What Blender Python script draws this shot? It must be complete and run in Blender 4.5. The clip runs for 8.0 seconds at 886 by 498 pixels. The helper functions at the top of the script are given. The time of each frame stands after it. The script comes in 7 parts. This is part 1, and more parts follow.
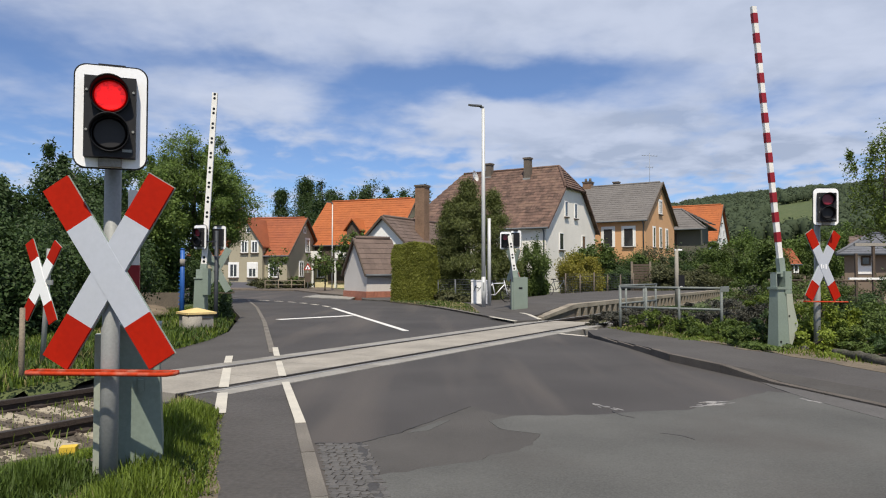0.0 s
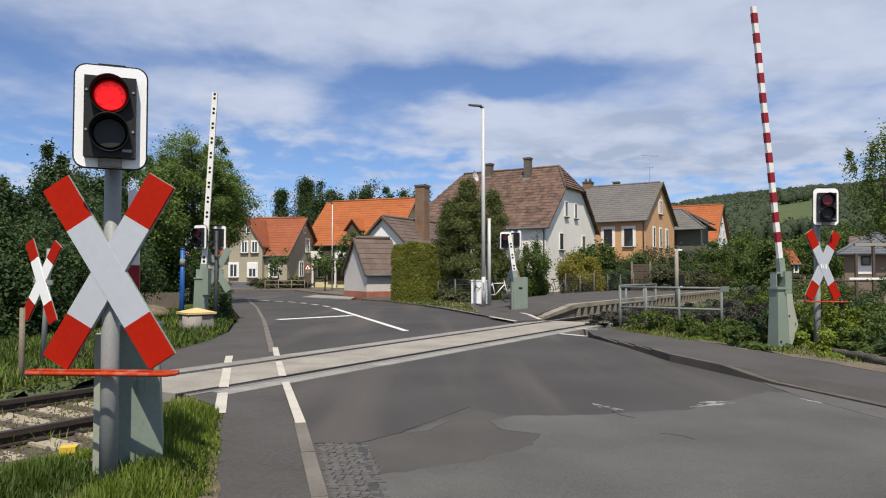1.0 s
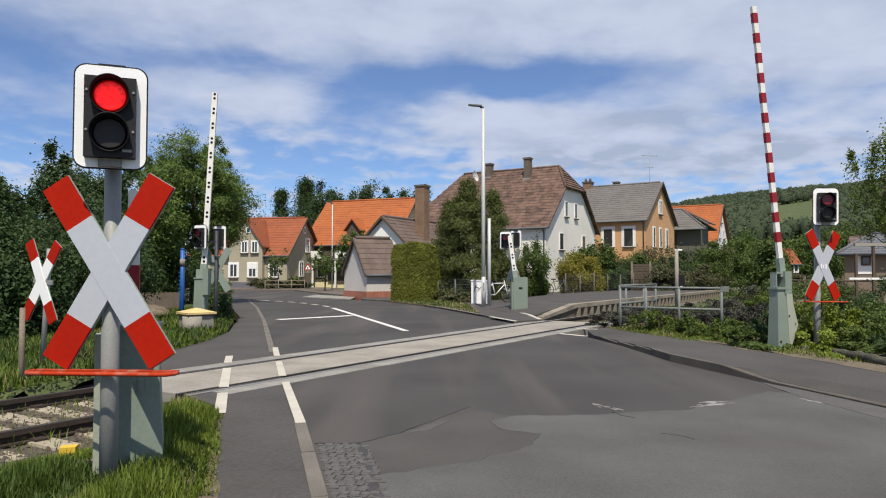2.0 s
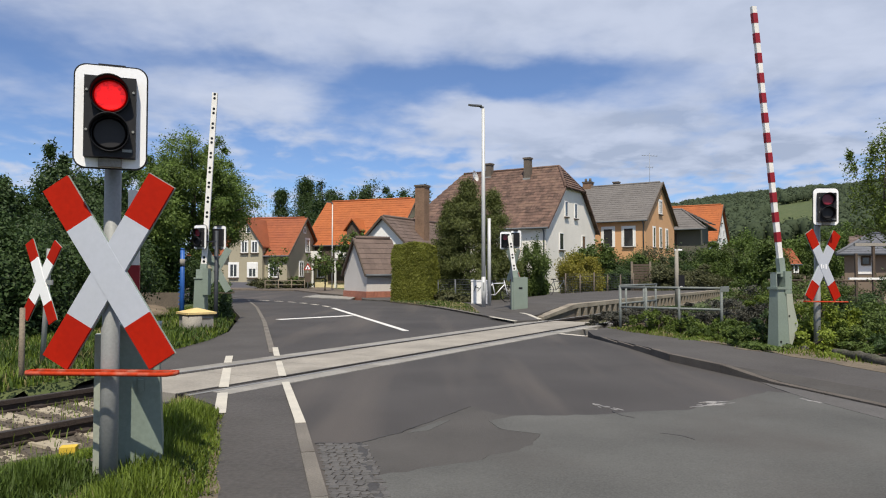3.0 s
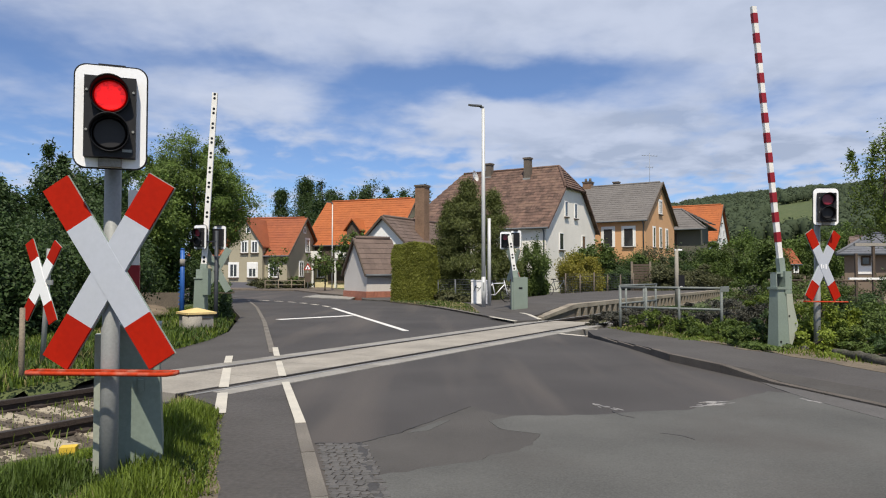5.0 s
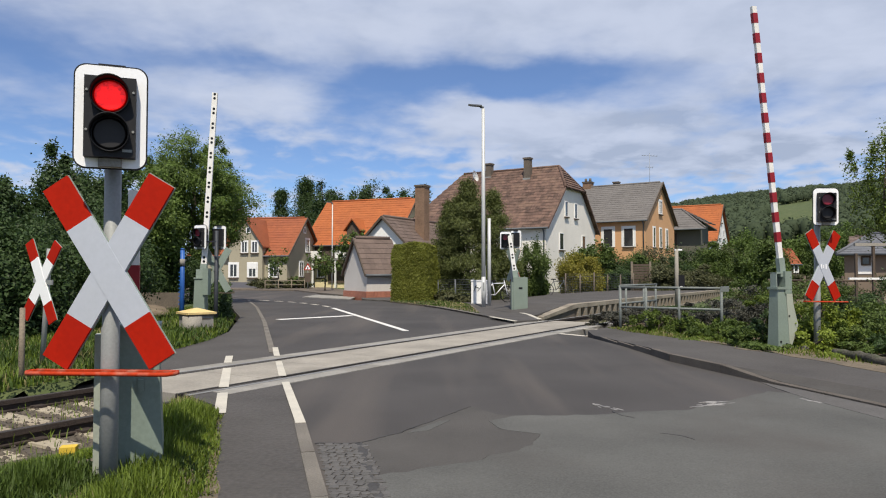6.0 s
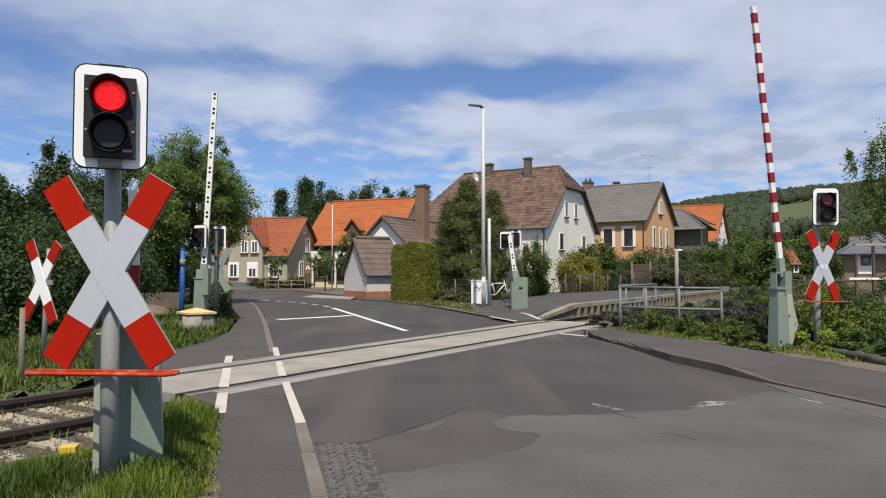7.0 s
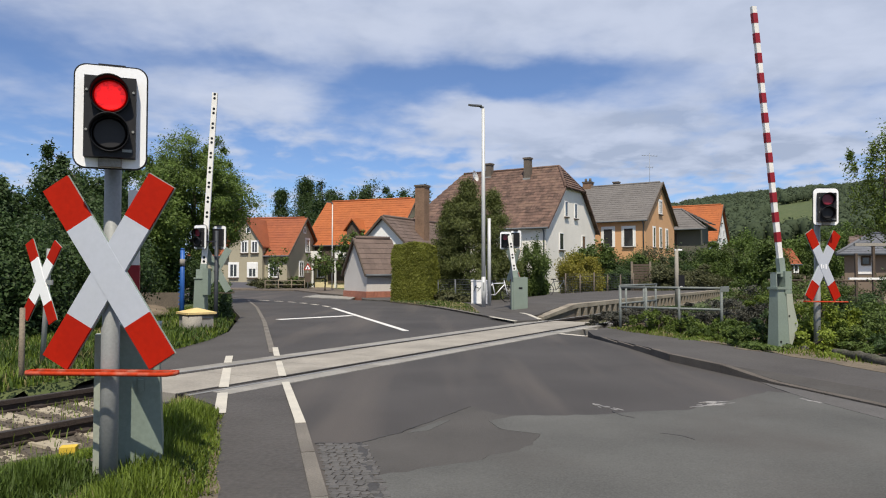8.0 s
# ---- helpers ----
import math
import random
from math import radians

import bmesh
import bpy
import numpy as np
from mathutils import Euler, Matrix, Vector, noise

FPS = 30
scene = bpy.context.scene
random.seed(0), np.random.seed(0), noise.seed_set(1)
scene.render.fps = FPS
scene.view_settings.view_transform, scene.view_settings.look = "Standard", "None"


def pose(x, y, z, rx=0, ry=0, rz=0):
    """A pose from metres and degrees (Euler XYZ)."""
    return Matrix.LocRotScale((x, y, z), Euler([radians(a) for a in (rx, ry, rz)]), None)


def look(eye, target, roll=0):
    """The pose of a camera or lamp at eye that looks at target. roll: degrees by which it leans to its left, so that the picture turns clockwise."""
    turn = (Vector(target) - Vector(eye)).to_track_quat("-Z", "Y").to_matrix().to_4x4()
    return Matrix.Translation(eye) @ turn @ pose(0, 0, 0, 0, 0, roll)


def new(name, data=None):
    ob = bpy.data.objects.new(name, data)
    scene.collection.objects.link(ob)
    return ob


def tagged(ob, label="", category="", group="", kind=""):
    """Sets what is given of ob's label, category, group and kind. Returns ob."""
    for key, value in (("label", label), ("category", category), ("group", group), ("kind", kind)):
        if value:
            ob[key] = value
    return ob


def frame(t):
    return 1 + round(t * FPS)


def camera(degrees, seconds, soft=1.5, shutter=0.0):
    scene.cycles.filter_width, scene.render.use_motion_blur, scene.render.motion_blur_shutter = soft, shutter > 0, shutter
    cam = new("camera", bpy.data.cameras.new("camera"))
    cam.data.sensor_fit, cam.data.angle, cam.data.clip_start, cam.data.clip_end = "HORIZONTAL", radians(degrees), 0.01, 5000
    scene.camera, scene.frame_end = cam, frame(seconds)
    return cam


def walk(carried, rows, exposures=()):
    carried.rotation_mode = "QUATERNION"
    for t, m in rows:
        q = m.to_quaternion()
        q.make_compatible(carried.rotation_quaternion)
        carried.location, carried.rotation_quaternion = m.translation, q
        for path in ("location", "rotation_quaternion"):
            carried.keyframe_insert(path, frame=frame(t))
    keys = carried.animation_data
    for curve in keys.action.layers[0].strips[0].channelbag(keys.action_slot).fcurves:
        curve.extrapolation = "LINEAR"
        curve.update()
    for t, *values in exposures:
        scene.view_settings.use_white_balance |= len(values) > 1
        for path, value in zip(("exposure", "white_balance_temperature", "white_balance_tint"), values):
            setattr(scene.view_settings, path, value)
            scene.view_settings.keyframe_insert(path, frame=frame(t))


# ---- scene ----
cam = camera(64.2, 8.0, soft=1.1)
EYE = pose(0, 0, 1.26, 92.016, 0, 0)
walk(cam, [(0.0, EYE), (8.0, EYE)])

# ---- light ----
SUN_DIR = Vector((-0.04, 0.61, -1.0)).normalized()
world = bpy.data.worlds.new("sky")
scene.world = world
world.use_nodes = True


# the day's clouds: azimuth and elevation of each bank or gap, its half sizes, all in degrees, and its weight
BANKS = ((5.3, 20.9, 44.0, 4.0, 0.30), (26.5, 16.5, 13.0, 4.2, 0.28), (-14.0, 12.4, 8.5, 2.2, 0.34), (2.2, 12.8, 5.5, 1.7, 0.42),
         (8.0, 11.2, 9.0, 1.6, 0.34), (10.0, 9.1, 13.0, 1.1, 0.36), (26.5, 8.7, 9.0, 1.2, 0.34), (-31.0, 12.6, 6.0, 1.5, 0.2))
GAPS = ((5.5, 15.4, 12.0, 1.25, 0.62), (-6.0, 13.0, 3.6, 2.0, 0.52), (-33.0, 14.5, 6.0, 4.5, 0.42), (-17.0, 16.4, 6.0, 0.9, 0.34),
        (-10.5, 9.0, 10.5, 1.3, 0.52), (-32.0, 9.8, 6.0, 1.3, 0.34), (23.5, 13.0, 3.0, 0.7, 0.34), (16.0, 7.3, 14.0, 0.5, 0.25))
GREY = ((16.2, 12.3, 3.2, 0.9, 0.9), (13.0, 9.0, 9.0, 1.3, 0.8), (27.0, 9.0, 5.0, 0.9, 0.7), (24.0, 14.6, 4.0, 0.8, 0.4))


def build_sky():
    nt = world.node_tree
    nt.nodes.clear()
    n, l = nt.nodes, nt.links
    out = n.new("ShaderNodeOutputWorld")
    bg = n.new("ShaderNodeBackground")
    sky = n.new("ShaderNodeTexSky")
    sky.sky_type = "NISHITA"
    sky.sun_disc = False
    sky.sun_elevation = math.asin(-SUN_DIR.z)
    sky.sun_rotation = math.atan2(-SUN_DIR.x, -SUN_DIR.y)
    sky.air_density, sky.dust_density, sky.ozone_density = 0.8, 0.0, 2.2
    bg.inputs["Strength"].default_value = 0.094

    def calc(op, a, b=None, c=None):
        k = n.new("ShaderNodeMath")
        k.operation = op
        for i, q in enumerate((a, b, c)):
            if q is None:
                continue
            if isinstance(q, (int, float)):
                k.inputs[i].default_value = q
            else:
                l.new(q, k.inputs[i])
        return k.outputs[0]

    tc = n.new("ShaderNodeTexCoord")
    sep = n.new("ShaderNodeSeparateXYZ")
    l.new(tc.outputs["Generated"], sep.inputs[0])
    # clouds lie on a level sheet high above, so they shrink towards the horizon
    zc = calc("ADD", sep.outputs["Z"], 0.16)
    div = n.new("ShaderNodeVectorMath")
    div.operation = "DIVIDE"
    comb = n.new("ShaderNodeCombineXYZ")
    for k in "XYZ":
        l.new(zc, comb.inputs[k])
    l.new(tc.outputs["Generated"], div.inputs[0])
    l.new(comb.outputs[0], div.inputs[1])

    def fbm(scale, detail, stretch, off, distort, rough=0.55):
        mp = n.new("ShaderNodeMapping")
        mp.inputs["Scale"].default_value = (stretch[0], stretch[1], 0.0)
        mp.inputs["Location"].default_value = off
        l.new(div.outputs[0], mp.inputs[0])
        nz = n.new("ShaderNodeTexNoise")
        nz.inputs["Scale"].default_value = scale
        nz.inputs["Detail"].default_value = detail
        nz.inputs["Roughness"].default_value = rough
        nz.inputs["Distortion"].default_value = distort
        l.new(mp.outputs[0], nz.inputs["Vector"])
        return nz.outputs["Fac"]

    def ramp(v, lo, hi, a=0.0, b=1.0):
        mr = n.new("ShaderNodeMapRange")
        mr.interpolation_type = "SMOOTHSTEP"
        mr.inputs["From Min"].default_value = lo
        mr.inputs["From Max"].default_value = hi
        mr.inputs["To Min"].default_value = a
        mr.inputs["To Max"].default_value = b
        l.new(v, mr.inputs["Value"])
        return mr.outputs["Result"]

    veil = fbm(0.62, 6.0, (1.0, 1.7), (0.9, 2.4, 0.0), 0.35)
    heap = fbm(2.1, 8.0, (1.0, 1.3), (1.7, 0.4, 0.0), 0.3)
    shade = fbm(4.5, 5.0, (1.0, 1.0), (3.1, 2.2, 0.0), 0.2)
    wide = fbm(1.6, 5.0, (1.0, 1.0), (5.2, 1.3, 0.0), 0.0)
    tall = fbm(1.9, 5.0, (1.0, 1.0), (0.4, 7.7, 0.0), 0.0)
    # azimuth and elevation, ragged by noise so that the banks have torn edges
    az = calc("MULTIPLY_ADD", calc("SUBTRACT", wide, 0.5), 16.0, calc("MULTIPLY", calc("ARCTAN2", sep.outputs["X"], sep.outputs["Y"]), 57.2958))
    el = calc("MULTIPLY_ADD", calc("SUBTRACT", tall, 0.5), 5.0, calc("MULTIPLY", calc("ARCSINE", sep.outputs["Z"]), 57.2958))

    def lobes(rows):
        total = None
        for a0, e0, sa, se, w in rows:
            u = calc("MULTIPLY", calc("SUBTRACT", az, a0), 1 / sa)
            v = calc("MULTIPLY", calc("SUBTRACT", el, e0), 1 / se)
            r = calc("MULTIPLY_ADD", u, u, calc("MULTIPLY", v, v))
            g = calc("MULTIPLY", calc("EXPONENT", calc("MULTIPLY", r, -0.8)), w)
            total = g if total is None else calc("ADD", total, g)
        return total

    cover = calc("ADD", calc("MULTIPLY", veil, 0.75), calc("MULTIPLY", heap, 0.55))
    cover = calc("ADD", cover, calc("SUBTRACT", lobes(BANKS), lobes(GAPS)))
    # small heaped clouds low over the horizon, wisps above
    puff = calc("MULTIPLY", calc("SUBTRACT", fbm(7.5, 8.0, (1.0, 0.8), (2.3, 6.1, 0.0), 0.25, 0.5), 0.5), ramp(el, 13.0, 8.0, 0.35, 1.9))
    cover = calc("ADD", cover, puff)
    amount = ramp(cover, 0.26, 0.98, 0.06, 0.92)
    tone = n.new("ShaderNodeMix")
    tone.data_type = "RGBA"
    tone.inputs["A"].default_value = (5.7, 6.25, 7.6, 1)
    tone.inputs["B"].default_value = (3.9, 4.5, 5.8, 1)
    grey = calc("ADD", calc("MULTIPLY", ramp(shade, 0.35, 0.75), 0.5), calc("MULTIPLY", lobes(GREY), ramp(shade, 0.3, 0.6, 0.3, 1.2)))
    l.new(calc("MINIMUM", grey, 1.0), tone.inputs["Factor"])
    mix = n.new("ShaderNodeMix")
    mix.data_type = "RGBA"
    l.new(amount, mix.inputs["Factor"])
    deep = n.new("ShaderNodeVectorMath")
    deep.operation = "MULTIPLY"
    deep.inputs[1].default_value = (0.78, 0.92, 1.14)
    l.new(sky.outputs[0], deep.inputs[0])
    l.new(deep.outputs[0], mix.inputs["A"])
    l.new(tone.outputs["Result"], mix.inputs["B"])
    l.new(mix.outputs["Result"], bg.inputs["Color"])
    l.new(bg.outputs[0], out.inputs["Surface"])


build_sky()
sun = new("sun", bpy.data.lights.new("sun", "SUN"))
sun.data.energy, sun.data.angle, sun.data.color = 4.6, radians(0.53), (1.0, 0.915, 0.77)
sun.matrix_world = look((0, 0, 30), Vector((0, 0, 30)) + SUN_DIR)
scene.view_settings.exposure = 0.18


# ---- materials ----
def mat(name, col, rough=0.7, metal=0.0, var=0.25, scale=6.0, fine=60.0, bump=0.15, dirt=None, dirt_amt=0.4,
        spec=0.5, island=0.0, obj_random=0.0, translucent=0.0, streak=None):
    """A worn surface: its colour varied at two scales, optional stains of a second colour, fine relief."""
    m = bpy.data.materials.new(name)
    m.use_nodes = True
    nt = m.node_tree
    n, l = nt.nodes, nt.links
    b = n["Principled BSDF"]
    b.inputs["Roughness"].default_value = rough
    b.inputs["Metallic"].default_value = metal
    b.inputs["Specular IOR Level"].default_value = spec
    tc = n.new("ShaderNodeTexCoord")

    def nz(s, d):
        k = n.new("ShaderNodeTexNoise")
        k.inputs["Scale"].default_value = s
        k.inputs["Detail"].default_value = d
        l.new(tc.outputs["Object"], k.inputs["Vector"])
        return k.outputs["Fac"]

    big, small = nz(scale, 4.0), nz(fine, 3.0)
    avg = n.new("ShaderNodeMath")
    avg.operation = "ADD"
    l.new(big, avg.inputs[0])
    l.new(small, avg.inputs[1])
    last = avg.outputs[0]
    for node, amt, out in (("ShaderNodeNewGeometry", island, "Random Per Island"), ("ShaderNodeObjectInfo", obj_random, "Random")):
        if amt:
            g = n.new(node)
            ma = n.new("ShaderNodeMath")
            ma.operation = "MULTIPLY_ADD"
            ma.inputs[1].default_value = amt
            l.new(g.outputs[out], ma.inputs[0])
            l.new(last, ma.inputs[2])
            last = ma.outputs[0]
    mr = n.new("ShaderNodeMapRange")
    extra = island + obj_random
    mr.inputs["From Min"].default_value = 0.65
    mr.inputs["From Max"].default_value = 1.35 + extra
    mr.inputs["To Min"].default_value = 1 - var
    mr.inputs["To Max"].default_value = 1 + var
    l.new(last, mr.inputs["Value"])
    sc = n.new("ShaderNodeVectorMath")
    sc.operation = "SCALE"
    sc.inputs[0].default_value = col
    l.new(mr.outputs["Result"], sc.inputs["Scale"])
    colour = sc.outputs["Vector"]
    if dirt:
        st = nz(scale * 0.43 + 0.2, 6.0)
        if streak:
            mp = n.new("ShaderNodeMapping")
            mp.inputs["Scale"].default_value = streak
            l.new(tc.outputs["Object"], mp.inputs[0])
            l.new(mp.outputs[0], st.node.inputs["Vector"])
        dr = n.new("ShaderNodeMapRange")
        dr.inputs["From Min"].default_value = 0.5
        dr.inputs["From Max"].default_value = 0.68
        dr.inputs["To Max"].default_value = dirt_amt
        l.new(st, dr.inputs["Value"])
        mx = n.new("ShaderNodeMix")
        mx.data_type = "RGBA"
        l.new(dr.outputs["Result"], mx.inputs["Factor"])
        l.new(colour, mx.inputs["A"])
        mx.inputs["B"].default_value = (*dirt, 1)
        colour = mx.outputs["Result"]
    l.new(colour, b.inputs["Base Color"])
    if bump:
        bp = n.new("ShaderNodeBump")
        bp.inputs["Strength"].default_value = bump
        bp.inputs["Distance"].default_value = 0.02
        l.new(small, bp.inputs["Height"])
        l.new(bp.outputs[0], b.inputs["Normal"])
    if translucent:
        tr = n.new("ShaderNodeBsdfTranslucent")
        l.new(colour, tr.inputs["Color"])
        ms = n.new("ShaderNodeMixShader")
        ms.inputs[0].default_value = translucent
        l.new(b.outputs[0], ms.inputs[1])
        l.new(tr.outputs[0], ms.inputs[2])
        l.new(ms.outputs[0], n["Material Output"].inputs["Surface"])
    return m


def glow(name, col, strength):
    m = bpy.data.materials.new(name)
    m.use_nodes = True
    b = m.node_tree.nodes["Principled BSDF"]
    b.inputs["Base Color"].default_value = (*col, 1)
    b.inputs["Emission Color"].default_value = (*col, 1)
    b.inputs["Emission Strength"].default_value = strength
    b.inputs["Roughness"].default_value = 0.3
    return m


def lens_glow():
    """Lit red lens: the moulded facets make it brighter and darker in small cells."""
    m = glow("lens_red", (0.9, 0.004, 0.002), 0.72)
    m.node_tree.nodes["Principled BSDF"].inputs["Base Color"].default_value = (0.25, 0.004, 0.002, 1)
    n, l = m.node_tree.nodes, m.node_tree.links
    tc = n.new("ShaderNodeTexCoord")
    v = n.new("ShaderNodeTexNoise")
    v.inputs["Scale"].default_value = 95.0
    v.inputs["Detail"].default_value = 1.0
    l.new(tc.outputs["Object"], v.inputs["Vector"])
    # Glow centred below the middle: the darker top paints in the hood's shade.
    mid = n.new("ShaderNodeVectorMath")
    mid.operation = "DISTANCE"
    mid.inputs[1].default_value = (0.5, 0.0, 0.42)
    l.new(tc.outputs["Generated"], mid.inputs[0])
    mr = n.new("ShaderNodeMapRange")
    mr.interpolation_type = "SMOOTHSTEP"
    mr.inputs["From Min"].default_value = 0.22
    mr.inputs["From Max"].default_value = 0.60
    mr.inputs["To Min"].default_value = 1.05
    mr.inputs["To Max"].default_value = 0.06
    l.new(mid.outputs["Value"], mr.inputs["Value"])
    k = n.new("ShaderNodeMath")
    k.operation = "MULTIPLY_ADD"
    k.inputs[1].default_value = 1.6
    k.inputs[2].default_value = 0.2
    l.new(v.outputs["Fac"], k.inputs[0])
    m2 = n.new("ShaderNodeMath")
    m2.operation = "MULTIPLY"
    l.new(mr.outputs["Result"], m2.inputs[0])
    l.new(k.outputs[0], m2.inputs[1])
    l.new(m2.outputs[0], n["Principled BSDF"].inputs["Emission Strength"])
    return m


M = {}
M["asphalt"] = mat("asphalt", (0.057, 0.053, 0.0515), 0.82, var=0.34, scale=0.5, fine=75, bump=0.25, dirt=(0.098, 0.086, 0.078), dirt_amt=0.75, spec=0.3, streak=(2.6, 0.22, 1.0))
M["asphalt_old"] = mat("asphalt_old", (0.090, 0.090, 0.085), 0.85, var=0.34, scale=0.9, fine=75, bump=0.3, dirt=(0.068, 0.062, 0.057), dirt_amt=0.55, spec=0.3)
M["asphalt_walk"] = mat("asphalt_walk", (0.071, 0.066, 0.063), 0.85, var=0.28, scale=1.0, fine=30, bump=0.5, dirt=(0.09, 0.084, 0.077), dirt_amt=0.4, spec=0.3)
M["cobble"] = mat("cobble", (0.088, 0.083, 0.078), 0.75, var=0.35, scale=4, fine=60, bump=0.4, obj_random=0.6)
M["seal"] = mat("seal", (0.045, 0.042, 0.040), 0.7, var=0.3, bump=0.2)
M["kerb"] = mat("kerb", (0.155, 0.140, 0.120), 0.85, var=0.3, scale=3, fine=70, bump=0.5, dirt=(0.09, 0.08, 0.07), dirt_amt=0.7)
M["kerb_dark"] = mat("kerb_dark", (0.092, 0.078, 0.064), 0.85, var=0.35, scale=3, fine=60, bump=0.5, dirt=(0.12, 0.105, 0.085), dirt_amt=0.5)
M["concrete"] = mat("concrete", (0.285, 0.262, 0.225), 0.85, var=0.26, scale=1.6, fine=45, bump=0.3, dirt=(0.18, 0.165, 0.14), dirt_amt=0.6)
M["precast"] = mat("precast", (0.27, 0.235, 0.185), 0.88, var=0.25, scale=2.2, fine=40, bump=0.4, dirt=(0.12, 0.10, 0.078), dirt_amt=0.7)
M["log_wood"] = mat("log_wood", (0.072, 0.066, 0.050), 0.95, var=0.5, scale=7, fine=25, bump=0.9, dirt=(0.055, 0.066, 0.028), dirt_amt=0.9)
M["concrete_grey"] = mat("concrete_grey", (0.26, 0.248, 0.225), 0.85, var=0.2, scale=2.5, fine=45, bump=0.35, dirt=(0.15, 0.14, 0.12), dirt_amt=0.7)
M["concrete_dark"] = mat("concrete_dark", (0.12, 0.098, 0.078), 0.9, var=0.3, scale=3, fine=30, bump=0.4)
M["sleeper"] = mat("sleeper", (0.33, 0.285, 0.21), 0.9, var=0.25, scale=4, fine=50, bump=0.3, dirt=(0.22, 0.17, 0.12), dirt_amt=0.7)
M["boulder"] = mat("boulder", (0.12, 0.10, 0.078), 0.9, var=0.4, scale=5, fine=30, bump=0.6, dirt=(0.08, 0.08, 0.05), dirt_amt=0.6)
M["rail_top"] = mat("rail_top", (0.048, 0.040, 0.034), 0.7, 0.1, var=0.2, scale=5)
M["rail_bright"] = mat("rail_bright", (0.24, 0.235, 0.225), 0.5, 0.3, var=0.15, scale=5, bump=0.05)
M["rail_rust"] = mat("rail_rust", (0.040, 0.028, 0.022), 0.8, 0.1, var=0.4, scale=6, bump=0.3)
M["gap"] = mat("gap", (0.02, 0.017, 0.015), 0.9, var=0.3)
M["ballast"] = mat("ballast", (0.085, 0.070, 0.054), 0.9, var=0.5, scale=2, fine=30, bump=0.6, island=0.7)
M["paint_white"] = mat("paint_white", (0.49, 0.46, 0.395), 0.75, var=0.12, scale=5, fine=60, bump=0.2, dirt=(0.35, 0.33, 0.30), dirt_amt=0.5)
M["paint_fresh"] = mat("paint_fresh", (0.66, 0.65, 0.62), 0.7, var=0.1, scale=4, fine=50, bump=0.15, dirt=(0.48, 0.46, 0.42), dirt_amt=0.5)
M["asphalt_warm"] = mat("asphalt_warm", (0.066, 0.062, 0.058), 0.84, var=0.3, scale=1.3, fine=75, bump=0.25, dirt=(0.078, 0.073, 0.068), dirt_amt=0.6, spec=0.3)
M["steel_black"] = mat("steel_black", (0.035, 0.040, 0.050), 0.6, 0.2, var=0.2)
M["paint_worn"] = mat("paint_worn", (0.28, 0.27, 0.26), 0.8, var=0.4, scale=9, fine=80, bump=0.2, dirt=(0.12, 0.12, 0.12), dirt_amt=0.9)
M["earth"] = mat("earth", (0.14, 0.105, 0.07), 0.95, var=0.35, scale=2, fine=25, bump=0.6, dirt=(0.24, 0.19, 0.12), dirt_amt=0.5)
M["sand"] = mat("sand", (0.135, 0.108, 0.074), 0.95, var=0.35, scale=6, fine=50, bump=0.5, dirt=(0.08, 0.07, 0.06), dirt_amt=0.8)
M["turf"] = mat("turf", (0.060, 0.085, 0.024), 0.95, var=0.4, scale=0.35, fine=9, bump=0.8, dirt=(0.12, 0.11, 0.05), dirt_amt=0.5)
M["galv"] = mat("galv", (0.26, 0.268, 0.26), 0.6, 0.1, var=0.14, scale=3, fine=70, bump=0.04, dirt=(0.20, 0.20, 0.19), dirt_amt=0.6)
M["galv_new"] = mat("galv_new", (0.52, 0.53, 0.52), 0.5, 0.15, var=0.12, scale=3, fine=30, bump=0.05, dirt=(0.40, 0.40, 0.38), dirt_amt=0.5)
M["galv_old"] = mat("galv_old", (0.155, 0.172, 0.165), 0.65, 0.1, var=0.25, scale=5, fine=45, bump=0.1, dirt=(0.11, 0.12, 0.10), dirt_amt=0.6)
M["steel_dark"] = mat("steel_dark", (0.10, 0.11, 0.12), 0.6, 0.3, var=0.2)
M["cabinet_green"] = mat("cabinet_green", (0.195, 0.240, 0.200), 0.55, 0.0, var=0.12, scale=2.5, fine=40, bump=0.06, dirt=(0.11, 0.13, 0.105), dirt_amt=0.5)
M["cabinet_pale"] = mat("cabinet_pale", (0.33, 0.355, 0.29), 0.6, 0.0, var=0.12, scale=3, fine=40, bump=0.06, dirt=(0.26, 0.26, 0.21), dirt_amt=0.5)
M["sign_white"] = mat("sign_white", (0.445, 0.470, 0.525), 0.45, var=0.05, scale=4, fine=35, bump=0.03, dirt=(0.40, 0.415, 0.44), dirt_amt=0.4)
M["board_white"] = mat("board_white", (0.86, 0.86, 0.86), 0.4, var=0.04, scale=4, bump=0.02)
M["sign_red"] = mat("sign_red", (0.38, 0.011, 0.001), 0.75, var=0.12, scale=5, fine=40, bump=0.03, spec=0.15, dirt=(0.30, 0.008, 0.003), dirt_amt=0.5)
M["bar_red"] = mat("bar_red", (0.40, 0.032, 0.004), 0.75, var=0.2, scale=22, fine=60, bump=0.08, dirt=(0.50, 0.30, 0.22), dirt_amt=0.45, spec=0.25)
M["sign_back"] = mat("sign_back", (0.24, 0.29, 0.25), 0.6, 0.1, var=0.15, scale=4)
M["signal_black"] = mat("signal_black", (0.012, 0.012, 0.014), 0.6, spec=0.25, var=0.25, scale=8, bump=0.05)
M["signal_grey"] = mat("signal_grey", (0.017, 0.017, 0.019), 0.6, spec=0.25, var=0.2, scale=6, bump=0.05)
M["lens_dark"] = mat("lens_dark", (0.010, 0.008, 0.008), 0.55, var=0.2, bump=0.0)
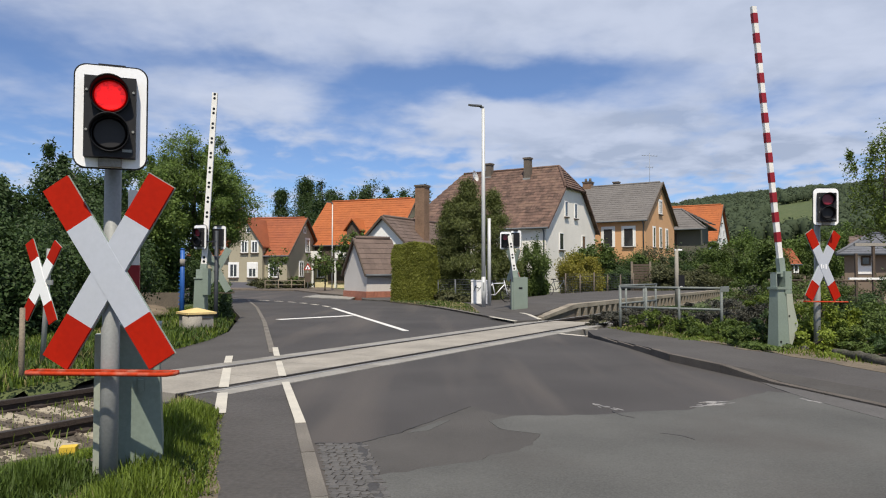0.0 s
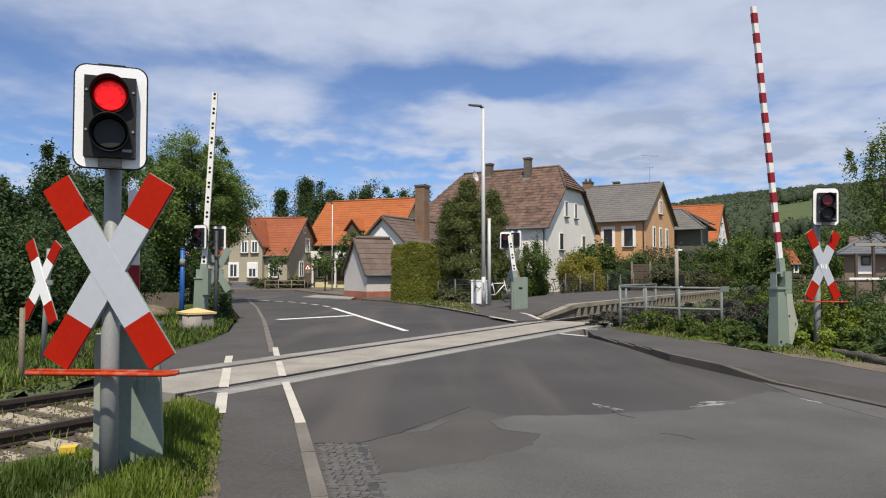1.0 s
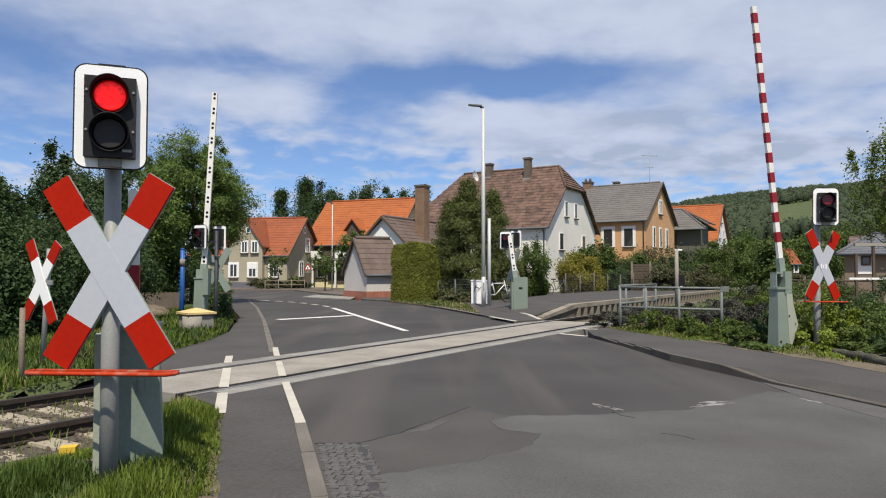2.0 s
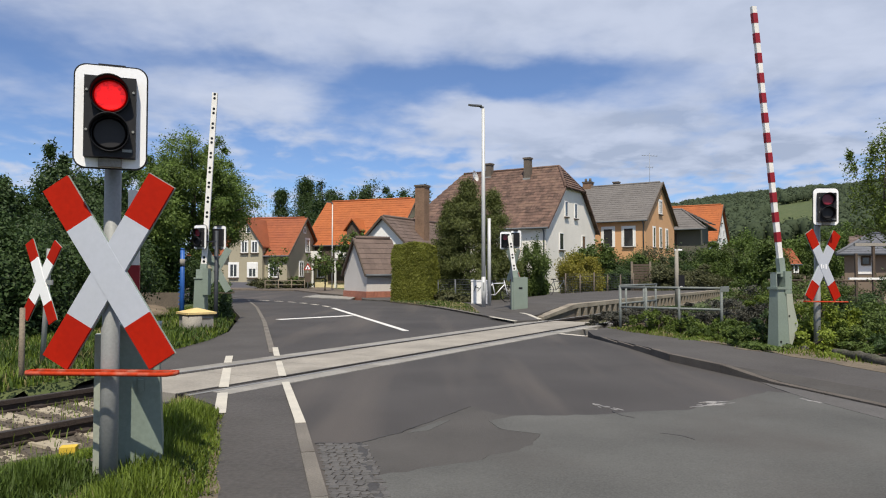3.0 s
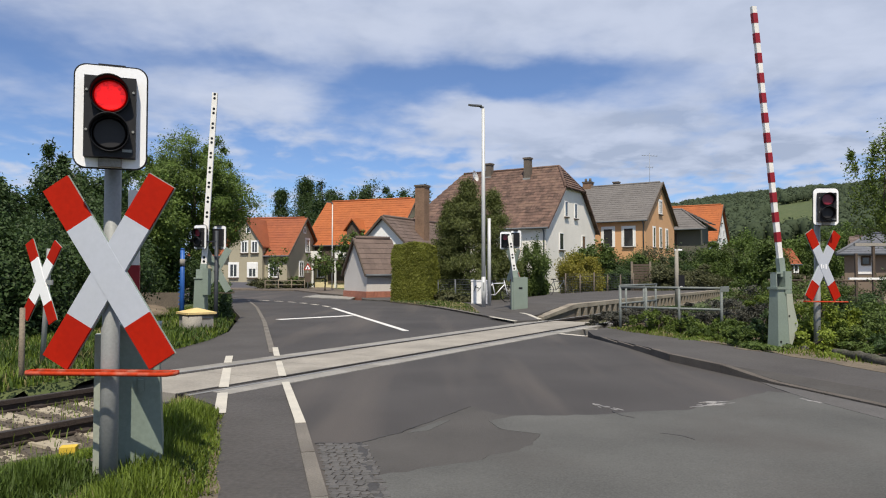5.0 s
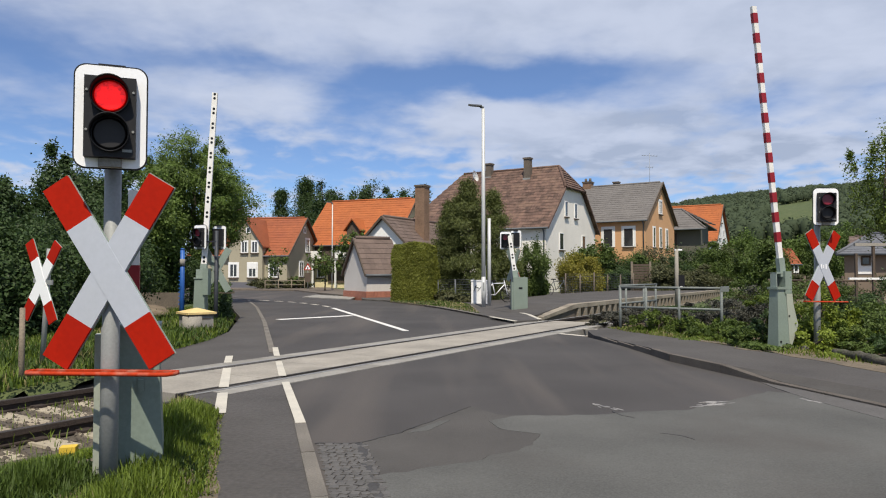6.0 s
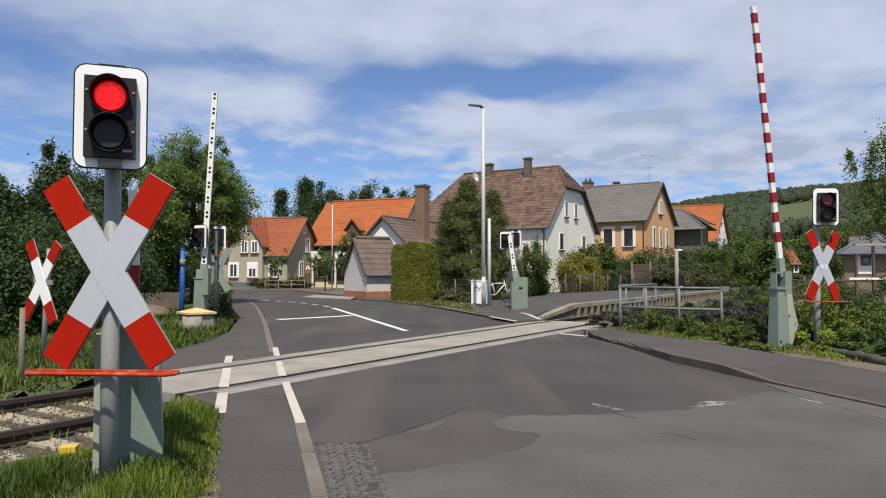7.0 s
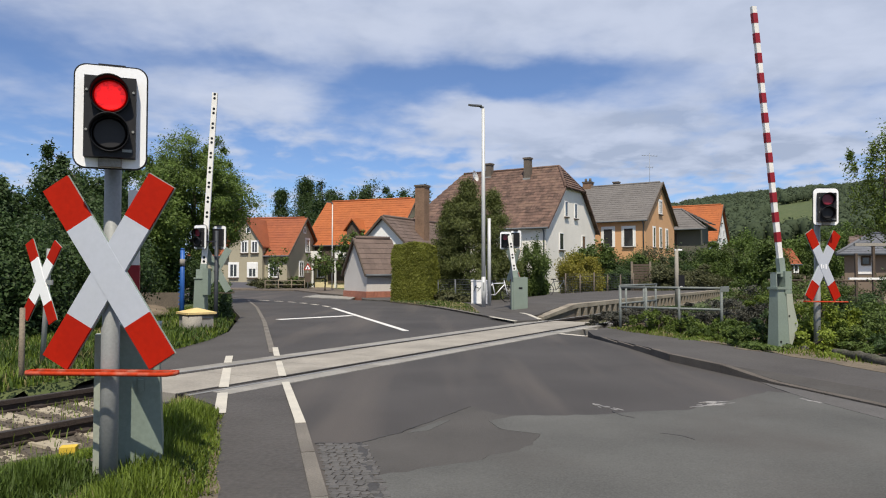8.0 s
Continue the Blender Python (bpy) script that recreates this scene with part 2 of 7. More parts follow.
M["lens_red_off"] = mat("lens_red_off", (0.20, 0.010, 0.022), 0.3, var=0.2, bump=0.0)
M["lens_red"] = lens_glow()
M["pole_white"] = mat("pole_white", (0.78, 0.76, 0.72), 0.5, var=0.08, scale=5, bump=0.03, dirt=(0.5, 0.47, 0.4), dirt_amt=0.3)
M["pole_red"] = mat("pole_red", (0.26, 0.008, 0.015), 0.5, var=0.12, scale=5, bump=0.03)
M["blue"] = mat("blue", (0.02, 0.10, 0.36), 0.5, var=0.15, scale=5, bump=0.05)
M["yellow"] = mat("yellow", (0.62, 0.42, 0.04), 0.65, var=0.2, scale=6, bump=0.1, dirt=(0.4, 0.3, 0.1), dirt_amt=0.5)
M["yellow_lid"] = mat("yellow_lid", (0.62, 0.46, 0.20), 0.7, var=0.15, scale=4, bump=0.1, dirt=(0.5, 0.36, 0.12), dirt_amt=0.6)
M["wood_grey"] = mat("wood_grey", (0.20, 0.165, 0.12), 0.85, var=0.35, scale=3, fine=40, bump=0.4)
M["wood_dark"] = mat("wood_dark", (0.085, 0.062, 0.045), 0.85, var=0.3, scale=3, fine=40, bump=0.3)
M["glass"] = mat("glass", (0.03, 0.033, 0.037), 0.08, var=0.3, scale=1.0, bump=0.0, spec=0.9)
M["frame_white"] = mat("frame_white", (0.80, 0.80, 0.78), 0.5, var=0.06, bump=0.02)
M["bark"] = mat("bark", (0.10, 0.078, 0.058), 0.95, var=0.4, scale=3, fine=25, bump=0.8)


def plaster(name, col, dirt, amt=0.35):
    return mat(name, col, 0.9, var=0.08, scale=0.5, fine=18, bump=0.12, dirt=dirt, dirt_amt=amt)


M["wall_white"] = plaster("wall_white", (0.78, 0.745, 0.675), (0.62, 0.58, 0.51))
M["wall_bright"] = plaster("wall_bright", (0.82, 0.81, 0.78), (0.7, 0.68, 0.63))
M["wall_grey"] = plaster("wall_grey", (0.56, 0.53, 0.50), (0.42, 0.39, 0.36))
M["wall_beige"] = plaster("wall_beige", (0.37, 0.335, 0.245), (0.30, 0.27, 0.20))
M["wall_cream"] = plaster("wall_cream", (0.72, 0.62, 0.38), (0.6, 0.5, 0.3))
M["wall_orange"] = plaster("wall_orange", (0.58, 0.33, 0.165), (0.50, 0.28, 0.13))
M["wall_olive"] = plaster("wall_olive", (0.13, 0.122, 0.095), (0.15, 0.14, 0.12))
M["wall_umber"] = plaster("wall_umber", (0.20, 0.155, 0.115), (0.13, 0.10, 0.08))
M["roof_slate"] = mat("roof_slate", (0.115, 0.120, 0.135), 0.8, var=0.25, scale=0.8, fine=6, bump=0.25, island=0.3)
M["plinth"] = plaster("plinth", (0.13, 0.13, 0.15), (0.09, 0.09, 0.10))
M["brick_red"] = mat("brick_red", (0.33, 0.13, 0.085), 0.9, var=0.3, scale=1.5, fine=12, bump=0.4)
M["brick_chimney"] = mat("brick_chimney", (0.20, 0.125, 0.08), 0.9, var=0.3, scale=1.2, fine=9, bump=0.4)
M["roof_orange"] = mat("roof_orange", (0.35, 0.098, 0.023), 0.75, var=0.22, scale=0.6, fine=5, bump=0.25, island=0.25, dirt=(0.24, 0.060, 0.020), dirt_amt=0.5)
M["roof_red"] = mat("roof_red", (0.265, 0.074, 0.026), 0.75, var=0.22, scale=0.6, fine=5, bump=0.25, island=0.25, dirt=(0.21, 0.055, 0.025), dirt_amt=0.5)
M["roof_brown"] = mat("roof_brown", (0.108, 0.064, 0.048), 0.85, var=0.8, scale=2.6, fine=7, bump=0.4, island=0.5, dirt=(0.19, 0.12, 0.085), dirt_amt=0.6)
M["roof_grey"] = mat("roof_grey", (0.135, 0.125, 0.118), 0.85, var=0.25, scale=0.6, fine=6, bump=0.25, island=0.3)
M["roof_umber"] = mat("roof_umber", (0.125, 0.09, 0.075), 0.85, var=0.3, scale=1.0, fine=6, bump=0.3, island=0.4)


def leafy(name, col, t=0.3):
    return mat(name, col, 0.6, var=0.45, scale=0.5, fine=3, bump=0.0, island=0.8, spec=0.35, translucent=t)


M["leaf_mid"] = leafy("leaf_mid", (0.082, 0.124, 0.025))
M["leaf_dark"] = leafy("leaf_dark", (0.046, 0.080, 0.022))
M["leaf_conifer"] = leafy("leaf_conifer", (0.092, 0.110, 0.028), 0.25)
M["leaf_thuja"] = mat("leaf_thuja", (0.185, 0.200, 0.032), 0.6, var=0.25, scale=0.9, fine=3, bump=0.0, island=0.5, spec=0.3, translucent=0.3)
M["leaf_gold"] = leafy("leaf_gold", (0.23, 0.21, 0.03))
M["leaf_fresh"] = leafy("leaf_fresh", (0.105, 0.150, 0.024))
M["leaf_lime"] = leafy("leaf_lime", (0.175, 0.225, 0.026))
M["leaf_plum"] = leafy("leaf_plum", (0.074, 0.074, 0.058))
M["leaf_sun"] = leafy("leaf_sun", (0.104, 0.160, 0.030))
M["leaf_grey"] = leafy("leaf_grey", (0.095, 0.100, 0.044))
M["leaf_wood"] = mat("leaf_wood", (0.060, 0.080, 0.046), 0.8, var=0.3, scale=0.03, fine=0.3, bump=0.0, island=0.3, spec=0.1, translucent=0.2)
M["grass"] = leafy("grass", (0.122, 0.172, 0.019))
M["grass_mid"] = leafy("grass_mid", (0.068, 0.108, 0.016))
M["grass_deep"] = leafy("grass_deep", (0.052, 0.088, 0.014))
M["grass_dry"] = leafy("grass_dry", (0.26, 0.23, 0.10))


# ---- mesh tools ----
def box(bm, x0, x1, y0, y1, z0, z1, m=None):
    v = [bm.verts.new(p) for p in ((x0, y0, z0), (x1, y0, z0), (x1, y1, z0), (x0, y1, z0), (x0, y0, z1), (x1, y0, z1), (x1, y1, z1), (x0, y1, z1))]
    if m is not None:
        for q in v:
            q.co = m @ q.co
    for f in ((3, 2, 1, 0), (4, 5, 6, 7), (0, 1, 5, 4), (1, 2, 6, 5), (2, 3, 7, 6), (3, 0, 4, 7)):
        bm.faces.new([v[i] for i in f])
    return bm


def tube(bm, pts, radii, seg=12, cap=True):
    """A round rod through the points, one radius for each."""
    rings = []
    pts = [Vector(p) for p in pts]
    for i, p in enumerate(pts):
        d = (pts[min(i + 1, len(pts) - 1)] - pts[max(i - 1, 0)]).normalized()
        q = d.to_track_quat("Z", "Y")
        rings.append([bm.verts.new(p + q @ Vector((math.cos(a) * radii[i], math.sin(a) * radii[i], 0)))
                      for a in (2 * math.pi * k / seg for k in range(seg))])
    for a, b in zip(rings, rings[1:]):
        for k in range(seg):
            f = bm.faces.new((a[k], a[(k + 1) % seg], b[(k + 1) % seg], b[k]))
            f.smooth = True
    if cap:
        bm.faces.new(rings[0][::-1])
        bm.faces.new(rings[-1])
    return bm


def slab(bm, poly, low, high, m=None):
    """A plate with the outline poly (x, y) between two heights."""
    a = [bm.verts.new((x, y, low)) for x, y in poly]
    b = [bm.verts.new((x, y, high)) for x, y in poly]
    k = len(poly)
    bm.faces.new(a[::-1])
    bm.faces.new(b)
    for i in range(k):
        bm.faces.new((a[i], a[(i + 1) % k], b[(i + 1) % k], b[i]))
    if m is not None:
        for q in a + b:
            q.co = m @ q.co
    return bm


def finish(bm, name, material, bevel=0.0, seg=1):
    if bevel:
        bmesh.ops.bevel(bm, geom=[e for e in bm.edges if len(e.link_faces) == 2 and e.calc_face_angle(0) > 0.6],
                        offset=bevel, segments=seg, affect="EDGES", clamp_overlap=True, profile=0.5)
    bmesh.ops.recalc_face_normals(bm, faces=bm.faces)
    me = bpy.data.meshes.new(name)
    bm.to_mesh(me)
    bm.free()
    for k in (material if isinstance(material, (list, tuple)) else [material]):
        me.materials.append(M[k])
    return me


def part(name, bm, material, parent, label="", bevel=0.0, seg=1, m=None):
    ob = new(name, finish(bm, name, material, bevel, seg) if isinstance(bm, bmesh.types.BMesh) else bm)
    ob.parent = parent
    if m is not None:
        ob.matrix_local = m
    return tagged(ob, label)


def thing(name, label, category, at=None, group="", kind=""):
    ob = new(name)
    ob.empty_display_size = 0.2
    if at is not None:
        ob.matrix_basis = at
    return tagged(ob, label, category, group, kind)


def solid(name, bm, material, label, category="", kind="", bevel=0.0, at=None, group=""):
    ob = new(name, finish(bm, name, material, bevel))
    if at is not None:
        ob.matrix_basis = at
    return tagged(ob, label, category, group, kind)


def B():
    return bmesh.new()


# ---- ground, road, track ----
U = Vector((0.5298, 0.8481, 0))        # the way the track runs
N = Vector((-0.8481, 0.5298, 0))       # across it, away from the camera
T0 = Vector((0.30, 13.44, 0))          # the track's middle on the road
TRACK = Matrix(((U.x, N.x, 0, T0.x), (U.y, N.y, 0, T0.y), (0, 0, 1, 0), (0, 0, 0, 1)))
GAUGE = 0.7525


def lower(x, y):
    """The ground's height: flat near the road, hills far off to one side."""
    near = max(0.0, min(1.0, (46.0 - y) / 12.0)) * max(0.0, min(1.0, (70.0 - abs(x)) / 30.0))
    z = -0.03 - 0.42 * near
    far = max(0.0, y - 160.0)
    side = max(0.0, min(1.0, (x - 20.0) / 330.0)) ** 0.6
    z += side * (1 - math.exp(-far / 420.0)) * 112.0
    z += 5.0 * noise.noise((x * 0.006, y * 0.006, 0.3)) * min(1.0, far / 200.0)
    return z


def build_ground():
    bm = B()
    xs = [-2500, -1500, -900, -500, -250, -120, -60, -30, -12, 0, 12, 30, 60, 100, 150, 200, 250, 300, 360, 430, 510, 600, 700, 850, 1100, 1500, 2200, 3000]
    ys = [-400, -150, -50, -15, 0, 15, 34, 40, 46, 60, 110, 160, 210, 260, 310, 360, 420, 480, 550, 630, 720, 820, 940, 1100, 1400, 1900, 2600, 3600]
    g = [[bm.verts.new((x, y, lower(x, y))) for x in xs] for y in ys]
    for j in range(len(ys) - 1):
        for i in range(len(xs) - 1):
            bm.faces.new((g[j][i], g[j][i + 1], g[j + 1][i + 1], g[j + 1][i])).smooth = True
    solid("ground", bm, "turf", "grassy ground rising to wooded hills", "ground", "structure")


build_ground()
# the carriageway, with the mouth of the side street beyond the crossing
ROAD = [(0.4, -60.0), (-0.05, -6.0), (-0.664, 4.017), (-1.161, 5.995), (-1.865, 8.258), (-2.582, 10.920), (-4.66, 18.60), (-6.87, 26.33), (-9.43, 34.33), (-12.41, 40.48),
        (-32, 40.0), (-60, 42.0), (-60, 58.0), (-25, 57.0), (-11.09, 52.61), (-8.07, 45.10), (-5.16, 35.09), (-2.12, 31.58), (-0.08, 25.48), (1.24, 20.52), (1.75, 18.17), (2.88, 14.12),
        (3.393, 10.628), (3.815, 8.258), (4.101, 6.588), (4.6, 4.0), (4.9, -6.0), (5.6, -60.0)]
solid("road", slab(B(), ROAD, -0.3, 0.0), "asphalt", "grey asphalt road with patched surface", "road", "structure")


def along(a0, a1, n0, n1, z0, z1, bm=None):
    return box(bm or B(), a0, a1, n0, n1, z0, z1, TRACK)


W0, W1 = -6.75, 6.0
panels = thing("crossing_panels", "pale concrete panels between the rails of the crossing", "crossing panel", kind="structure")
for i in range(10):
    s0, s1 = W0 + (W1 - W0) * i / 10, W0 + (W1 - W0) * (i + 1) / 10
    part("panel", along(s0 + 0.004, s1 - 0.004, -GAUGE + 0.182, GAUGE - 0.182, -0.2, 0.012), "concrete", panels)
solid("crossing_edge", along(W0 + 0.6, W1, GAUGE + 0.04, GAUGE + 0.30, -0.2, 0.010), "concrete_grey", "grey concrete edge strip beside the rail", "crossing panel", "structure")
solid("crossing_edge", along(W0 + 0.3, W1, -GAUGE - 0.30, -GAUGE - 0.04, -0.2, 0.010), "concrete_grey", "grey concrete edge strip beside the rail", "crossing panel", "structure")


solid("flangeway", along(W0, W1, GAUGE - 0.132, GAUGE - 0.04, -0.3, -0.13), "gap", "dark flangeway groove beside the rail", "crossing groove", "structure")
solid("flangeway", along(W0, W1, -GAUGE + 0.04, -GAUGE + 0.132, -0.3, -0.13), "gap", "dark flangeway groove beside the rail", "crossing groove", "structure")


for n0, n1 in ((GAUGE - 0.18, GAUGE - 0.128), (-GAUGE + 0.128, -GAUGE + 0.18)):
    solid("rubber_seal", along(W0, W1, n0, n1, -0.2, 0.013), "gap", "black rubber seal along the edge of the crossing panels", "rubber seal", "structure")


DIP = 0.035


def rail(n):
    ob = thing("rail", "rusty steel rail with a polished running surface", "rail", group="rails", kind="structure")
    for (a0, a1, z) in ((-40.0, W0, -DIP), (W0, 16.0, 0.0)):
        part("web", along(a0, a1, n - 0.012, n + 0.012, z - 0.095, z - 0.03), "rail_rust", ob)
        part("foot", along(a0, a1, n - 0.07, n + 0.07, z - 0.105, z - 0.09), "rail_rust", ob)
        part("head", along(a0, a1, n - 0.036, n + 0.036, z - 0.035, z + 0.008), "rail_rust", ob)
        part("running_surface", along(a0, a1, n - 0.030, n + 0.030, z, z + 0.0115), "rail_top" if a1 < W1 else "rail_bright", ob, "polished steel")


rail(GAUGE)
rail(-GAUGE)
solid("track_bed", slab(B(), [tuple((TRACK @ Vector(p)).xy) for p in ((-40, -2.2, 0), (7.0, -2.2, 0), (7.0, 1.7, 0), (-40, 2.2, 0))], -0.6, -0.155), "ballast", "stony grey-brown ballast bed", "track bed", "structure")


# ---- pavements, verges, markings ----
def flat(name, pts, z0, z1, material, label, category, bevel=0.0):
    return solid(name, slab(B(), pts, z0, z1), material, label, category, "structure", bevel)


def ragged(pts, step=0.09, amp=0.022, seed=0.0):
    """The outline with its edges broken into short uneven steps."""
    out = []
    for a, b in zip(pts, pts[1:] + pts[:1]):
        a, b = Vector(a), Vector(b)
        k = max(1, min(60, int((b - a).length / step)))
        for i in range(k):
            p = a.lerp(b, i / k)
            out.append((p.x + amp * noise.noise((p.x * 7, p.y * 7, seed)), p.y + 2.2 * amp * noise.noise((p.x * 7, p.y * 7, seed + 5.0))))
    return out


def sheet(name, pts, low, material, label, category):
    """A plate whose top has a height of its own at each corner (x, y, z)."""
    bm = B()
    a = [bm.verts.new((x, y, low)) for x, y, z in pts]
    b = [bm.verts.new(p) for p in pts]
    k = len(pts)
    bm.faces.new(a[::-1])
    bm.faces.new(b)
    for i in range(k):
        bm.faces.new((a[i], a[(i + 1) % k], b[(i + 1) % k], b[i]))
    bmesh.ops.triangulate(bm, faces=[f for f in bm.faces if len(f.verts) > 4])
    return solid(name, bm, material, label, category, "structure")


LEFT_KERB = [(-0.664, 4.017), (-1.161, 5.995), (-1.865, 8.258), (-2.582, 10.920), (-4.66, 18.60), (-6.87, 26.33), (-9.43, 34.33)]
flat("pavement", [(0.4, -60.0), (-0.05, -6.0)] + LEFT_KERB + [(-12.10, 39.47), (-8.69, 28.72), (-5.88, 20.52), (-4.64, 15.35), (-4.42, 13.41), (-4.454, 11.555), (-4.344, 10.218),
     (-2.977, 7.737), (-2.141, 6.755), (-1.605, 5.051), (-1.289, 4.017), (-1.5, 2.0), (-1.4, -6.0), (-1.0, -60.0)], -0.25, 0.006, "asphalt_walk", "asphalt pavement level with the road", "pavement")


def kerb_line(name, line, width, z0, z1, material, label, step=1.0, gap=0.012):
    """Kerb stones laid end to end along a line, on its far side."""
    top = thing(name, label, "kerb", kind="structure")
    pts = [Vector((x, y, 0)) for x, y in line]
    for a, b in zip(pts, pts[1:]):
        d = b - a
        count = max(1, round(d.length / step))
        d.normalize()
        s = (b - a).length / count
        side = Vector((d.y, -d.x, 0))
        for i in range(count):
            p = a + d * (s * i)
            m = Matrix(((d.x, side.x, 0, p.x), (d.y, side.y, 0, p.y), (0, 0, 1, random.uniform(-0.004, 0.004)), (0, 0, 0, 1)))
            part("kerb_stone", box(B(), gap / 2, s - gap / 2, 0.0, width, z0, z1), material, top, m=m, bevel=0.008)
    return top


kerb_line("kerb", [(-1.183, 6.086), (-1.156, 5.995), (-0.645, 4.017), (-0.35, 2.2)], 0.095, -0.2, 0.014, "kerb", "flush concrete kerb stones with worn faces")
kerb_line("kerb", [(-9.43, 34.33), (-6.87, 26.33), (-4.64, 18.60), (-2.666, 11.308)], 0.10, -0.2, 0.014, "kerb", "flush concrete kerb stones with worn faces")
RIGHT_EDGE = [(3.250, 11.150), (3.326, 10.419), (3.795, 8.215), (4.136, 6.642)]
flat("pavement", RIGHT_EDGE[:2] + [(3.625, 9.0), (4.02, 8.1), (4.50, 6.70), (5.2, 3.5), (8.0, 3.5), (5.353, 8.581), (5.119, 9.655), (4.810, 10.485), (4.45, 12.24), (3.92, 13.61), (3.99, 13.87)], -0.2, 0.10, "asphalt_walk", "raised asphalt pavement", "pavement")
sheet("pavement", [(3.625, 9.0, 0.10), (4.02, 8.1, 0.10), (4.50, 6.70, 0.10), (5.2, 3.5, 0.10), (4.72, 3.5, 0.035), (4.19, 6.60, 0.035), (3.845, 8.05, 0.038), (3.73, 8.55, 0.066)], -0.2, "asphalt_warm", "worn brown pavement edge sloping down to the gutter", "pavement")
kerb_line("kerb", [(5.25, -30.0), (4.90, -6.0), (4.62, 3.5), (4.10, 6.561), (3.737, 8.090)], 0.10, -0.2, 0.036, "kerb_dark", "lowered dark kerb stones level with the gutter")
sheet("kerb", [(3.737, 8.090, 0.036), (3.70, 8.26, 0.045), (3.53, 9.02, 0.106), (3.63, 9.04, 0.106), (3.80, 8.28, 0.047), (3.845, 8.11, 0.036)], -0.2, "kerb_dark", "dark kerb stone tapering down to the driveway", "kerb")
kerb_line("kerb", [(3.53, 9.02), (3.262, 10.218), (3.222, 10.995)], 0.085, -0.2, 0.106, "kerb_dark", "dark weathered raised kerb stones")
sheet("gutter", [(3.693, 8.279, 0.004), (3.837, 7.590, 0.022), (4.076, 6.547, 0.026), (4.246, 5.842, 0.026), (3.969, 5.463, 0.0065), (3.816, 6.133, 0.0065), (3.676, 7.053, 0.0065), (3.658, 7.851, 0.0065)], -0.05, "cobble", "grey gritty stone gutter strip along the kerb", "gutter")
flat("verge", [(4.43, 12.19), (4.716, 11.472), (4.880, 10.638), (4.864, 9.917), (5.020, 9.468), (5.068, 8.893), (5.170, 8.290), (5.186, 7.123), (5.747, 7.888), (5.583, 8.948), (5.331, 10.053), (5.065, 11.039), (4.60, 12.67)], 0.0, 0.105, "sand", "dry sandy earth at the back of the pavement", "verge")
sheet("pavement", [(3.250, 11.150, 0.10), (3.92, 13.61, 0.10), (3.81, 16.42, 0.02), (3.20, 15.66, 0.004), (3.08, 14.51, 0.004)], -0.2, "asphalt_walk", "asphalt pavement sloping down to the crossing", "pavement")
for p, q, top in (((3.222, 10.995), (3.168, 11.769), 0.085), ((3.168, 11.769), (3.11, 12.66), 0.058), ((3.11, 12.66), (3.07, 13.76), 0.03)):
    kerb_line("kerb", [p, q], 0.14, -0.2, top, "kerb_dark", "lowered dark kerb stone at the crossing")
FAR_EDGE = [(-3.95, 34.33), (-2.12, 31.58), (-0.08, 25.48), (1.24, 20.52), (1.75, 18.17)]
flat("pavement", FAR_EDGE + [(2.49, 18.60), (2.6, 20.77), (22.98, 53.5), (16.0, 52.0), (12.0, 45.0), (2.60, 49.32), (0.55, 42.66), (-2.72, 40.48), (-4.43, 38.51)], -0.2, 0.05, "asphalt_walk", "asphalt forecourt beside the platform", "pavement")
kerb_line("kerb", FAR_EDGE[::-1], 0.14, -0.2, 0.053, "kerb", "low weathered concrete kerb stones")
flat("pavement", [(-7.47, 37.59), (-4.49, 34.33), (-4.62, 37.59), (-7.43, 41.54)], -0.2, 0.04, "concrete_grey", "pale paved traffic island", "pavement")
flat("pavement", [(-60, 58.0), (-25, 57.0), (-11.09, 52.61), (-8.07, 45.10), (-5.95, 40.48), (-4.43, 38.51), (-5.19, 45.10), (-10, 62), (-60, 62)], -0.2, 0.08, "concrete_dark", "paved strip before the houses", "pavement")

# platform with its ribbed concrete edge
def on_track(*pts):
    return [tuple(TRACK @ Vector(p)) for p in pts]


sheet("platform", on_track((7.8, 2.0, 0.03), (10.4, 2.0, 0.265), (10.4, 3.4, 0.265), (8.6, 3.4, 0.056)), -0.3, "asphalt_walk", "asphalt platform ramp", "platform")
sheet("platform", on_track((10.4, 3.4, 0.265), (22, 7.0, 0.265), (21, 9.0, 0.056), (9.6, 4.4, 0.056), (8.6, 3.4, 0.056)), -0.3, "asphalt_walk", "asphalt slope beside the platform", "platform")
sheet("platform", on_track((10.4, 2.0, 0.265), (46, 2.0, 0.265), (46, 7.0, 0.265), (22, 7.0, 0.265), (10.4, 3.4, 0.265)), -0.3, "asphalt_walk", "asphalt platform surface", "platform")


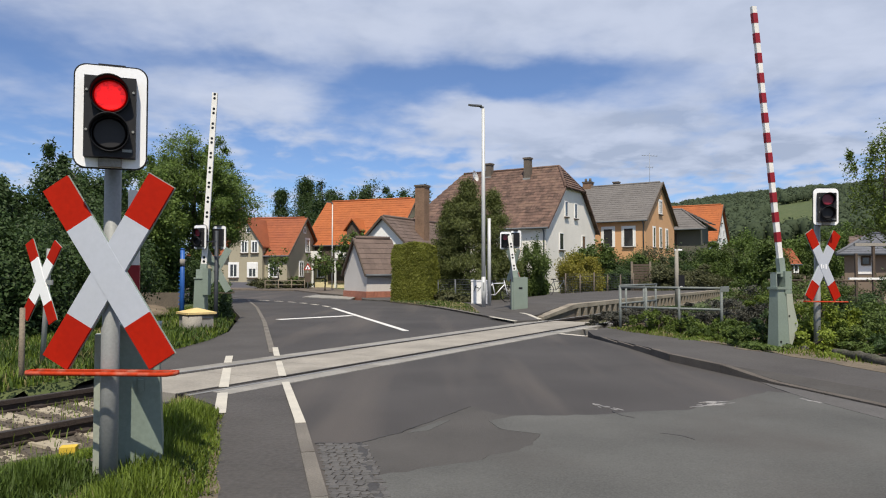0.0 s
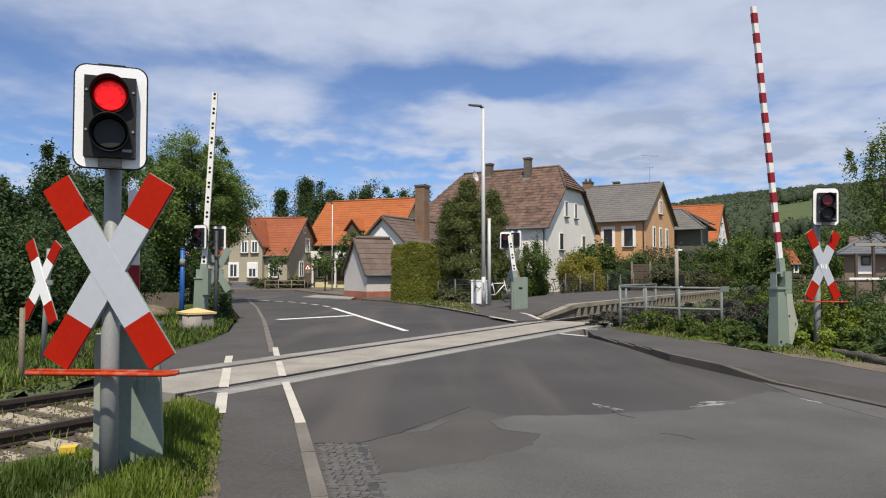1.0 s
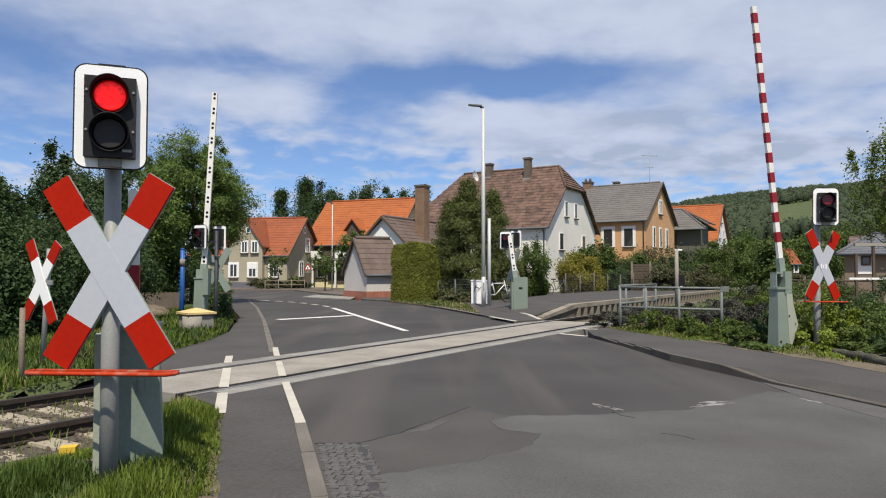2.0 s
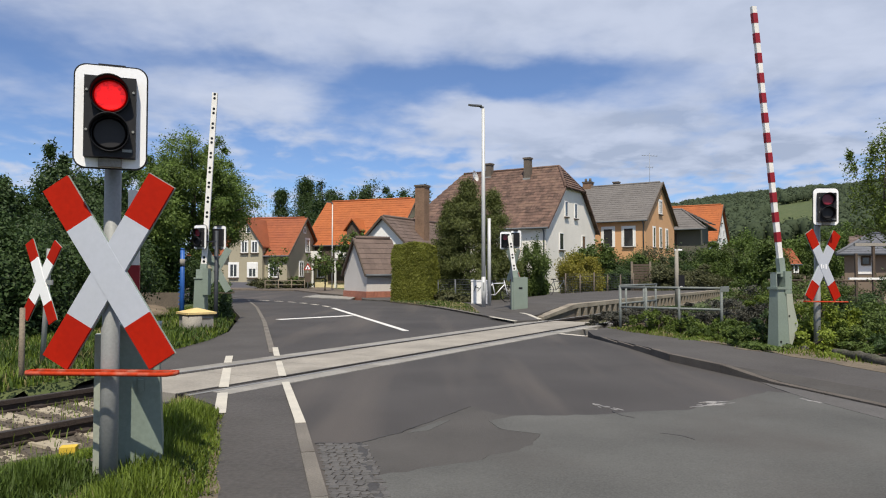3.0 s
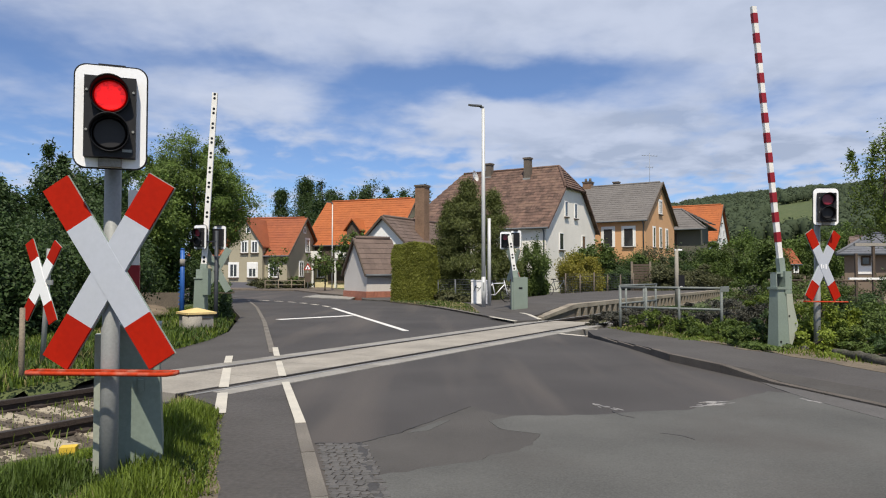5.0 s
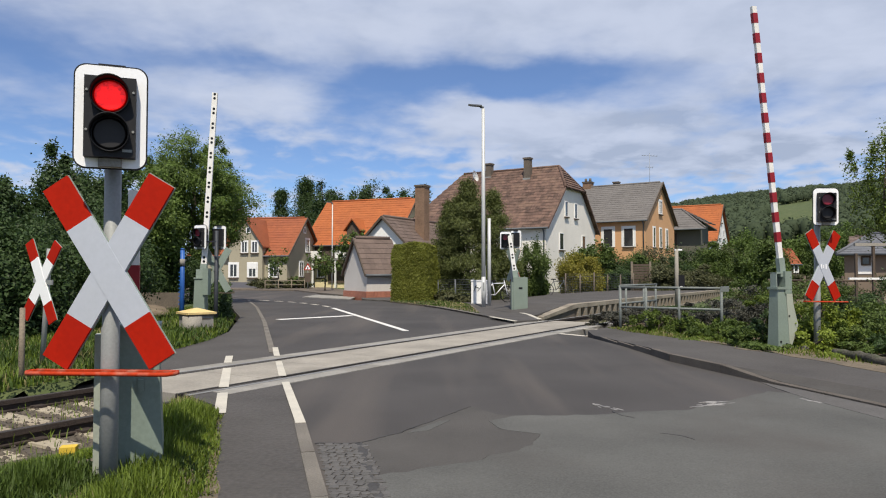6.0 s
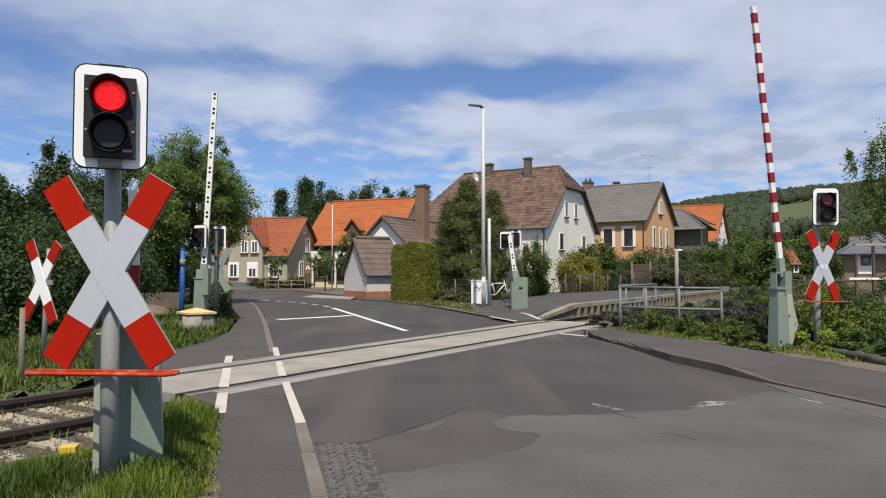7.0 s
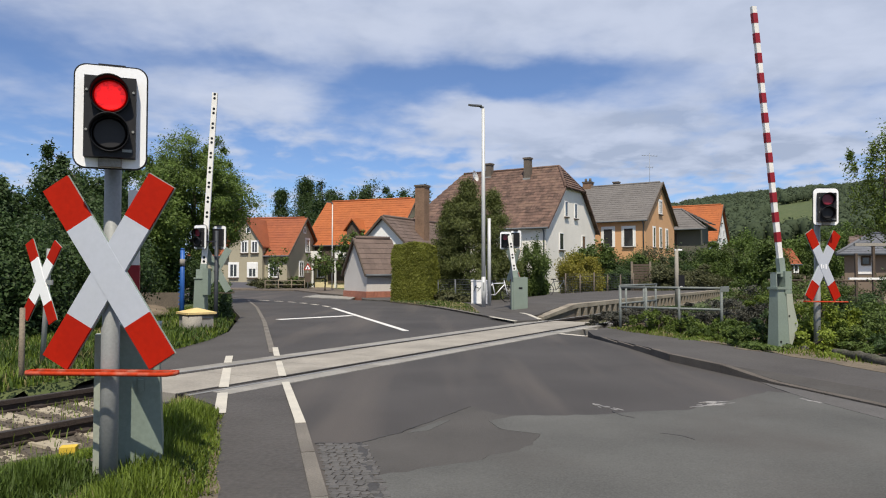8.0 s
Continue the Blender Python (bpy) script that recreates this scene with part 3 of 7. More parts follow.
def platform_edge():
    top = thing("platform_edge", "ribbed precast concrete platform edge", "platform", kind="structure")
    bm = B()
    prof = [(7.8, -0.1), (7.8, -0.01), (10.4, 0.275), (46.0, 0.275), (46.0, 0.15), (10.5, 0.14)]
    f0 = [bm.verts.new(TRACK @ Vector((a, 1.72, z))) for a, z in prof]
    f1 = [bm.verts.new(TRACK @ Vector((a, 1.99, z))) for a, z in prof]
    k = len(prof)
    bm.faces.new(f0)
    bm.faces.new(f1[::-1])
    for i in range(k):
        bm.faces.new((f0[i], f0[(i + 1) % k], f1[(i + 1) % k], f1[i]))
    part("coping", bm, "precast", top)
    part("back_wall", along(10.2, 46, 1.92, 1.985, -0.9, 0.17), "concrete_dark", top)
    bm = slab(B(), [(7.8, -0.4), (10.45, -0.4), (10.45, 0.17), (10.0, 0.17), (7.8, -0.08)], 0, 0.2, TRACK @ pose(0, 1.98, 0, 90, 0, 0))
    part("ramp_wall", bm, "concrete_dark", top)
    rib = finish(box(B(), -0.11, 0.11, -0.12, 0.068, -0.9, 0.17), "rib", "precast")
    a = 10.75
    while a < 46:
        part("rib", rib, None, top, m=TRACK @ pose(a, 1.85, 0))
        a += 0.62
    part("footing", along(10.0, 46, 1.66, 1.91, -0.9, -0.24), "precast", top)


platform_edge()


flat("verge", [(-2.35, 31.27), (-0.08, 25.90), (1.16, 21.95), (1.11, 27.23), (-0.36, 32.23), (-2.63, 35.09)], -0.1, 0.058, "sand", "dry earth strip with weeds behind the far kerb", "verge")


def stripe(name, a, b, w, material, label, z=0.0):
    a, b = Vector((*a, 0)), Vector((*b, 0))
    d = (b - a).normalized()
    s = Vector((d.y, -d.x, 0)) * w / 2
    return flat(name, [tuple((q).xy) for q in (a - s, a + s, b + s, b - s)], z + 0.001, z + 0.006, material, label, "road marking")


ST = "white painted road marking"
stripe("road_marking", (-1.190, 5.951), (-1.813, 8.173), 0.085, "paint_white", ST, 0.014)
stripe("road_marking", (-1.957, 8.662), (-2.337, 10.089), 0.09, "paint_white", ST, 0.014)
stripe("road_marking", (-2.522, 10.772), (-2.837, 11.991), 0.09, "paint_white", ST, 0.014)
stripe("road_marking", (-2.000, 6.377), (-2.308, 7.448), 0.105, "paint_white", ST, 0.01)
stripe("road_marking", (-2.410, 7.813), (-2.850, 9.375), 0.105, "paint_white", ST, 0.014)
stripe("road_marking", (-3.021, 9.962), (-3.242, 10.772), 0.105, "paint_white", ST, 0.012)
stripe("road_marking", (-4.53, 19.51), (-2.76, 21.35), 0.30, "paint_fresh", "white stop line across the lane")
stripe("road_marking", (-0.82, 15.66), (-2.78, 21.95), 0.14, "paint_fresh", "white centre line")
stripe("road_marking", (-2.78, 21.95), (-4.06, 26.11), 0.16, "paint_fresh", "white centre line")
DASH = [(-4.35, 27.00), (-5.09, 28.72), (-5.81, 30.08), (-6.54, 31.27), (-7.31, 32.23), (-8.20, 33.24), (-9.29, 34.33)]
for a, b in zip(DASH, DASH[1:]):
    stripe("road_marking", a, (a[0] + (b[0] - a[0]) * 0.5, a[1] + (b[1] - a[1]) * 0.5), 0.14, "paint_white", "white centre dash")
stripe("road_marking", (1.32, 19.76), (1.83, 17.96), 0.12, "paint_white", ST, 0.062)
stripe("road_marking", (2.36, 22.57), (2.54, 21.07), 0.12, "paint_white", ST, 0.052)
stripe("road_marking", (2.54, 21.07), (2.58, 18.82), 0.12, "paint_white", ST, 0.052)
stripe("road_marking", (2.40, 14.99), (2.89, 14.32), 0.13, "paint_white", ST)
stripe("road_marking", (3.04, 16.14), (3.71, 15.97), 0.10, "paint_white", ST, 0.006)


def worn_mark(a, b, w, bits, seed):
    """Flakes that are left of a painted line."""
    rng = random.Random(seed)
    a, b = Vector(a), Vector(b)
    d = (b - a).normalized()
    c = Vector((d.y, -d.x))
    bm = B()
    for i in range(bits):
        p = a.lerp(b, rng.random()) + c * rng.uniform(-0.5, 0.5) * w
        r = rng.uniform(0.3, 1.0)
        poly = [p + d * 0.075 * r * math.cos(k * 1.05) * rng.uniform(0.6, 1.3) + c * 0.018 * r * math.sin(k * 1.05) * rng.uniform(0.5, 1.4) for k in range(6)]
        slab(bm, [tuple(q) for q in poly], 0.001, 0.0055 + 0.0004 * i / bits)
    solid("road_marking", bm, "paint_worn", "worn flaking remnant of a white road marking", "road marking", "structure")


worn_mark((1.519, 6.783), (1.646, 6.561), 0.06, 5, 1)
worn_mark((1.47, 6.87), (1.50, 6.72), 0.05, 4, 2)
worn_mark((2.340, 6.726), (2.773, 6.871), 0.05, 16, 3)
worn_mark((2.511, 6.931), (2.767, 7.022), 0.05, 9, 4)
worn_mark((2.45, 6.80), (2.80, 6.96), 0.10, 7, 5)
worn_mark((3.601, 7.148), (3.695, 6.901), 0.035, 10, 6)
def crack(a, b, w, seed):
    """A dark jagged line of sealed joint or open crack."""
    rng = random.Random(seed)
    a, b = Vector(a), Vector(b)
    d = (b - a)
    c = Vector((d.y, -d.x)).normalized()
    k = max(3, int(d.length / 0.05))
    left, right = [], []
    drift = 0.0
    for i in range(k + 1):
        drift = 0.7 * drift + rng.uniform(-0.012, 0.012) * (0 < i < k)
        p = a.lerp(b, i / k) + c * drift
        h = w * rng.uniform(0.15, 0.75)
        left.append(tuple(p - c * h))
        right.append(tuple(p + c * h))
    flat("road_joint", left + right[::-1], 0.001, 0.0065, "seal", "dark jagged crack in the asphalt", "road marking")


# older grey surfacing, a warmer patch beside it, dark sealed joints and cracks
flat("road_patch", ragged([(-0.497, 4.272), (-0.413, 4.442), (0.264, 4.840), (0.659, 5.249), (0.764, 5.595), (0.466, 5.761), (0.401, 6.086), (0.632, 6.302), (1.372, 6.352), (1.747, 6.503), (2.247, 6.556), (3.48, 7.60), (3.72, 7.45), (3.98, 6.2), (4.4, 3.5), (4.4, -3), (0.2, -3), (-0.2, 3.2), (-0.36, 4.0)]), -0.1, 0.004, "asphalt_old", "older coarse grey asphalt surfacing", "road")
flat("road_patch", ragged([(-0.618, 5.300), (-0.33, 5.66), (0.262, 6.75), (0.50, 6.36), (0.632, 6.306), (0.398, 6.088), (0.463, 5.757), (0.760, 5.591), (0.655, 5.252), (0.262, 4.844), (-0.415, 4.446)]), -0.1, 0.0025, "asphalt_warm", "brownish asphalt repair wedge", "road")
for a, b, w in (((-0.618, 5.300), (-0.33, 5.66), 0.014), ((-0.33, 5.66), (-0.02, 6.22), 0.010), ((-0.02, 6.22), (0.262, 6.75), 0.006), ((-0.95, 5.285), (-0.618, 5.300), 0.016),
                ((1.555, 6.507), (1.60, 6.30), 0.02), ((1.60, 6.30), (1.66, 6.19), 0.015), ((1.712, 5.620), (1.76, 5.60), 0.022), ((1.76, 5.60), (1.87, 5.48), 0.014), ((1.87, 5.48), (1.90, 5.40), 0.01),
                ((-0.625, 5.30), (-0.52, 4.82), 0.05), ((-0.52, 4.82), (-0.33, 3.9), 0.05)):
    crack(a, b, w, int(1000 * a[1]))
flat("road_patch", ragged([(-0.28, 5.62), (-0.12, 5.72), (0.02, 6.02), (0.06, 6.12), (-0.02, 6.08), (-0.16, 5.86)]), -0.1, 0.0045, "asphalt_old", "thin pale smear of old asphalt", "road")




def mound(name, outline, height, material, label, seed=1, cell=0.25, edge=0.5, base=-0.3):
    """A verge of earth: an uneven sheet over an outline, sloping down to its edge."""
    pts = [Vector(p) for p in outline]
    x0, x1 = min(p.x for p in pts), max(p.x for p in pts)
    y0, y1 = min(p.y for p in pts), max(p.y for p in pts)

    def inside(x, y):
        c = False
        for i in range(len(pts)):
            a, b = pts[i], pts[i - 1]
            if (a.y > y) != (b.y > y) and x < (b.x - a.x) * (y - a.y) / (b.y - a.y) + a.x:
                c = not c
        return c

    def dist(x, y):
        best = 9e9
        p = Vector((x, y))
        for i in range(len(pts)):
            a, b = pts[i - 1], pts[i]
            t = max(0, min(1, (p - a).dot(b - a) / max(1e-9, (b - a).length_squared)))
            best = min(best, (p - a - (b - a) * t).length)
        return best

    bm = B()
    nx, ny = int((x1 - x0) / cell) + 2, int((y1 - y0) / cell) + 2
    g = {}
    for j in range(ny):
        for i in range(nx):
            x, y = x0 + i * cell, y0 + j * cell
            if inside(x, y):
                d = min(1, dist(x, y) / edge)
                g[i, j] = bm.verts.new((x, y, base + (height - base) * math.sin(d * math.pi / 2) + 0.03 * d * noise.noise((x * 2, y * 2, seed))))
    for (i, j) in list(g):
        q = [g.get(k) for k in ((i, j), (i + 1, j), (i + 1, j + 1), (i, j + 1))]
        if all(q):
            bm.faces.new(q).smooth = True
    return solid(name, bm, material, label, "verge", "structure")


VERGE_NEAR = [(-2.017, 6.352), (-1.613, 5.051), (-1.270, 3.938), (-1.3, 1.5), (-7.0, 1.0), (-7.4, 2.2), (-2.708, 4.365), (-2.346, 4.823), (-2.575, 6.698)]
mound("verge", VERGE_NEAR, 0.06, "earth", "earth verge under tall grass", 2, 0.06, 0.12)
flat("verge", [(-1.70, 5.15), (-1.58, 5.05), (-1.50, 4.72), (-1.42, 4.45), (-1.30, 4.18), (-1.24, 3.9), (-1.32, 3.6), (-1.45, 3.9), (-1.62, 4.6)], -0.05, 0.0085, "sand", "sandy earth spilled along the pavement edge", "verge")
VERGE_FAR = [(-6.12, 21.07), (-4.59, 15.06), (-4.33, 13.08), (-4.359, 11.308), (-4.208, 9.900), (-4.219, 8.568), (-4.493, 7.212), (-20, 5), (-26, 28), (-9.81, 31.58)]
mound("verge", VERGE_FAR, 0.06, "turf", "grassy verge beyond the track", 3, 0.2, 0.4)
VERGE_RIGHT = [(3.83, 16.50), (3.99, 13.87), (4.52, 12.45), (4.880, 10.638), (5.188, 9.784), (5.449, 8.734), (7.6, 3.5), (30, 3.5), (32, 46), (19.5, 41), (8.6, 23.2)]
mound("verge", VERGE_RIGHT, 0.10, "earth", "overgrown earth verge beside the pavement", 4, 0.3, 0.3, -0.1)

mound("verge", [(-1.36, 1.55), (-1.3, -40), (-60, -40), (-60, 1.0), (-7.0, 1.05)], 0.02, "turf", "grassy verge along the road", 5, 1.2, 0.5)
mound("verge", [(8.0, 3.45), (8.2, -40), (60, -40), (60, 3.45)], 0.05, "turf", "grassy verge behind the pavement", 6, 1.2, 0.5)
flat("pavement", [(4.75, 3.5), (4.95, -6.0), (5.7, -60), (8.3, -60), (8.0, 3.5)], -0.2, 0.10, "asphalt_walk", "raised asphalt pavement", "pavement")
flat("verge", [(-4.6, 0.1), (-1.34, 0.1), (-1.34, 2.4), (-3.6, 2.4)], -0.4, -0.012, "turf", "mown grass between the verges", "verge")
# gravel shoulder beyond the open track
solid("track_shoulder", along(-20.0, -6.95, 1.10, 2.6, -0.6, -0.115), "ballast", "grey gravel shoulder beside the track", "track bed", "structure")
# sleepers on the open track
for i in range(40):
    a = -7.08 - 0.40 * i
    bm = box(B(), -0.13, 0.13, -1.25, 1.25, -0.28, -0.107)
    for v in bm.verts:
        if v.co.z > -0.2:
            v.co.x *= 0.78
    solid("sleeper", bm, "sleeper", "weathered concrete railway sleeper", "sleeper", "structure", 0.012, TRACK @ pose(a, 0, -DIP + random.uniform(-0.01, 0.01), 0, 0, random.uniform(-1, 1)), "sleepers")
for i in range(30):
    for n in (GAUGE, -GAUGE):
        solid("rail_clip", box(B(), -0.06, 0.06, -0.13, 0.13, -0.11, -0.08), "rail_rust", "rusty rail fastening on a sleeper", "rail clip", "structure", 0.01, TRACK @ pose(-7.08 - 0.40 * i, n, -DIP), "rail clips")


def scatter_stones(name, place, count, lo, hi, material, label, category):
    verts, faces = [], []
    rng = np.random.default_rng(5)
    base = np.array([(1, 0, 0), (0, 1, 0), (-1, 0, 0), (0, -1, 0), (0, 0, 1), (0, 0, -1)], float)
    tri = [(0, 1, 4), (1, 2, 4), (2, 3, 4), (3, 0, 4), (1, 0, 5), (2, 1, 5), (3, 2, 5), (0, 3, 5)]
    for i in range(count):
        p = place(rng)
        q = base * rng.uniform(lo, hi) * rng.uniform(0.6, 1.2, (6, 1)) * np.array((1, 1, 0.75))
        a = rng.uniform(0, 6.28)
        r = np.array(((math.cos(a), -math.sin(a), 0), (math.sin(a), math.cos(a), 0), (0, 0, 1)))
        k = len(verts)
        verts += [tuple(v) for v in q @ r.T + p]
        faces += [tuple(k + t for t in f) for f in tri]
    me = bpy.data.meshes.new(name)
    me.from_pydata(verts, [], faces)
    me.materials.append(M[material])
    return tagged(new(name, me), label, category, kind="stuff")


def on_bed(rng):
    return np.array(TRACK @ Vector((-6.85 - 9.0 * rng.uniform() ** 1.6, rng.uniform(-1.75, 1.7), -0.145 - rng.uniform(0, 0.02))))


scatter_stones("ballast", on_bed, 11000, 0.016, 0.040, "ballast", "broken grey-brown ballast stones between the sleepers", "ballast")


# ---- houses ----
class Plan:
    """A house's own directions: u along its long wall from the gable, v along the gable, both seen from the corner."""

    def __init__(self, x, y, turn, side, z=0.0):
        c, s = math.cos(radians(turn)), math.sin(radians(turn))
        self.at = pose(x, y, z)
        self.u, self.v = (Vector((-c, s, 0)), Vector((s, c, 0))) if side > 0 else (Vector((c, s, 0)), Vector((-s, c, 0)))

    def p(self, a, b, h):
        return self.u * a + self.v * b + Vector((0, 0, h))

    def block(self, bm, a0, a1, b0, b1, h0, h1):
        m = Matrix((( self.u.x, self.v.x, 0, 0), (self.u.y, self.v.y, 0, 0), (0, 0, 1, 0), (0, 0, 0, 1)))
        return box(bm, a0, a1, b0, b1, h0, h1, m)

    def hull(self, bm, pts):
        vs = [bm.verts.new(self.p(*q)) for q in pts]
        bmesh.ops.convex_hull(bm, input=vs)
        return bm


def roof_courses(bm, pl, a0, a1, p0, p1, step=0.34, thick=0.022, trim=None):
    """Rows of tiles, each lying over the one below, from the eave line p0 to the ridge p1 (b, h). trim(k) gives a0, a1 at a height share."""
    (b0, h0), (b1, h1) = p0, p1
    length = math.hypot(b1 - b0, h1 - h0)
    rows = max(3, int(length / step))
    nb, nh = -(h1 - h0) / length, abs(b1 - b0) / length
    if b1 < b0:
        nb = -nb
    for i in range(rows):
        s0, s1 = i / rows, (i + 1) / rows + 0.2 / rows
        x0, x1 = (a0, a1) if trim is None else trim((i + 0.5) / rows)
        lo = (b0 + (b1 - b0) * s0, h0 + (h1 - h0) * s0)
        hi = (b0 + (b1 - b0) * min(s1, 1), h0 + (h1 - h0) * min(s1, 1))
        cols = max(1, int((x1 - x0) / 0.33))
        for j in range(cols):
            c0, c1 = x0 + (x1 - x0) * j / cols, x0 + (x1 - x0) * (j + 1) / cols
            t = thick * (0.85 + 0.3 * random.random())
            q = []
            for c in (c0, c1):
                q += [(c, lo[0], lo[1]), (c, lo[0] + nb * t * 1.6, lo[1] + nh * t * 1.6), (c, hi[0] + nb * t * 0.6, hi[1] + nh * t * 0.6), (c, hi[0], hi[1])]
            v = [bm.verts.new(pl.p(*k)) for k in q]
            for f in ((0, 1, 2, 3), (4, 5, 6, 7), (0, 1, 5, 4), (1, 2, 6, 5), (2, 3, 7, 6), (3, 0, 4, 7)):
                bm.faces.new([v[k] for k in f])


def house(name, label, pl, L, W, eave, ridge, wall, roof, over=0.35, hip=0.0, far_hip=0.0, plinth=0.0, verge="wood_dark", plinth_mat="plinth", cut=0.62):
    """A gabled house. hip: how far the near gable's top leans in (half-hip), with its height from the geometry."""
    h = thing(name, label, "house", pl.at)
    mid = W / 2
    bm = B()
    pts = [(0, 0, -0.6), (L, 0, -0.6), (L, W, -0.6), (0, W, -0.6), (0, 0, eave), (L, 0, eave), (L, W, eave), (0, W, eave)]
    slope = (ridge - eave) / mid
    if hip:
        pts += [(0, mid * cut, eave + slope * mid * cut - 0.1), (0, W - mid * cut, eave + slope * mid * cut - 0.1), (hip, mid, ridge - 0.12)]
    else:
        pts += [(0, mid, ridge - 0.12)]
    pts += [(L - far_hip, mid, ridge - 0.12)]
    part("wall", pl.hull(bm, pts), wall, h)
    if plinth:
        part("plinth", pl.block(B(), -0.04, L + 0.04, -0.04, W + 0.04, -0.6, plinth), plinth_mat, h)
    drop = slope * over

    def trims(k):
        near = -over
        if hip and k > cut:
            near = -over + (hip + over) * (k - cut) / (1 - cut)
        far = L + over
        if far_hip:
            far = L + over - (far_hip + over) * k
        return near, far

    for face, (pa, pb) in (("front", ((-over, eave - drop), (mid, ridge))), ("back", ((W + over, eave - drop), (mid, ridge)))):
        bm = B()
        roof_courses(bm, pl, -over, L + over, pa, pb, trim=trims)
        tagged(part("roof", bm, roof, h), kind="stuff")
    if hip:
        bm = B()
        e1 = eave + slope * mid * cut
        half = mid * (1 - cut) + 0.05
        rows = 9
        for i in range(rows):
            s0, s1 = i / rows, min(1.0, (i + 1.2) / rows)
            q = []
            for s, t in ((s0, 0.09), (s1, 0.03)):
                a = -over + (hip + over) * s
                z = e1 - 0.12 + (ridge - e1 + 0.12) * s
                w = (half + 0.1) * (1 - s)
                q += [(a, mid - w, z), (a, mid + w, z), (a - t * 0.7, mid + w, z + t), (a - t * 0.7, mid - w, z + t)]
            v = [bm.verts.new(pl.p(*k)) for k in q]
            for f in ((0, 1, 2, 3), (4, 5, 6, 7), (0, 1, 5, 4), (1, 2, 6, 5), (2, 3, 7, 6), (3, 0, 4, 7)):
                bm.faces.new([v[k] for k in f])
        tagged(part("roof", bm, roof, h), kind="stuff")
    if far_hip:
        bm = B()
        rows = 12
        for i in range(rows):
            s0, s1 = i / rows, min(1.0, (i + 1.2) / rows)
            q = []
            for s, t in ((s0, 0.09), (s1, 0.03)):
                a = L + over - (far_hip + over) * s
                z = eave - drop + (ridge - eave + drop) * s
                w = (mid + over) * (1 - s)
                q += [(a, mid - w, z), (a, mid + w, z), (a + t * 0.7, mid + w, z + t), (a + t * 0.7, mid - w, z + t)]
            v = [bm.verts.new(pl.p(*k)) for k in q]
            for f in ((0, 1, 2, 3), (4, 5, 6, 7), (0, 1, 5, 4), (1, 2, 6, 5), (2, 3, 7, 6), (3, 0, 4, 7)):
                bm.faces.new([v[k] for k in f])
        tagged(part("roof", bm, roof, h), kind="stuff")
    # ridge tiles, verge boards, gutter
    bm = B()
    tube(bm, [pl.p(hip, mid, ridge + 0.03), pl.p(L - far_hip, mid, ridge + 0.03)], [0.10, 0.10], 8)
    part("ridge", bm, roof, h)
    if hip:
        for s in (-1, 1):
            bm = B()
            tube(bm, [pl.p(-over, mid + s * (mid + over) * (1 - cut), eave - drop + (ridge - eave + drop) * cut + 0.04), pl.p(hip, mid, ridge + 0.03)], [0.10, 0.10], 8)
            part("hip_ridge", bm, roof, h)
    top = cut if hip else 1.0
    for s in ((-1, 1) if top else ()):
        b_e, b_t = mid + s * (mid + over), mid + s * (mid + over) * (1 - top)
        h_e, h_t = eave - drop, eave - drop + (ridge - eave + drop) * top
        bm = B()
        v = [bm.verts.new(pl.p(*k)) for k in ((-over - 0.04, b_e, h_e - 0.10), (-over - 0.04, b_e, h_e + 0.05), (-over - 0.04, b_t, h_t + 0.05), (-over - 0.04, b_t, h_t - 0.14),
                                              (-over + 0.03, b_e, h_e - 0.10), (-over + 0.03, b_e, h_e + 0.05), (-over + 0.03, b_t, h_t + 0.05), (-over + 0.03, b_t, h_t - 0.14))]
        for f in ((0, 1, 2, 3), (4, 5, 6, 7), (0, 1, 5, 4), (1, 2, 6, 5), (2, 3, 7, 6), (3, 0, 4, 7)):
            bm.faces.new([v[k] for k in f])
        part("verge_board", bm, verge, h)
    bm = B()
    tube(bm, [pl.p(-over, -over - 0.05, eave - drop - 0.03), pl.p(L + over, -over - 0.05, eave - drop - 0.03)], [0.07, 0.07], 8)
    part("gutter", bm, "steel_dark", h)
    h["size"] = [L, W, eave, ridge]
    return h


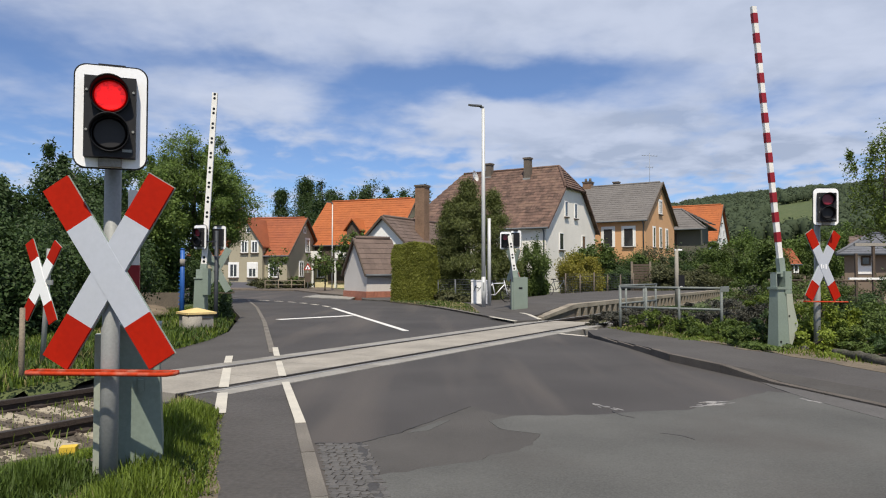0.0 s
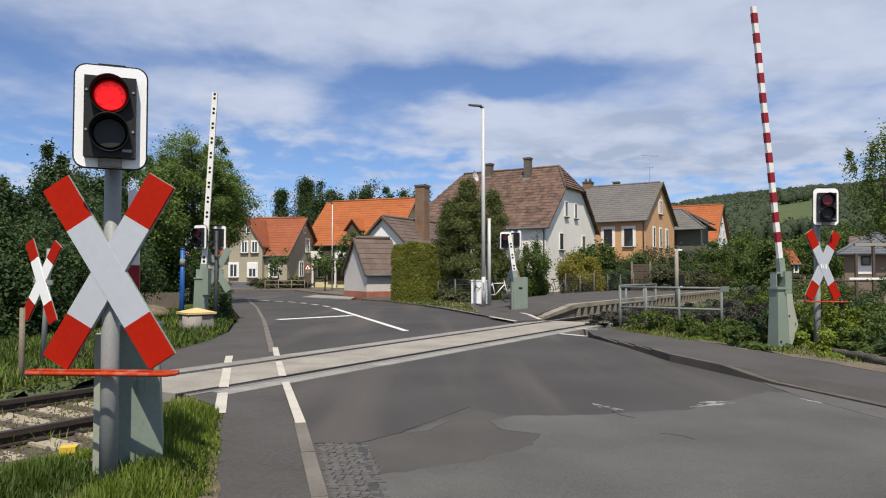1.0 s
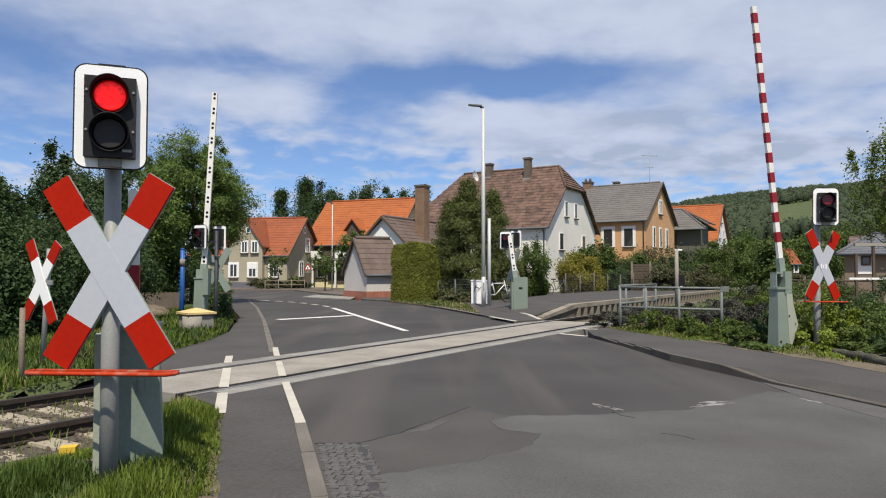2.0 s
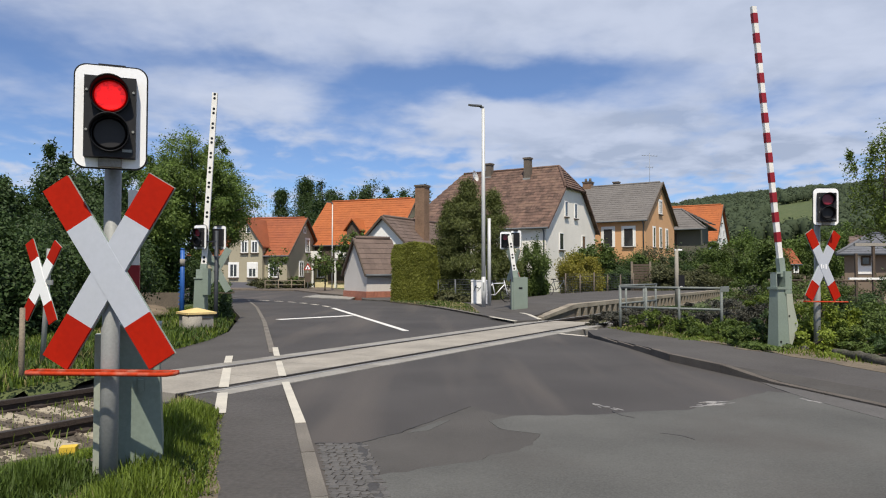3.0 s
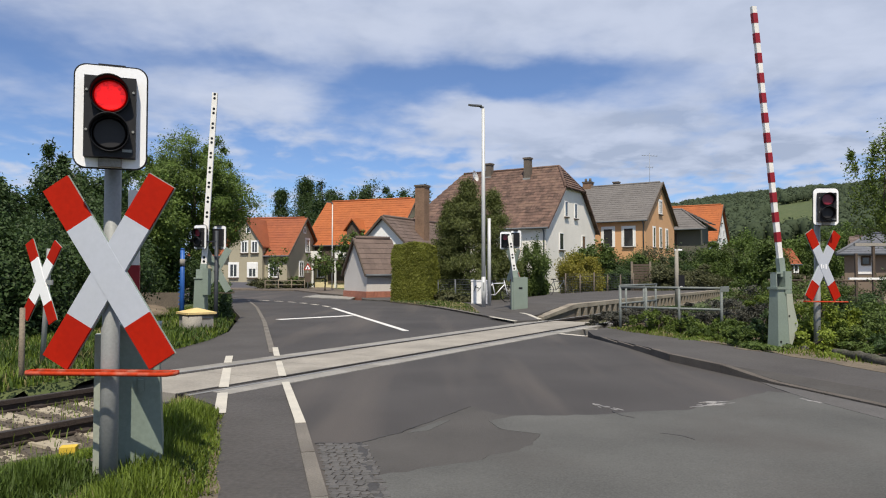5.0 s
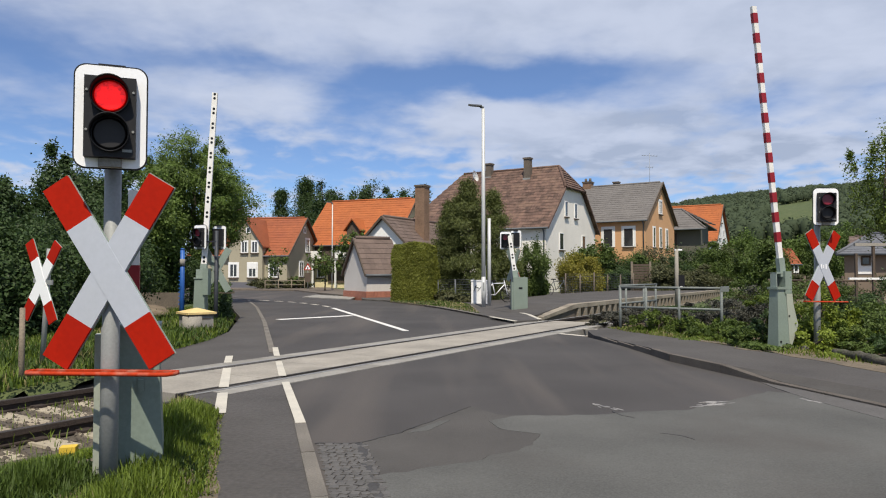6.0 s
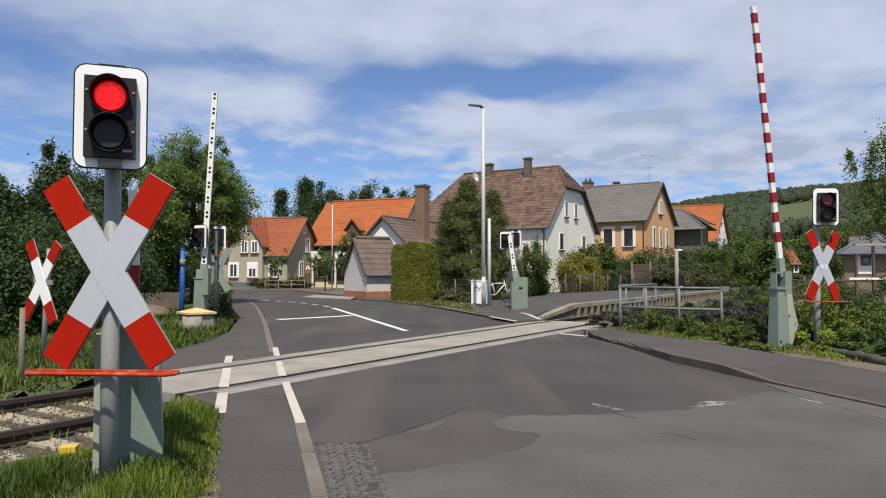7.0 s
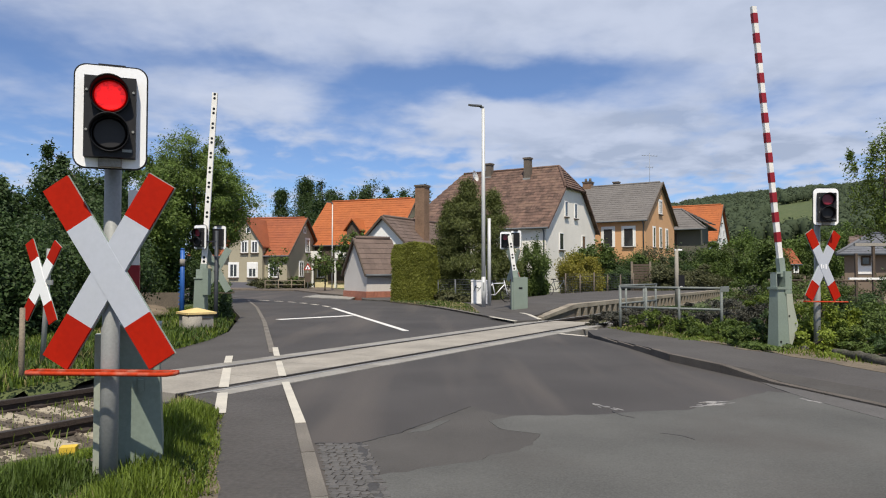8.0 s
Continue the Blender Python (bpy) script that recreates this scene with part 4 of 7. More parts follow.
def window(h, pl, face, c, z, w, ht, frame_w=0.09, bars=1, shutters=False, surround=0.0, sill="wood_dark", frame_mat="frame_white", pane="glass", awning=False, proud=0.0):
    """A window on the gable (face 'g', c along v), or on the long wall (face 'f', c along u), z its lower edge."""
    def blk(bm, c0, c1, d0, d1, z0, z1):
        d0, d1 = d0 + proud, d1 + proud
        if face == "g":
            return pl.block(bm, -d1, -d0, c0, c1, z0, z1)
        return pl.block(bm, c0, c1, -d1, -d0, z0, z1)
    bm = B()
    x0, x1 = c - w / 2, c + w / 2
    e = frame_w
    blk(bm, x0, x0 + e, 0.0, 0.06, z, z + ht)
    blk(bm, x1 - e, x1, 0.0, 0.06, z, z + ht)
    blk(bm, x0 + e, x1 - e, 0.0, 0.06, z, z + e)
    blk(bm, x0 + e, x1 - e, 0.0, 0.06, z + ht - e, z + ht)
    for k in range(bars):
        cc = x0 + w * (k + 1) / (bars + 1)
        blk(bm, cc - 0.03, cc + 0.03, 0.0, 0.055, z + e, z + ht - e)
    win = part("window", bm, frame_mat, h)
    part("pane", blk(B(), x0 + e * 0.5, x1 - e * 0.5, 0.005, 0.025, z + e * 0.5, z + ht - e * 0.5), pane, win)
    # The sill's dark default colour also paints in the shadow below the window.
    if sill:
        part("sill", blk(B(), x0 - 0.08, x1 + 0.08, 0.0, 0.14, z - 0.10, z - 0.01), sill, win)
    if surround:
        bm = B()
        blk(bm, x0 - surround, x0 - 0.003, 0.0, 0.03, z, z + ht + surround)
        blk(bm, x1 + 0.003, x1 + surround, 0.0, 0.03, z, z + ht + surround)
        blk(bm, x0 - 0.003, x1 + 0.003, 0.0, 0.03, z + ht + 0.003, z + ht + surround)
        part("surround", bm, "frame_white", win)
    if awning:
        part("blind", blk(B(), x0 - 0.02, x1 + 0.02, 0.03, 0.09, z + ht * 0.62, z + ht + 0.04), "frame_white", win)
    return win


def chimney(h, pl, a, b, z0, z1, w, mat_="brick_chimney", d=None):
    d = d or w
    bm = pl.block(B(), a - w / 2, a + w / 2, b - d / 2, b + d / 2, z0, z1 - 0.12)
    c = part("chimney", bm, mat_, h)
    part("chimney_cap", pl.block(B(), a - w / 2 - 0.06, a + w / 2 + 0.06, b - d / 2 - 0.06, b + d / 2 + 0.06, z1 - 0.12, z1), "concrete_dark", c)
    part("flashing", pl.block(B(), a - w / 2 - 0.05, a + w / 2 + 0.05, b - d / 2 - 0.05, b + d / 2 + 0.05, z0, z0 + 0.16), "galv", c)
    return c


# the large white house with a half-hipped brown roof
plE = Plan(7.14, 49.0, 31, 1)
hE = house("house", "large white rendered house with half-hipped brown tile roof", plE, 12.0, 10.4, 4.75, 9.5, "wall_white", "roof_brown", over=0.3, hip=1.05, far_hip=2.6, verge="roof_brown")
for c, z, w, t in ((3.9, 5.5, 0.62, 1.15), (5.9, 5.5, 0.62, 1.15), (2.9, 3.0, 0.85, 1.25), (7.6, 3.0, 0.85, 1.25), (2.9, 0.7, 0.9, 1.2)):
    window(hE, plE, "g", c, z, w, t, frame_w=0.05, bars=0)
chimney(hE, plE, 3.3, 4.4, 8.5, 10.25, 0.5, "concrete_dark")
chimney(hE, plE, 6.9, 4.9, 8.9, 10.15, 0.5, "concrete_dark")

# the orange rendered house
plF = Plan(17.19, 60.0, 33, 1)
hF = house("house", "orange rendered house with grey tiled gable roof", plF, 12.0, 9.2, 6.05, 9.55, "wall_orange", "roof_grey", over=0.3)
for c in (3.0, 5.0, 7.0):
    window(hF, plF, "g", c - 0.4, 3.6, 0.66, 1.75, surround=0.12, bars=0, frame_w=0.04)
window(hF, plF, "g", 4.6, 6.65, 0.95, 1.25, surround=0.10, sill="wood_dark")
for c in (1.43, 3.25):
    window(hF, plF, "f", c, 3.6, 0.85, 1.6, surround=0.2, bars=0, frame_w=0.04)
stack = chimney(hF, plF, 6.9, 4.7, 9.0, 10.1, 0.8)
for k in (6.68, 7.12):
    bm = B()
    tube(bm, [plF.p(k, 4.7, 10.1), plF.p(k, 4.7, 10.42)], [0.13, 0.11], 10)
    part("chimney_pot", bm, "concrete_dark", stack)
chimney(hF, plF, 4.2, 5.0, 9.2, 9.95, 0.5, "concrete_dark")

def downpipe(h, pl, a, b, top):
    bm = B()
    tube(bm, [pl.p(a, b - 0.28, top), pl.p(a, b - 0.06, top - 0.35), pl.p(a, b - 0.06, 0.0)], [0.05, 0.05, 0.05], 8)
    part("downpipe", bm, "steel_dark", h)


downpipe(hE, plE, 0.12, 0.0, 4.45)
downpipe(hF, plF, 0.12, 0.0, 5.8)

# its low extension and the house with the bright roof behind
plG = Plan(26.3, 72.0, 33, 1)
hG = house("house", "low olive rendered extension with hipped grey roof", plG, 7.0, 3.4, 6.5, 8.1, "wall_olive", "roof_grey", over=0.7, hip=2.3, cut=0.0)
window(hG, plG, "f", 2.6, 4.0, 0.5, 1.5, sill="", frame_mat="wood_dark")
plH = Plan(31.64, 82.0, 33, 1)
hH = house("house", "white gabled house with bright orange tile roof", plH, 12.0, 7.0, 5.35, 9.6, "wall_bright", "roof_orange", over=0.3)
window(hH, plH, "g", 2.4, 5.5, 0.7, 1.1, bars=0)
window(hH, plH, "g", 4.6, 5.5, 0.7, 1.1, bars=0)
window(hH, plH, "g", 3.5, 7.4, 0.6, 0.9, bars=0)
chimney(hH, plH, 7.4, 3.4, 9.0, 10.4, 0.8)

# the shed beside the road and the white gabled house behind it
plD = Plan(-3.89, 36.0, 30, -1)
hD = house("shed", "small grey rendered shed with brown tiled roof and brick base", plD, 2.0, 3.0, 1.35, 3.15, "wall_grey", "roof_umber", over=0.12, plinth=0.36, plinth_mat="brick_red")
tagged(hD, category="shed")
plC = Plan(-2.16, 45.0, 62, -1)
hC = house("house", "white gabled house with dark brown tiled roof", plC, 7.5, 3.9, 3.1, 5.0, "wall_bright", "roof_umber", over=0.25)
chimney(hC, plC, 3.0, 0.75, 3.0, 7.3, 0.72)

# the beige house across the bend, and the one with the wide orange roof
plA = Plan(-13.26, 60.0, 12, 1)
hA = house("house", "beige rendered house with red tiled roof and white windows", plA, 9.0, 7.4, 3.05, 6.3, "wall_beige", "roof_red", over=0.3, plinth=0.55)
for c, z in ((2.4, 1.0),):
    window(hA, plA, "g", c + 0.6, z, 0.9, 1.35, surround=0.08)
window(hA, plA, "g", 4.4, 3.2, 0.9, 1.25, surround=0.08)
window(hA, plA, "g", 3.7, 4.9, 0.5, 0.6, sill="", bars=0)
for c in (1.2, 2.95, 4.7):
    window(hA, plA, "f", c, 0.95, 0.78, 1.2, surround=0.11, awning=(c == 2.95), proud=0.42 if 2.05 < c < 5.15 else 0.0)
plB = Plan(-4.5, 63.0, 22, 1)
hB = house("house", "cream rendered house with wide bright orange tile roof", plB, 8.6, 8.0, 4.45, 8.4, "wall_cream", "roof_orange", over=0.6)


def cross_gable(h, pl, c, half, eave, apex, depth, wall, roof, out=0.05):
    """A small gable rising through the front eave."""
    part("gable_wall", pl.hull(B(), [(c - half, -out, 0), (c + half, -out, 0), (c - half, -out, eave), (c + half, -out, eave), (c, -out, apex), (c - half, depth, eave), (c + half, depth, eave), (c, depth, apex)]), wall, h)
    for s in (-1, 1):
        o = 0.22
        k = (apex - eave) / half
        pts = []
        for y in (-0.25 - out, depth):
            for t in (0.03, 0.15):
                pts += [(c, y, apex + t), (c + s * (half + o), y, eave - k * o + t)]
        part("gable_roof", pl.hull(B(), pts), roof, h)


part("plinth", plA.block(B(), 2.01, 5.19, -0.46, -0.045, -0.6, 0.55), "plinth", hA)
cross_gable(hA, plA, 3.6, 1.55, 3.75, 5.95, 3.6, "wall_beige", "roof_red", out=0.42)
for c in (2.75, 3.70):
    window(hA, plA, "f", c, 3.05, 0.58, 1.0, bars=1, surround=0.06, frame_w=0.07, proud=0.42)
window(hA, plA, "f", 3.35, 4.75, 0.42, 0.5, bars=0, sill="", frame_w=0.07, proud=0.42)


# balcony, posts and door front under the wide orange roof
def loggia():
    part("loggia", plB.block(B(), 0.4, 8.3, -0.06, 0.0, 2.75, 4.2), "wood_dark", hB, "dark boarded loggia")
    part("balcony", plB.block(B(), 0.2, 8.0, -1.1, 0.0, 2.5, 2.65), "concrete_grey", hB)
    for k in range(6):
        part("railing_panel", plB.block(B(), 0.3 + 1.28 * k, 1.45 + 1.28 * k, -1.1, -1.05, 2.68, 3.35), "wall_bright" if k % 2 else "wood_dark", hB)
    for k in (0.4, 2.8, 5.2, 7.6):
        part("post", plB.block(B(), k, k + 0.14, -1.05, -0.91, 0.0, 2.5), "frame_white", hB)
    part("shopfront", plB.block(B(), 2.0, 6.6, -0.07, 0.0, 0.4, 2.2), "wood_dark", hB, "dark glazed front")
    window(hB, plB, "f", 7.4, 0.9, 0.8, 1.2)


loggia()
# a small dormer and the dish on the white house
cross_gable(hB, plB, 4.0, 0.65, 5.4, 6.2, 2.8, "wood_dark", "roof_orange")


def dish():
    d = part("satellite_dish", B(), "frame_white", hE, "white satellite dish")
    bm = B()
    rings = []
    for i in range(5):
        r = 0.42 * i / 4
        rings.append([bm.verts.new((r * math.cos(a), 0.18 * (r / 0.42) ** 2 * -1, r * math.sin(a))) for a in (2 * math.pi * k / 18 for k in range(18))])
    for a, b in zip(rings, rings[1:]):
        for k in range(18):
            bm.faces.new((a[k], a[(k + 1) % 18], b[(k + 1) % 18], b[k]))
    bmesh.ops.solidify(bm, geom=bm.faces[:], thickness=0.02)
    bm.to_mesh(d.data)
    bm.free()
    p = Vector((2.26, 52.00, 8.44)) - hE.matrix_basis.translation
    d.matrix_local = Matrix.Translation(p) @ pose(0, 0, 0, -15, 0, 62)
    bm = B()
    tube(bm, [p + Vector((0, 0.1, -0.9)), p + Vector((0, 0.1, 0))], [0.03, 0.03], 6)
    part("mast", bm, "galv", hE)


dish()


def antenna():
    ob = thing("antenna", "thin metal television antenna on a roof mast", "antenna", pose(19.40, 66.00, 9.68))
    bm = B()
    tube(bm, [(0, 0, -0.6), (0, 0, 2.9)], [0.02, 0.012], 6)
    part("mast", bm, "galv", ob)
    for z, l in ((2.7, 0.7), (1.6, 0.35)):
        bm = B()
        tube(bm, [(-l, 0, z), (l, 0, z - 0.08)], [0.015, 0.015], 5)
        part("boom", bm, "galv", ob)
        for k in range(6):
            x = -l + 2 * l * k / 5
            bm = B()
            tube(bm, [(x, -0.25, z), (x, 0.25, z)], [0.01, 0.01], 4)
            part("element", bm, "galv", ob)


antenna()

# low houses beyond the railway garden
plI = Plan(23.87, 42.0, -33, -1)
hI = house("house", "low brown and white house with grey hipped roof beyond the gardens", plI, 9.0, 5.0, 2.6, 3.7, "wall_umber", "roof_slate", over=0.4, hip=1.3, cut=0.0)
for c in (1.1, 2.75, 4.4):
    part("wall_panel", plI.block(B(), c - 0.48, c + 0.30, -0.03, 0.0, 1.25, 2.45), "wall_bright", hI, "white rendered panel")
    window(hI, plI, "f", c, 1.75, 0.5, 0.55, frame_mat="wood_dark", bars=0, proud=0.032, sill="")
plJ = Plan(30.47, 62.0, 25, -1)
hJ = house("shed", "small garden hut with orange tiled roof", plJ, 1.15, 1.6, 2.3, 3.4, "wood_dark", "roof_red", over=0.15)
tagged(hJ, category="shed")
plK = Plan(34.77, 60.0, -34, -1)
hK = house("house", "distant house with brown tiled roof", plK, 12.0, 7.0, 3.0, 4.6, "wall_grey", "roof_umber", over=0.4)
window(hJ, plJ, "f", 0.7, 1.35, 0.65, 0.85, frame_w=0.13, bars=0, sill="")


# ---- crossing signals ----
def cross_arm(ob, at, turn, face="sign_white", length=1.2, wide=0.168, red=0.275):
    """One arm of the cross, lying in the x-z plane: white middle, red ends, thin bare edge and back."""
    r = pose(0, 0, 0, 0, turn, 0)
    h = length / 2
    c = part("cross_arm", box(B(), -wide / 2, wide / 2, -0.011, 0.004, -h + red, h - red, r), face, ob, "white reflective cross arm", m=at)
    for s in (-1, 1):
        lo, hi = sorted((s * h, s * (h - red)))
        part("arm_tip", box(B(), -wide / 2, wide / 2, -0.011, 0.004, lo, hi, r), "sign_red", c, "red reflective tip")
    part("arm_back", box(B(), -wide / 2 - 0.004, wide / 2 + 0.004, 0.004, 0.014, -h - 0.004, h + 0.004, r), "sign_back", c, "grey-green metal back")


def signal_head(parent, at, lit):
    """White-edged board with two round lights, facing -y; origin at the board's middle."""
    w, hgt = 0.366, 0.572
    bm = B()
    box(bm, -w / 2, w / 2, 0.0, 0.02, -hgt / 2, hgt / 2)
    bmesh.ops.bevel(bm, geom=[e for e in bm.edges if abs((e.verts[0].co - e.verts[1].co).y) > 0.01], offset=0.06, segments=6, affect="EDGES", profile=0.5)
    board = part("signal_board", bm, "board_white", parent, "white board with rounded corners and dark rim", m=at)
    bm = B()
    box(bm, -w / 2 - 0.008, w / 2 + 0.008, 0.004, 0.016, -hgt / 2 - 0.008, hgt / 2 + 0.008)
    bmesh.ops.bevel(bm, geom=[e for e in bm.edges if abs((e.verts[0].co - e.verts[1].co).y) > 0.005], offset=0.066, segments=6, affect="EDGES", profile=0.5)
    part("board_rim", bm, "signal_black", board)
    part("housing", box(B(), -0.131, 0.131, -0.07, 0.0, -0.235, 0.212), "signal_grey", board, bevel=0.012, seg=2)
    part("housing_back", box(B(), -0.13, 0.13, 0.02, 0.12, -0.22, 0.21), "signal_black", board, bevel=0.02, seg=2)
    for k, z in enumerate((0.104, -0.106)):
        bm = B()
        tube(bm, [(0, -0.079, z), (0, -0.068, z)], [0.078, 0.093], 28)
        lens = part("lens", bm, (("lens_red" if lit else "lens_red_off") if k == 0 else "lens_dark"), board)
        # hood: an open collar, longer above than below
        bm = B()
        seg, rings = 36, []
        for rad in (0.100, 0.095):
            rings.append([])
            for i in range(seg):
                a = 2 * math.pi * i / seg
                up = (math.sin(a) + 1) / 2
                d = -0.07 - 0.025 - 0.07 * up ** 0.9
                rings[-1].append((bm.verts.new((rad * math.cos(a), -0.065, z + rad * math.sin(a))), bm.verts.new((rad * 1.02 * math.cos(a), d, z + rad * 1.02 * math.sin(a)))))
        for i in range(seg):
            j = (i + 1) % seg
            (o0, o1), (p0, p1) = rings[0][i], rings[0][j]
            (q0, q1), (r0, r1) = rings[1][i], rings[1][j]
            for f in ((o0, p0, p1, o1), (q0, q1, r1, r0), (o1, p1, r1, q1), (o0, q0, r0, p0)):
                bm.faces.new(f).smooth = True
        part("hood", bm, "signal_black", lens)
    part("top_cap", box(B(), -0.07, 0.07, 0.02, 0.10, hgt / 2 - 0.01, hgt / 2 + 0.018), "signal_black", board, bevel=0.008)
    part("maker_plate", box(B(), 0.065, 0.115, -0.074, -0.069, -0.205, -0.19), "galv", board)
    part("post_bracket", box(B(), -0.06, 0.06, -0.03, 0.02, -hgt / 2 + 0.002, -0.238), "concrete_grey", board)
    for sx in (-1, 1):
        for z in (0.13, -0.09):
            bm = B()
            tube(bm, [(sx * 0.118, -0.076, z), (sx * 0.118, -0.069, z)], [0.007, 0.007], 8)
            part("screw", bm, "galv", board)
    return board


def crossing_signal(label, at, cross_turn=0.0, lit=False, height=2.05, head_turn=0.0, heads=1, cross_z=1.17, cross=True, bar=True, post_mat="galv", bar_mat="bar_red", head_x=0.0, tilts=(31, -31)):
    """Post with a light board above and a red-tipped cross below; it faces -y."""
    ob = thing("crossing_signal", label, "railway signal", at, "crossing signals")
    bm = B()
    tube(bm, [(0, 0, -0.1), (0, 0, 0.95), (0, 0, 0.96), (0, 0, height + 0.16)], [0.05, 0.05, 0.046, 0.046], 20)
    part("post", bm, post_mat, ob)
    signal_head(ob, pose(head_x, -0.17, height, 0, 0, head_turn), lit)
    if heads > 1:
        signal_head(ob, pose(0.16, 0.10, height, 0, 0, head_turn + 150), False)
    if cross:
        turn = pose(0.025, 0, cross_z, 0, 0, cross_turn)
        cross_arm(ob, turn @ pose(0, -0.081, 0), tilts[0])
        cross_arm(ob, turn @ pose(0, -0.084, 0), tilts[1])
        bm = box(B(), -0.07, 0.07, 0.016, 0.03, -0.03, 0.03)
        part("cross_bracket", bm, "galv", ob, m=turn @ pose(0, -0.075, 0))
        if bar:
            bow = part("guard_bar", tube(B(), [(-0.395, 0.02, 0), (-0.425, -0.01, 0), (-0.43, -0.05, 0), (-0.40, -0.10, 0), (0.40, -0.10, 0), (0.43, -0.05, 0), (0.425, -0.01, 0), (0.395, 0.02, 0)], [0.0115] * 8, 10), bar_mat, ob, "painted guard bow", m=turn @ pose(0, -0.10, -0.565))
            part("guard_plate", box(B(), -0.42, 0.42, -0.014, 0.024, -0.012, 0.010), bar_mat, bow, bevel=0.004)
    return ob


near_signal = crossing_signal("crossing signal post showing red above a red and white cross", pose(-1.923, 4.1, 0.0, 0, 0, 24), lit=True, height=2.140, cross_z=1.273, cross_turn=-28, head_x=-0.013, head_turn=-3, tilts=(30.6, -32.6))
side_signal = crossing_signal("unlit crossing signal post with red and white cross beside the pavement", pose(5.855, 11.1, 0.02, 0, 1.3, 17), head_turn=-26, height=2.283, cross_z=1.374, cross_turn=6)


# three small bright white bars at the middle of the cross
for x, w, h in ((-0.055, 0.022, 0.07), (-0.01, 0.018, 0.05), (0.045, 0.022, 0.08)):
    part("sticker", box(B(), x - w / 2, x + w / 2, -0.098, -0.094, -h / 2, h / 2), "board_white", side_signal, "small bright white mark", m=pose(0.025, 0, 1.374, 0, 0, 6) @ pose(0, -0.003, -0.02))


# ---- barriers ----
def barrier_pole(parent, base, tip, striped, width=0.10, thick=0.05, red=None, period=0.31):
    """A raised pole: red and white bands in front, or plain white with pairs of dark holes."""
    base, tip = Vector(base), Vector(tip)
    d = tip - base
    length = d.length
    z = d.normalized()
    x = Vector((1, 0, 0))
    x = (x - z * x.dot(z)).normalized()
    y = z.cross(x)
    m = Matrix(((x.x, y.x, z.x, base.x), (x.y, y.y, z.y, base.y), (x.z, y.z, z.z, base.z), (0, 0, 0, 1)))
    pole = part("pole", box(B(), -width / 2, width / 2, -thick / 2, thick / 2, 0, length), "pole_white", parent, "white barrier pole", bevel=0.008, m=m)
    part("sleeve", box(B(), -width / 2 - 0.012, width / 2 + 0.012, -thick / 2 - 0.012, thick / 2 + 0.012, -0.12, 0.17), "sign_back", pole)
    if striped:
        k = 0.42
        while k + period / 2 < length:
            part("red_band", box(B(), -width / 2 - 0.003, width / 2 + 0.003, -thick / 2 - 0.003, thick / 2 + 0.003, k, k + period / 2), "pole_red", pole)
            k += period
    else:
        k = 0.28
        while k < length:
            for e in (-0.05, 0.05):
                bm = B()
                tube(bm, [(0, -thick / 2 - 0.004, k + e), (0, -thick / 2 + 0.004, k + e)], [0.032, 0.032], 12)
                part("hole", bm, "signal_black", pole)
            k += 0.36
    return pole


def barrier(label, at, pole_base, pole_tip, striped, scale=1.0, pole_w=0.10):
    """Barrier drive: a tapering housing with a lid and a side arm that carries the pole."""
    ob = thing("barrier", label, "level crossing barrier", at, "barriers")
    bm = box(B(), -0.145, 0.145, -0.145, 0.145, 0.0, 0.99 * scale)
    for v in bm.verts:
        if v.co.z > 0.5 * scale:
            v.co.x *= 0.80
            v.co.y *= 0.80
    part("housing", bm, "cabinet_green", ob, "grey-green steel housing", bevel=0.012, seg=2)
    part("lid", box(B(), -0.135, 0.125, -0.135, 0.135, 0.99 * scale, 1.02 * scale), "cabinet_green", ob, bevel=0.01)
    part("plinth", box(B(), -0.17, 0.17, -0.17, 0.17, -0.15, 0.03), "concrete_grey", ob, bevel=0.01)
    part("pivot_arm", box(B(), 0.09, 0.22, -0.16, 0.06, 0.66 * scale, 1.21 * scale), "cabinet_green", ob, bevel=0.012, seg=2)
    part("pivot_cap", box(B(), -0.10, 0.09, -0.07, 0.07, 1.02 * scale, 1.19 * scale), "sign_back", ob, bevel=0.01)
    barrier_pole(ob, at.inverted() @ Vector(pole_base), at.inverted() @ Vector(pole_tip), striped, pole_w)
    return ob


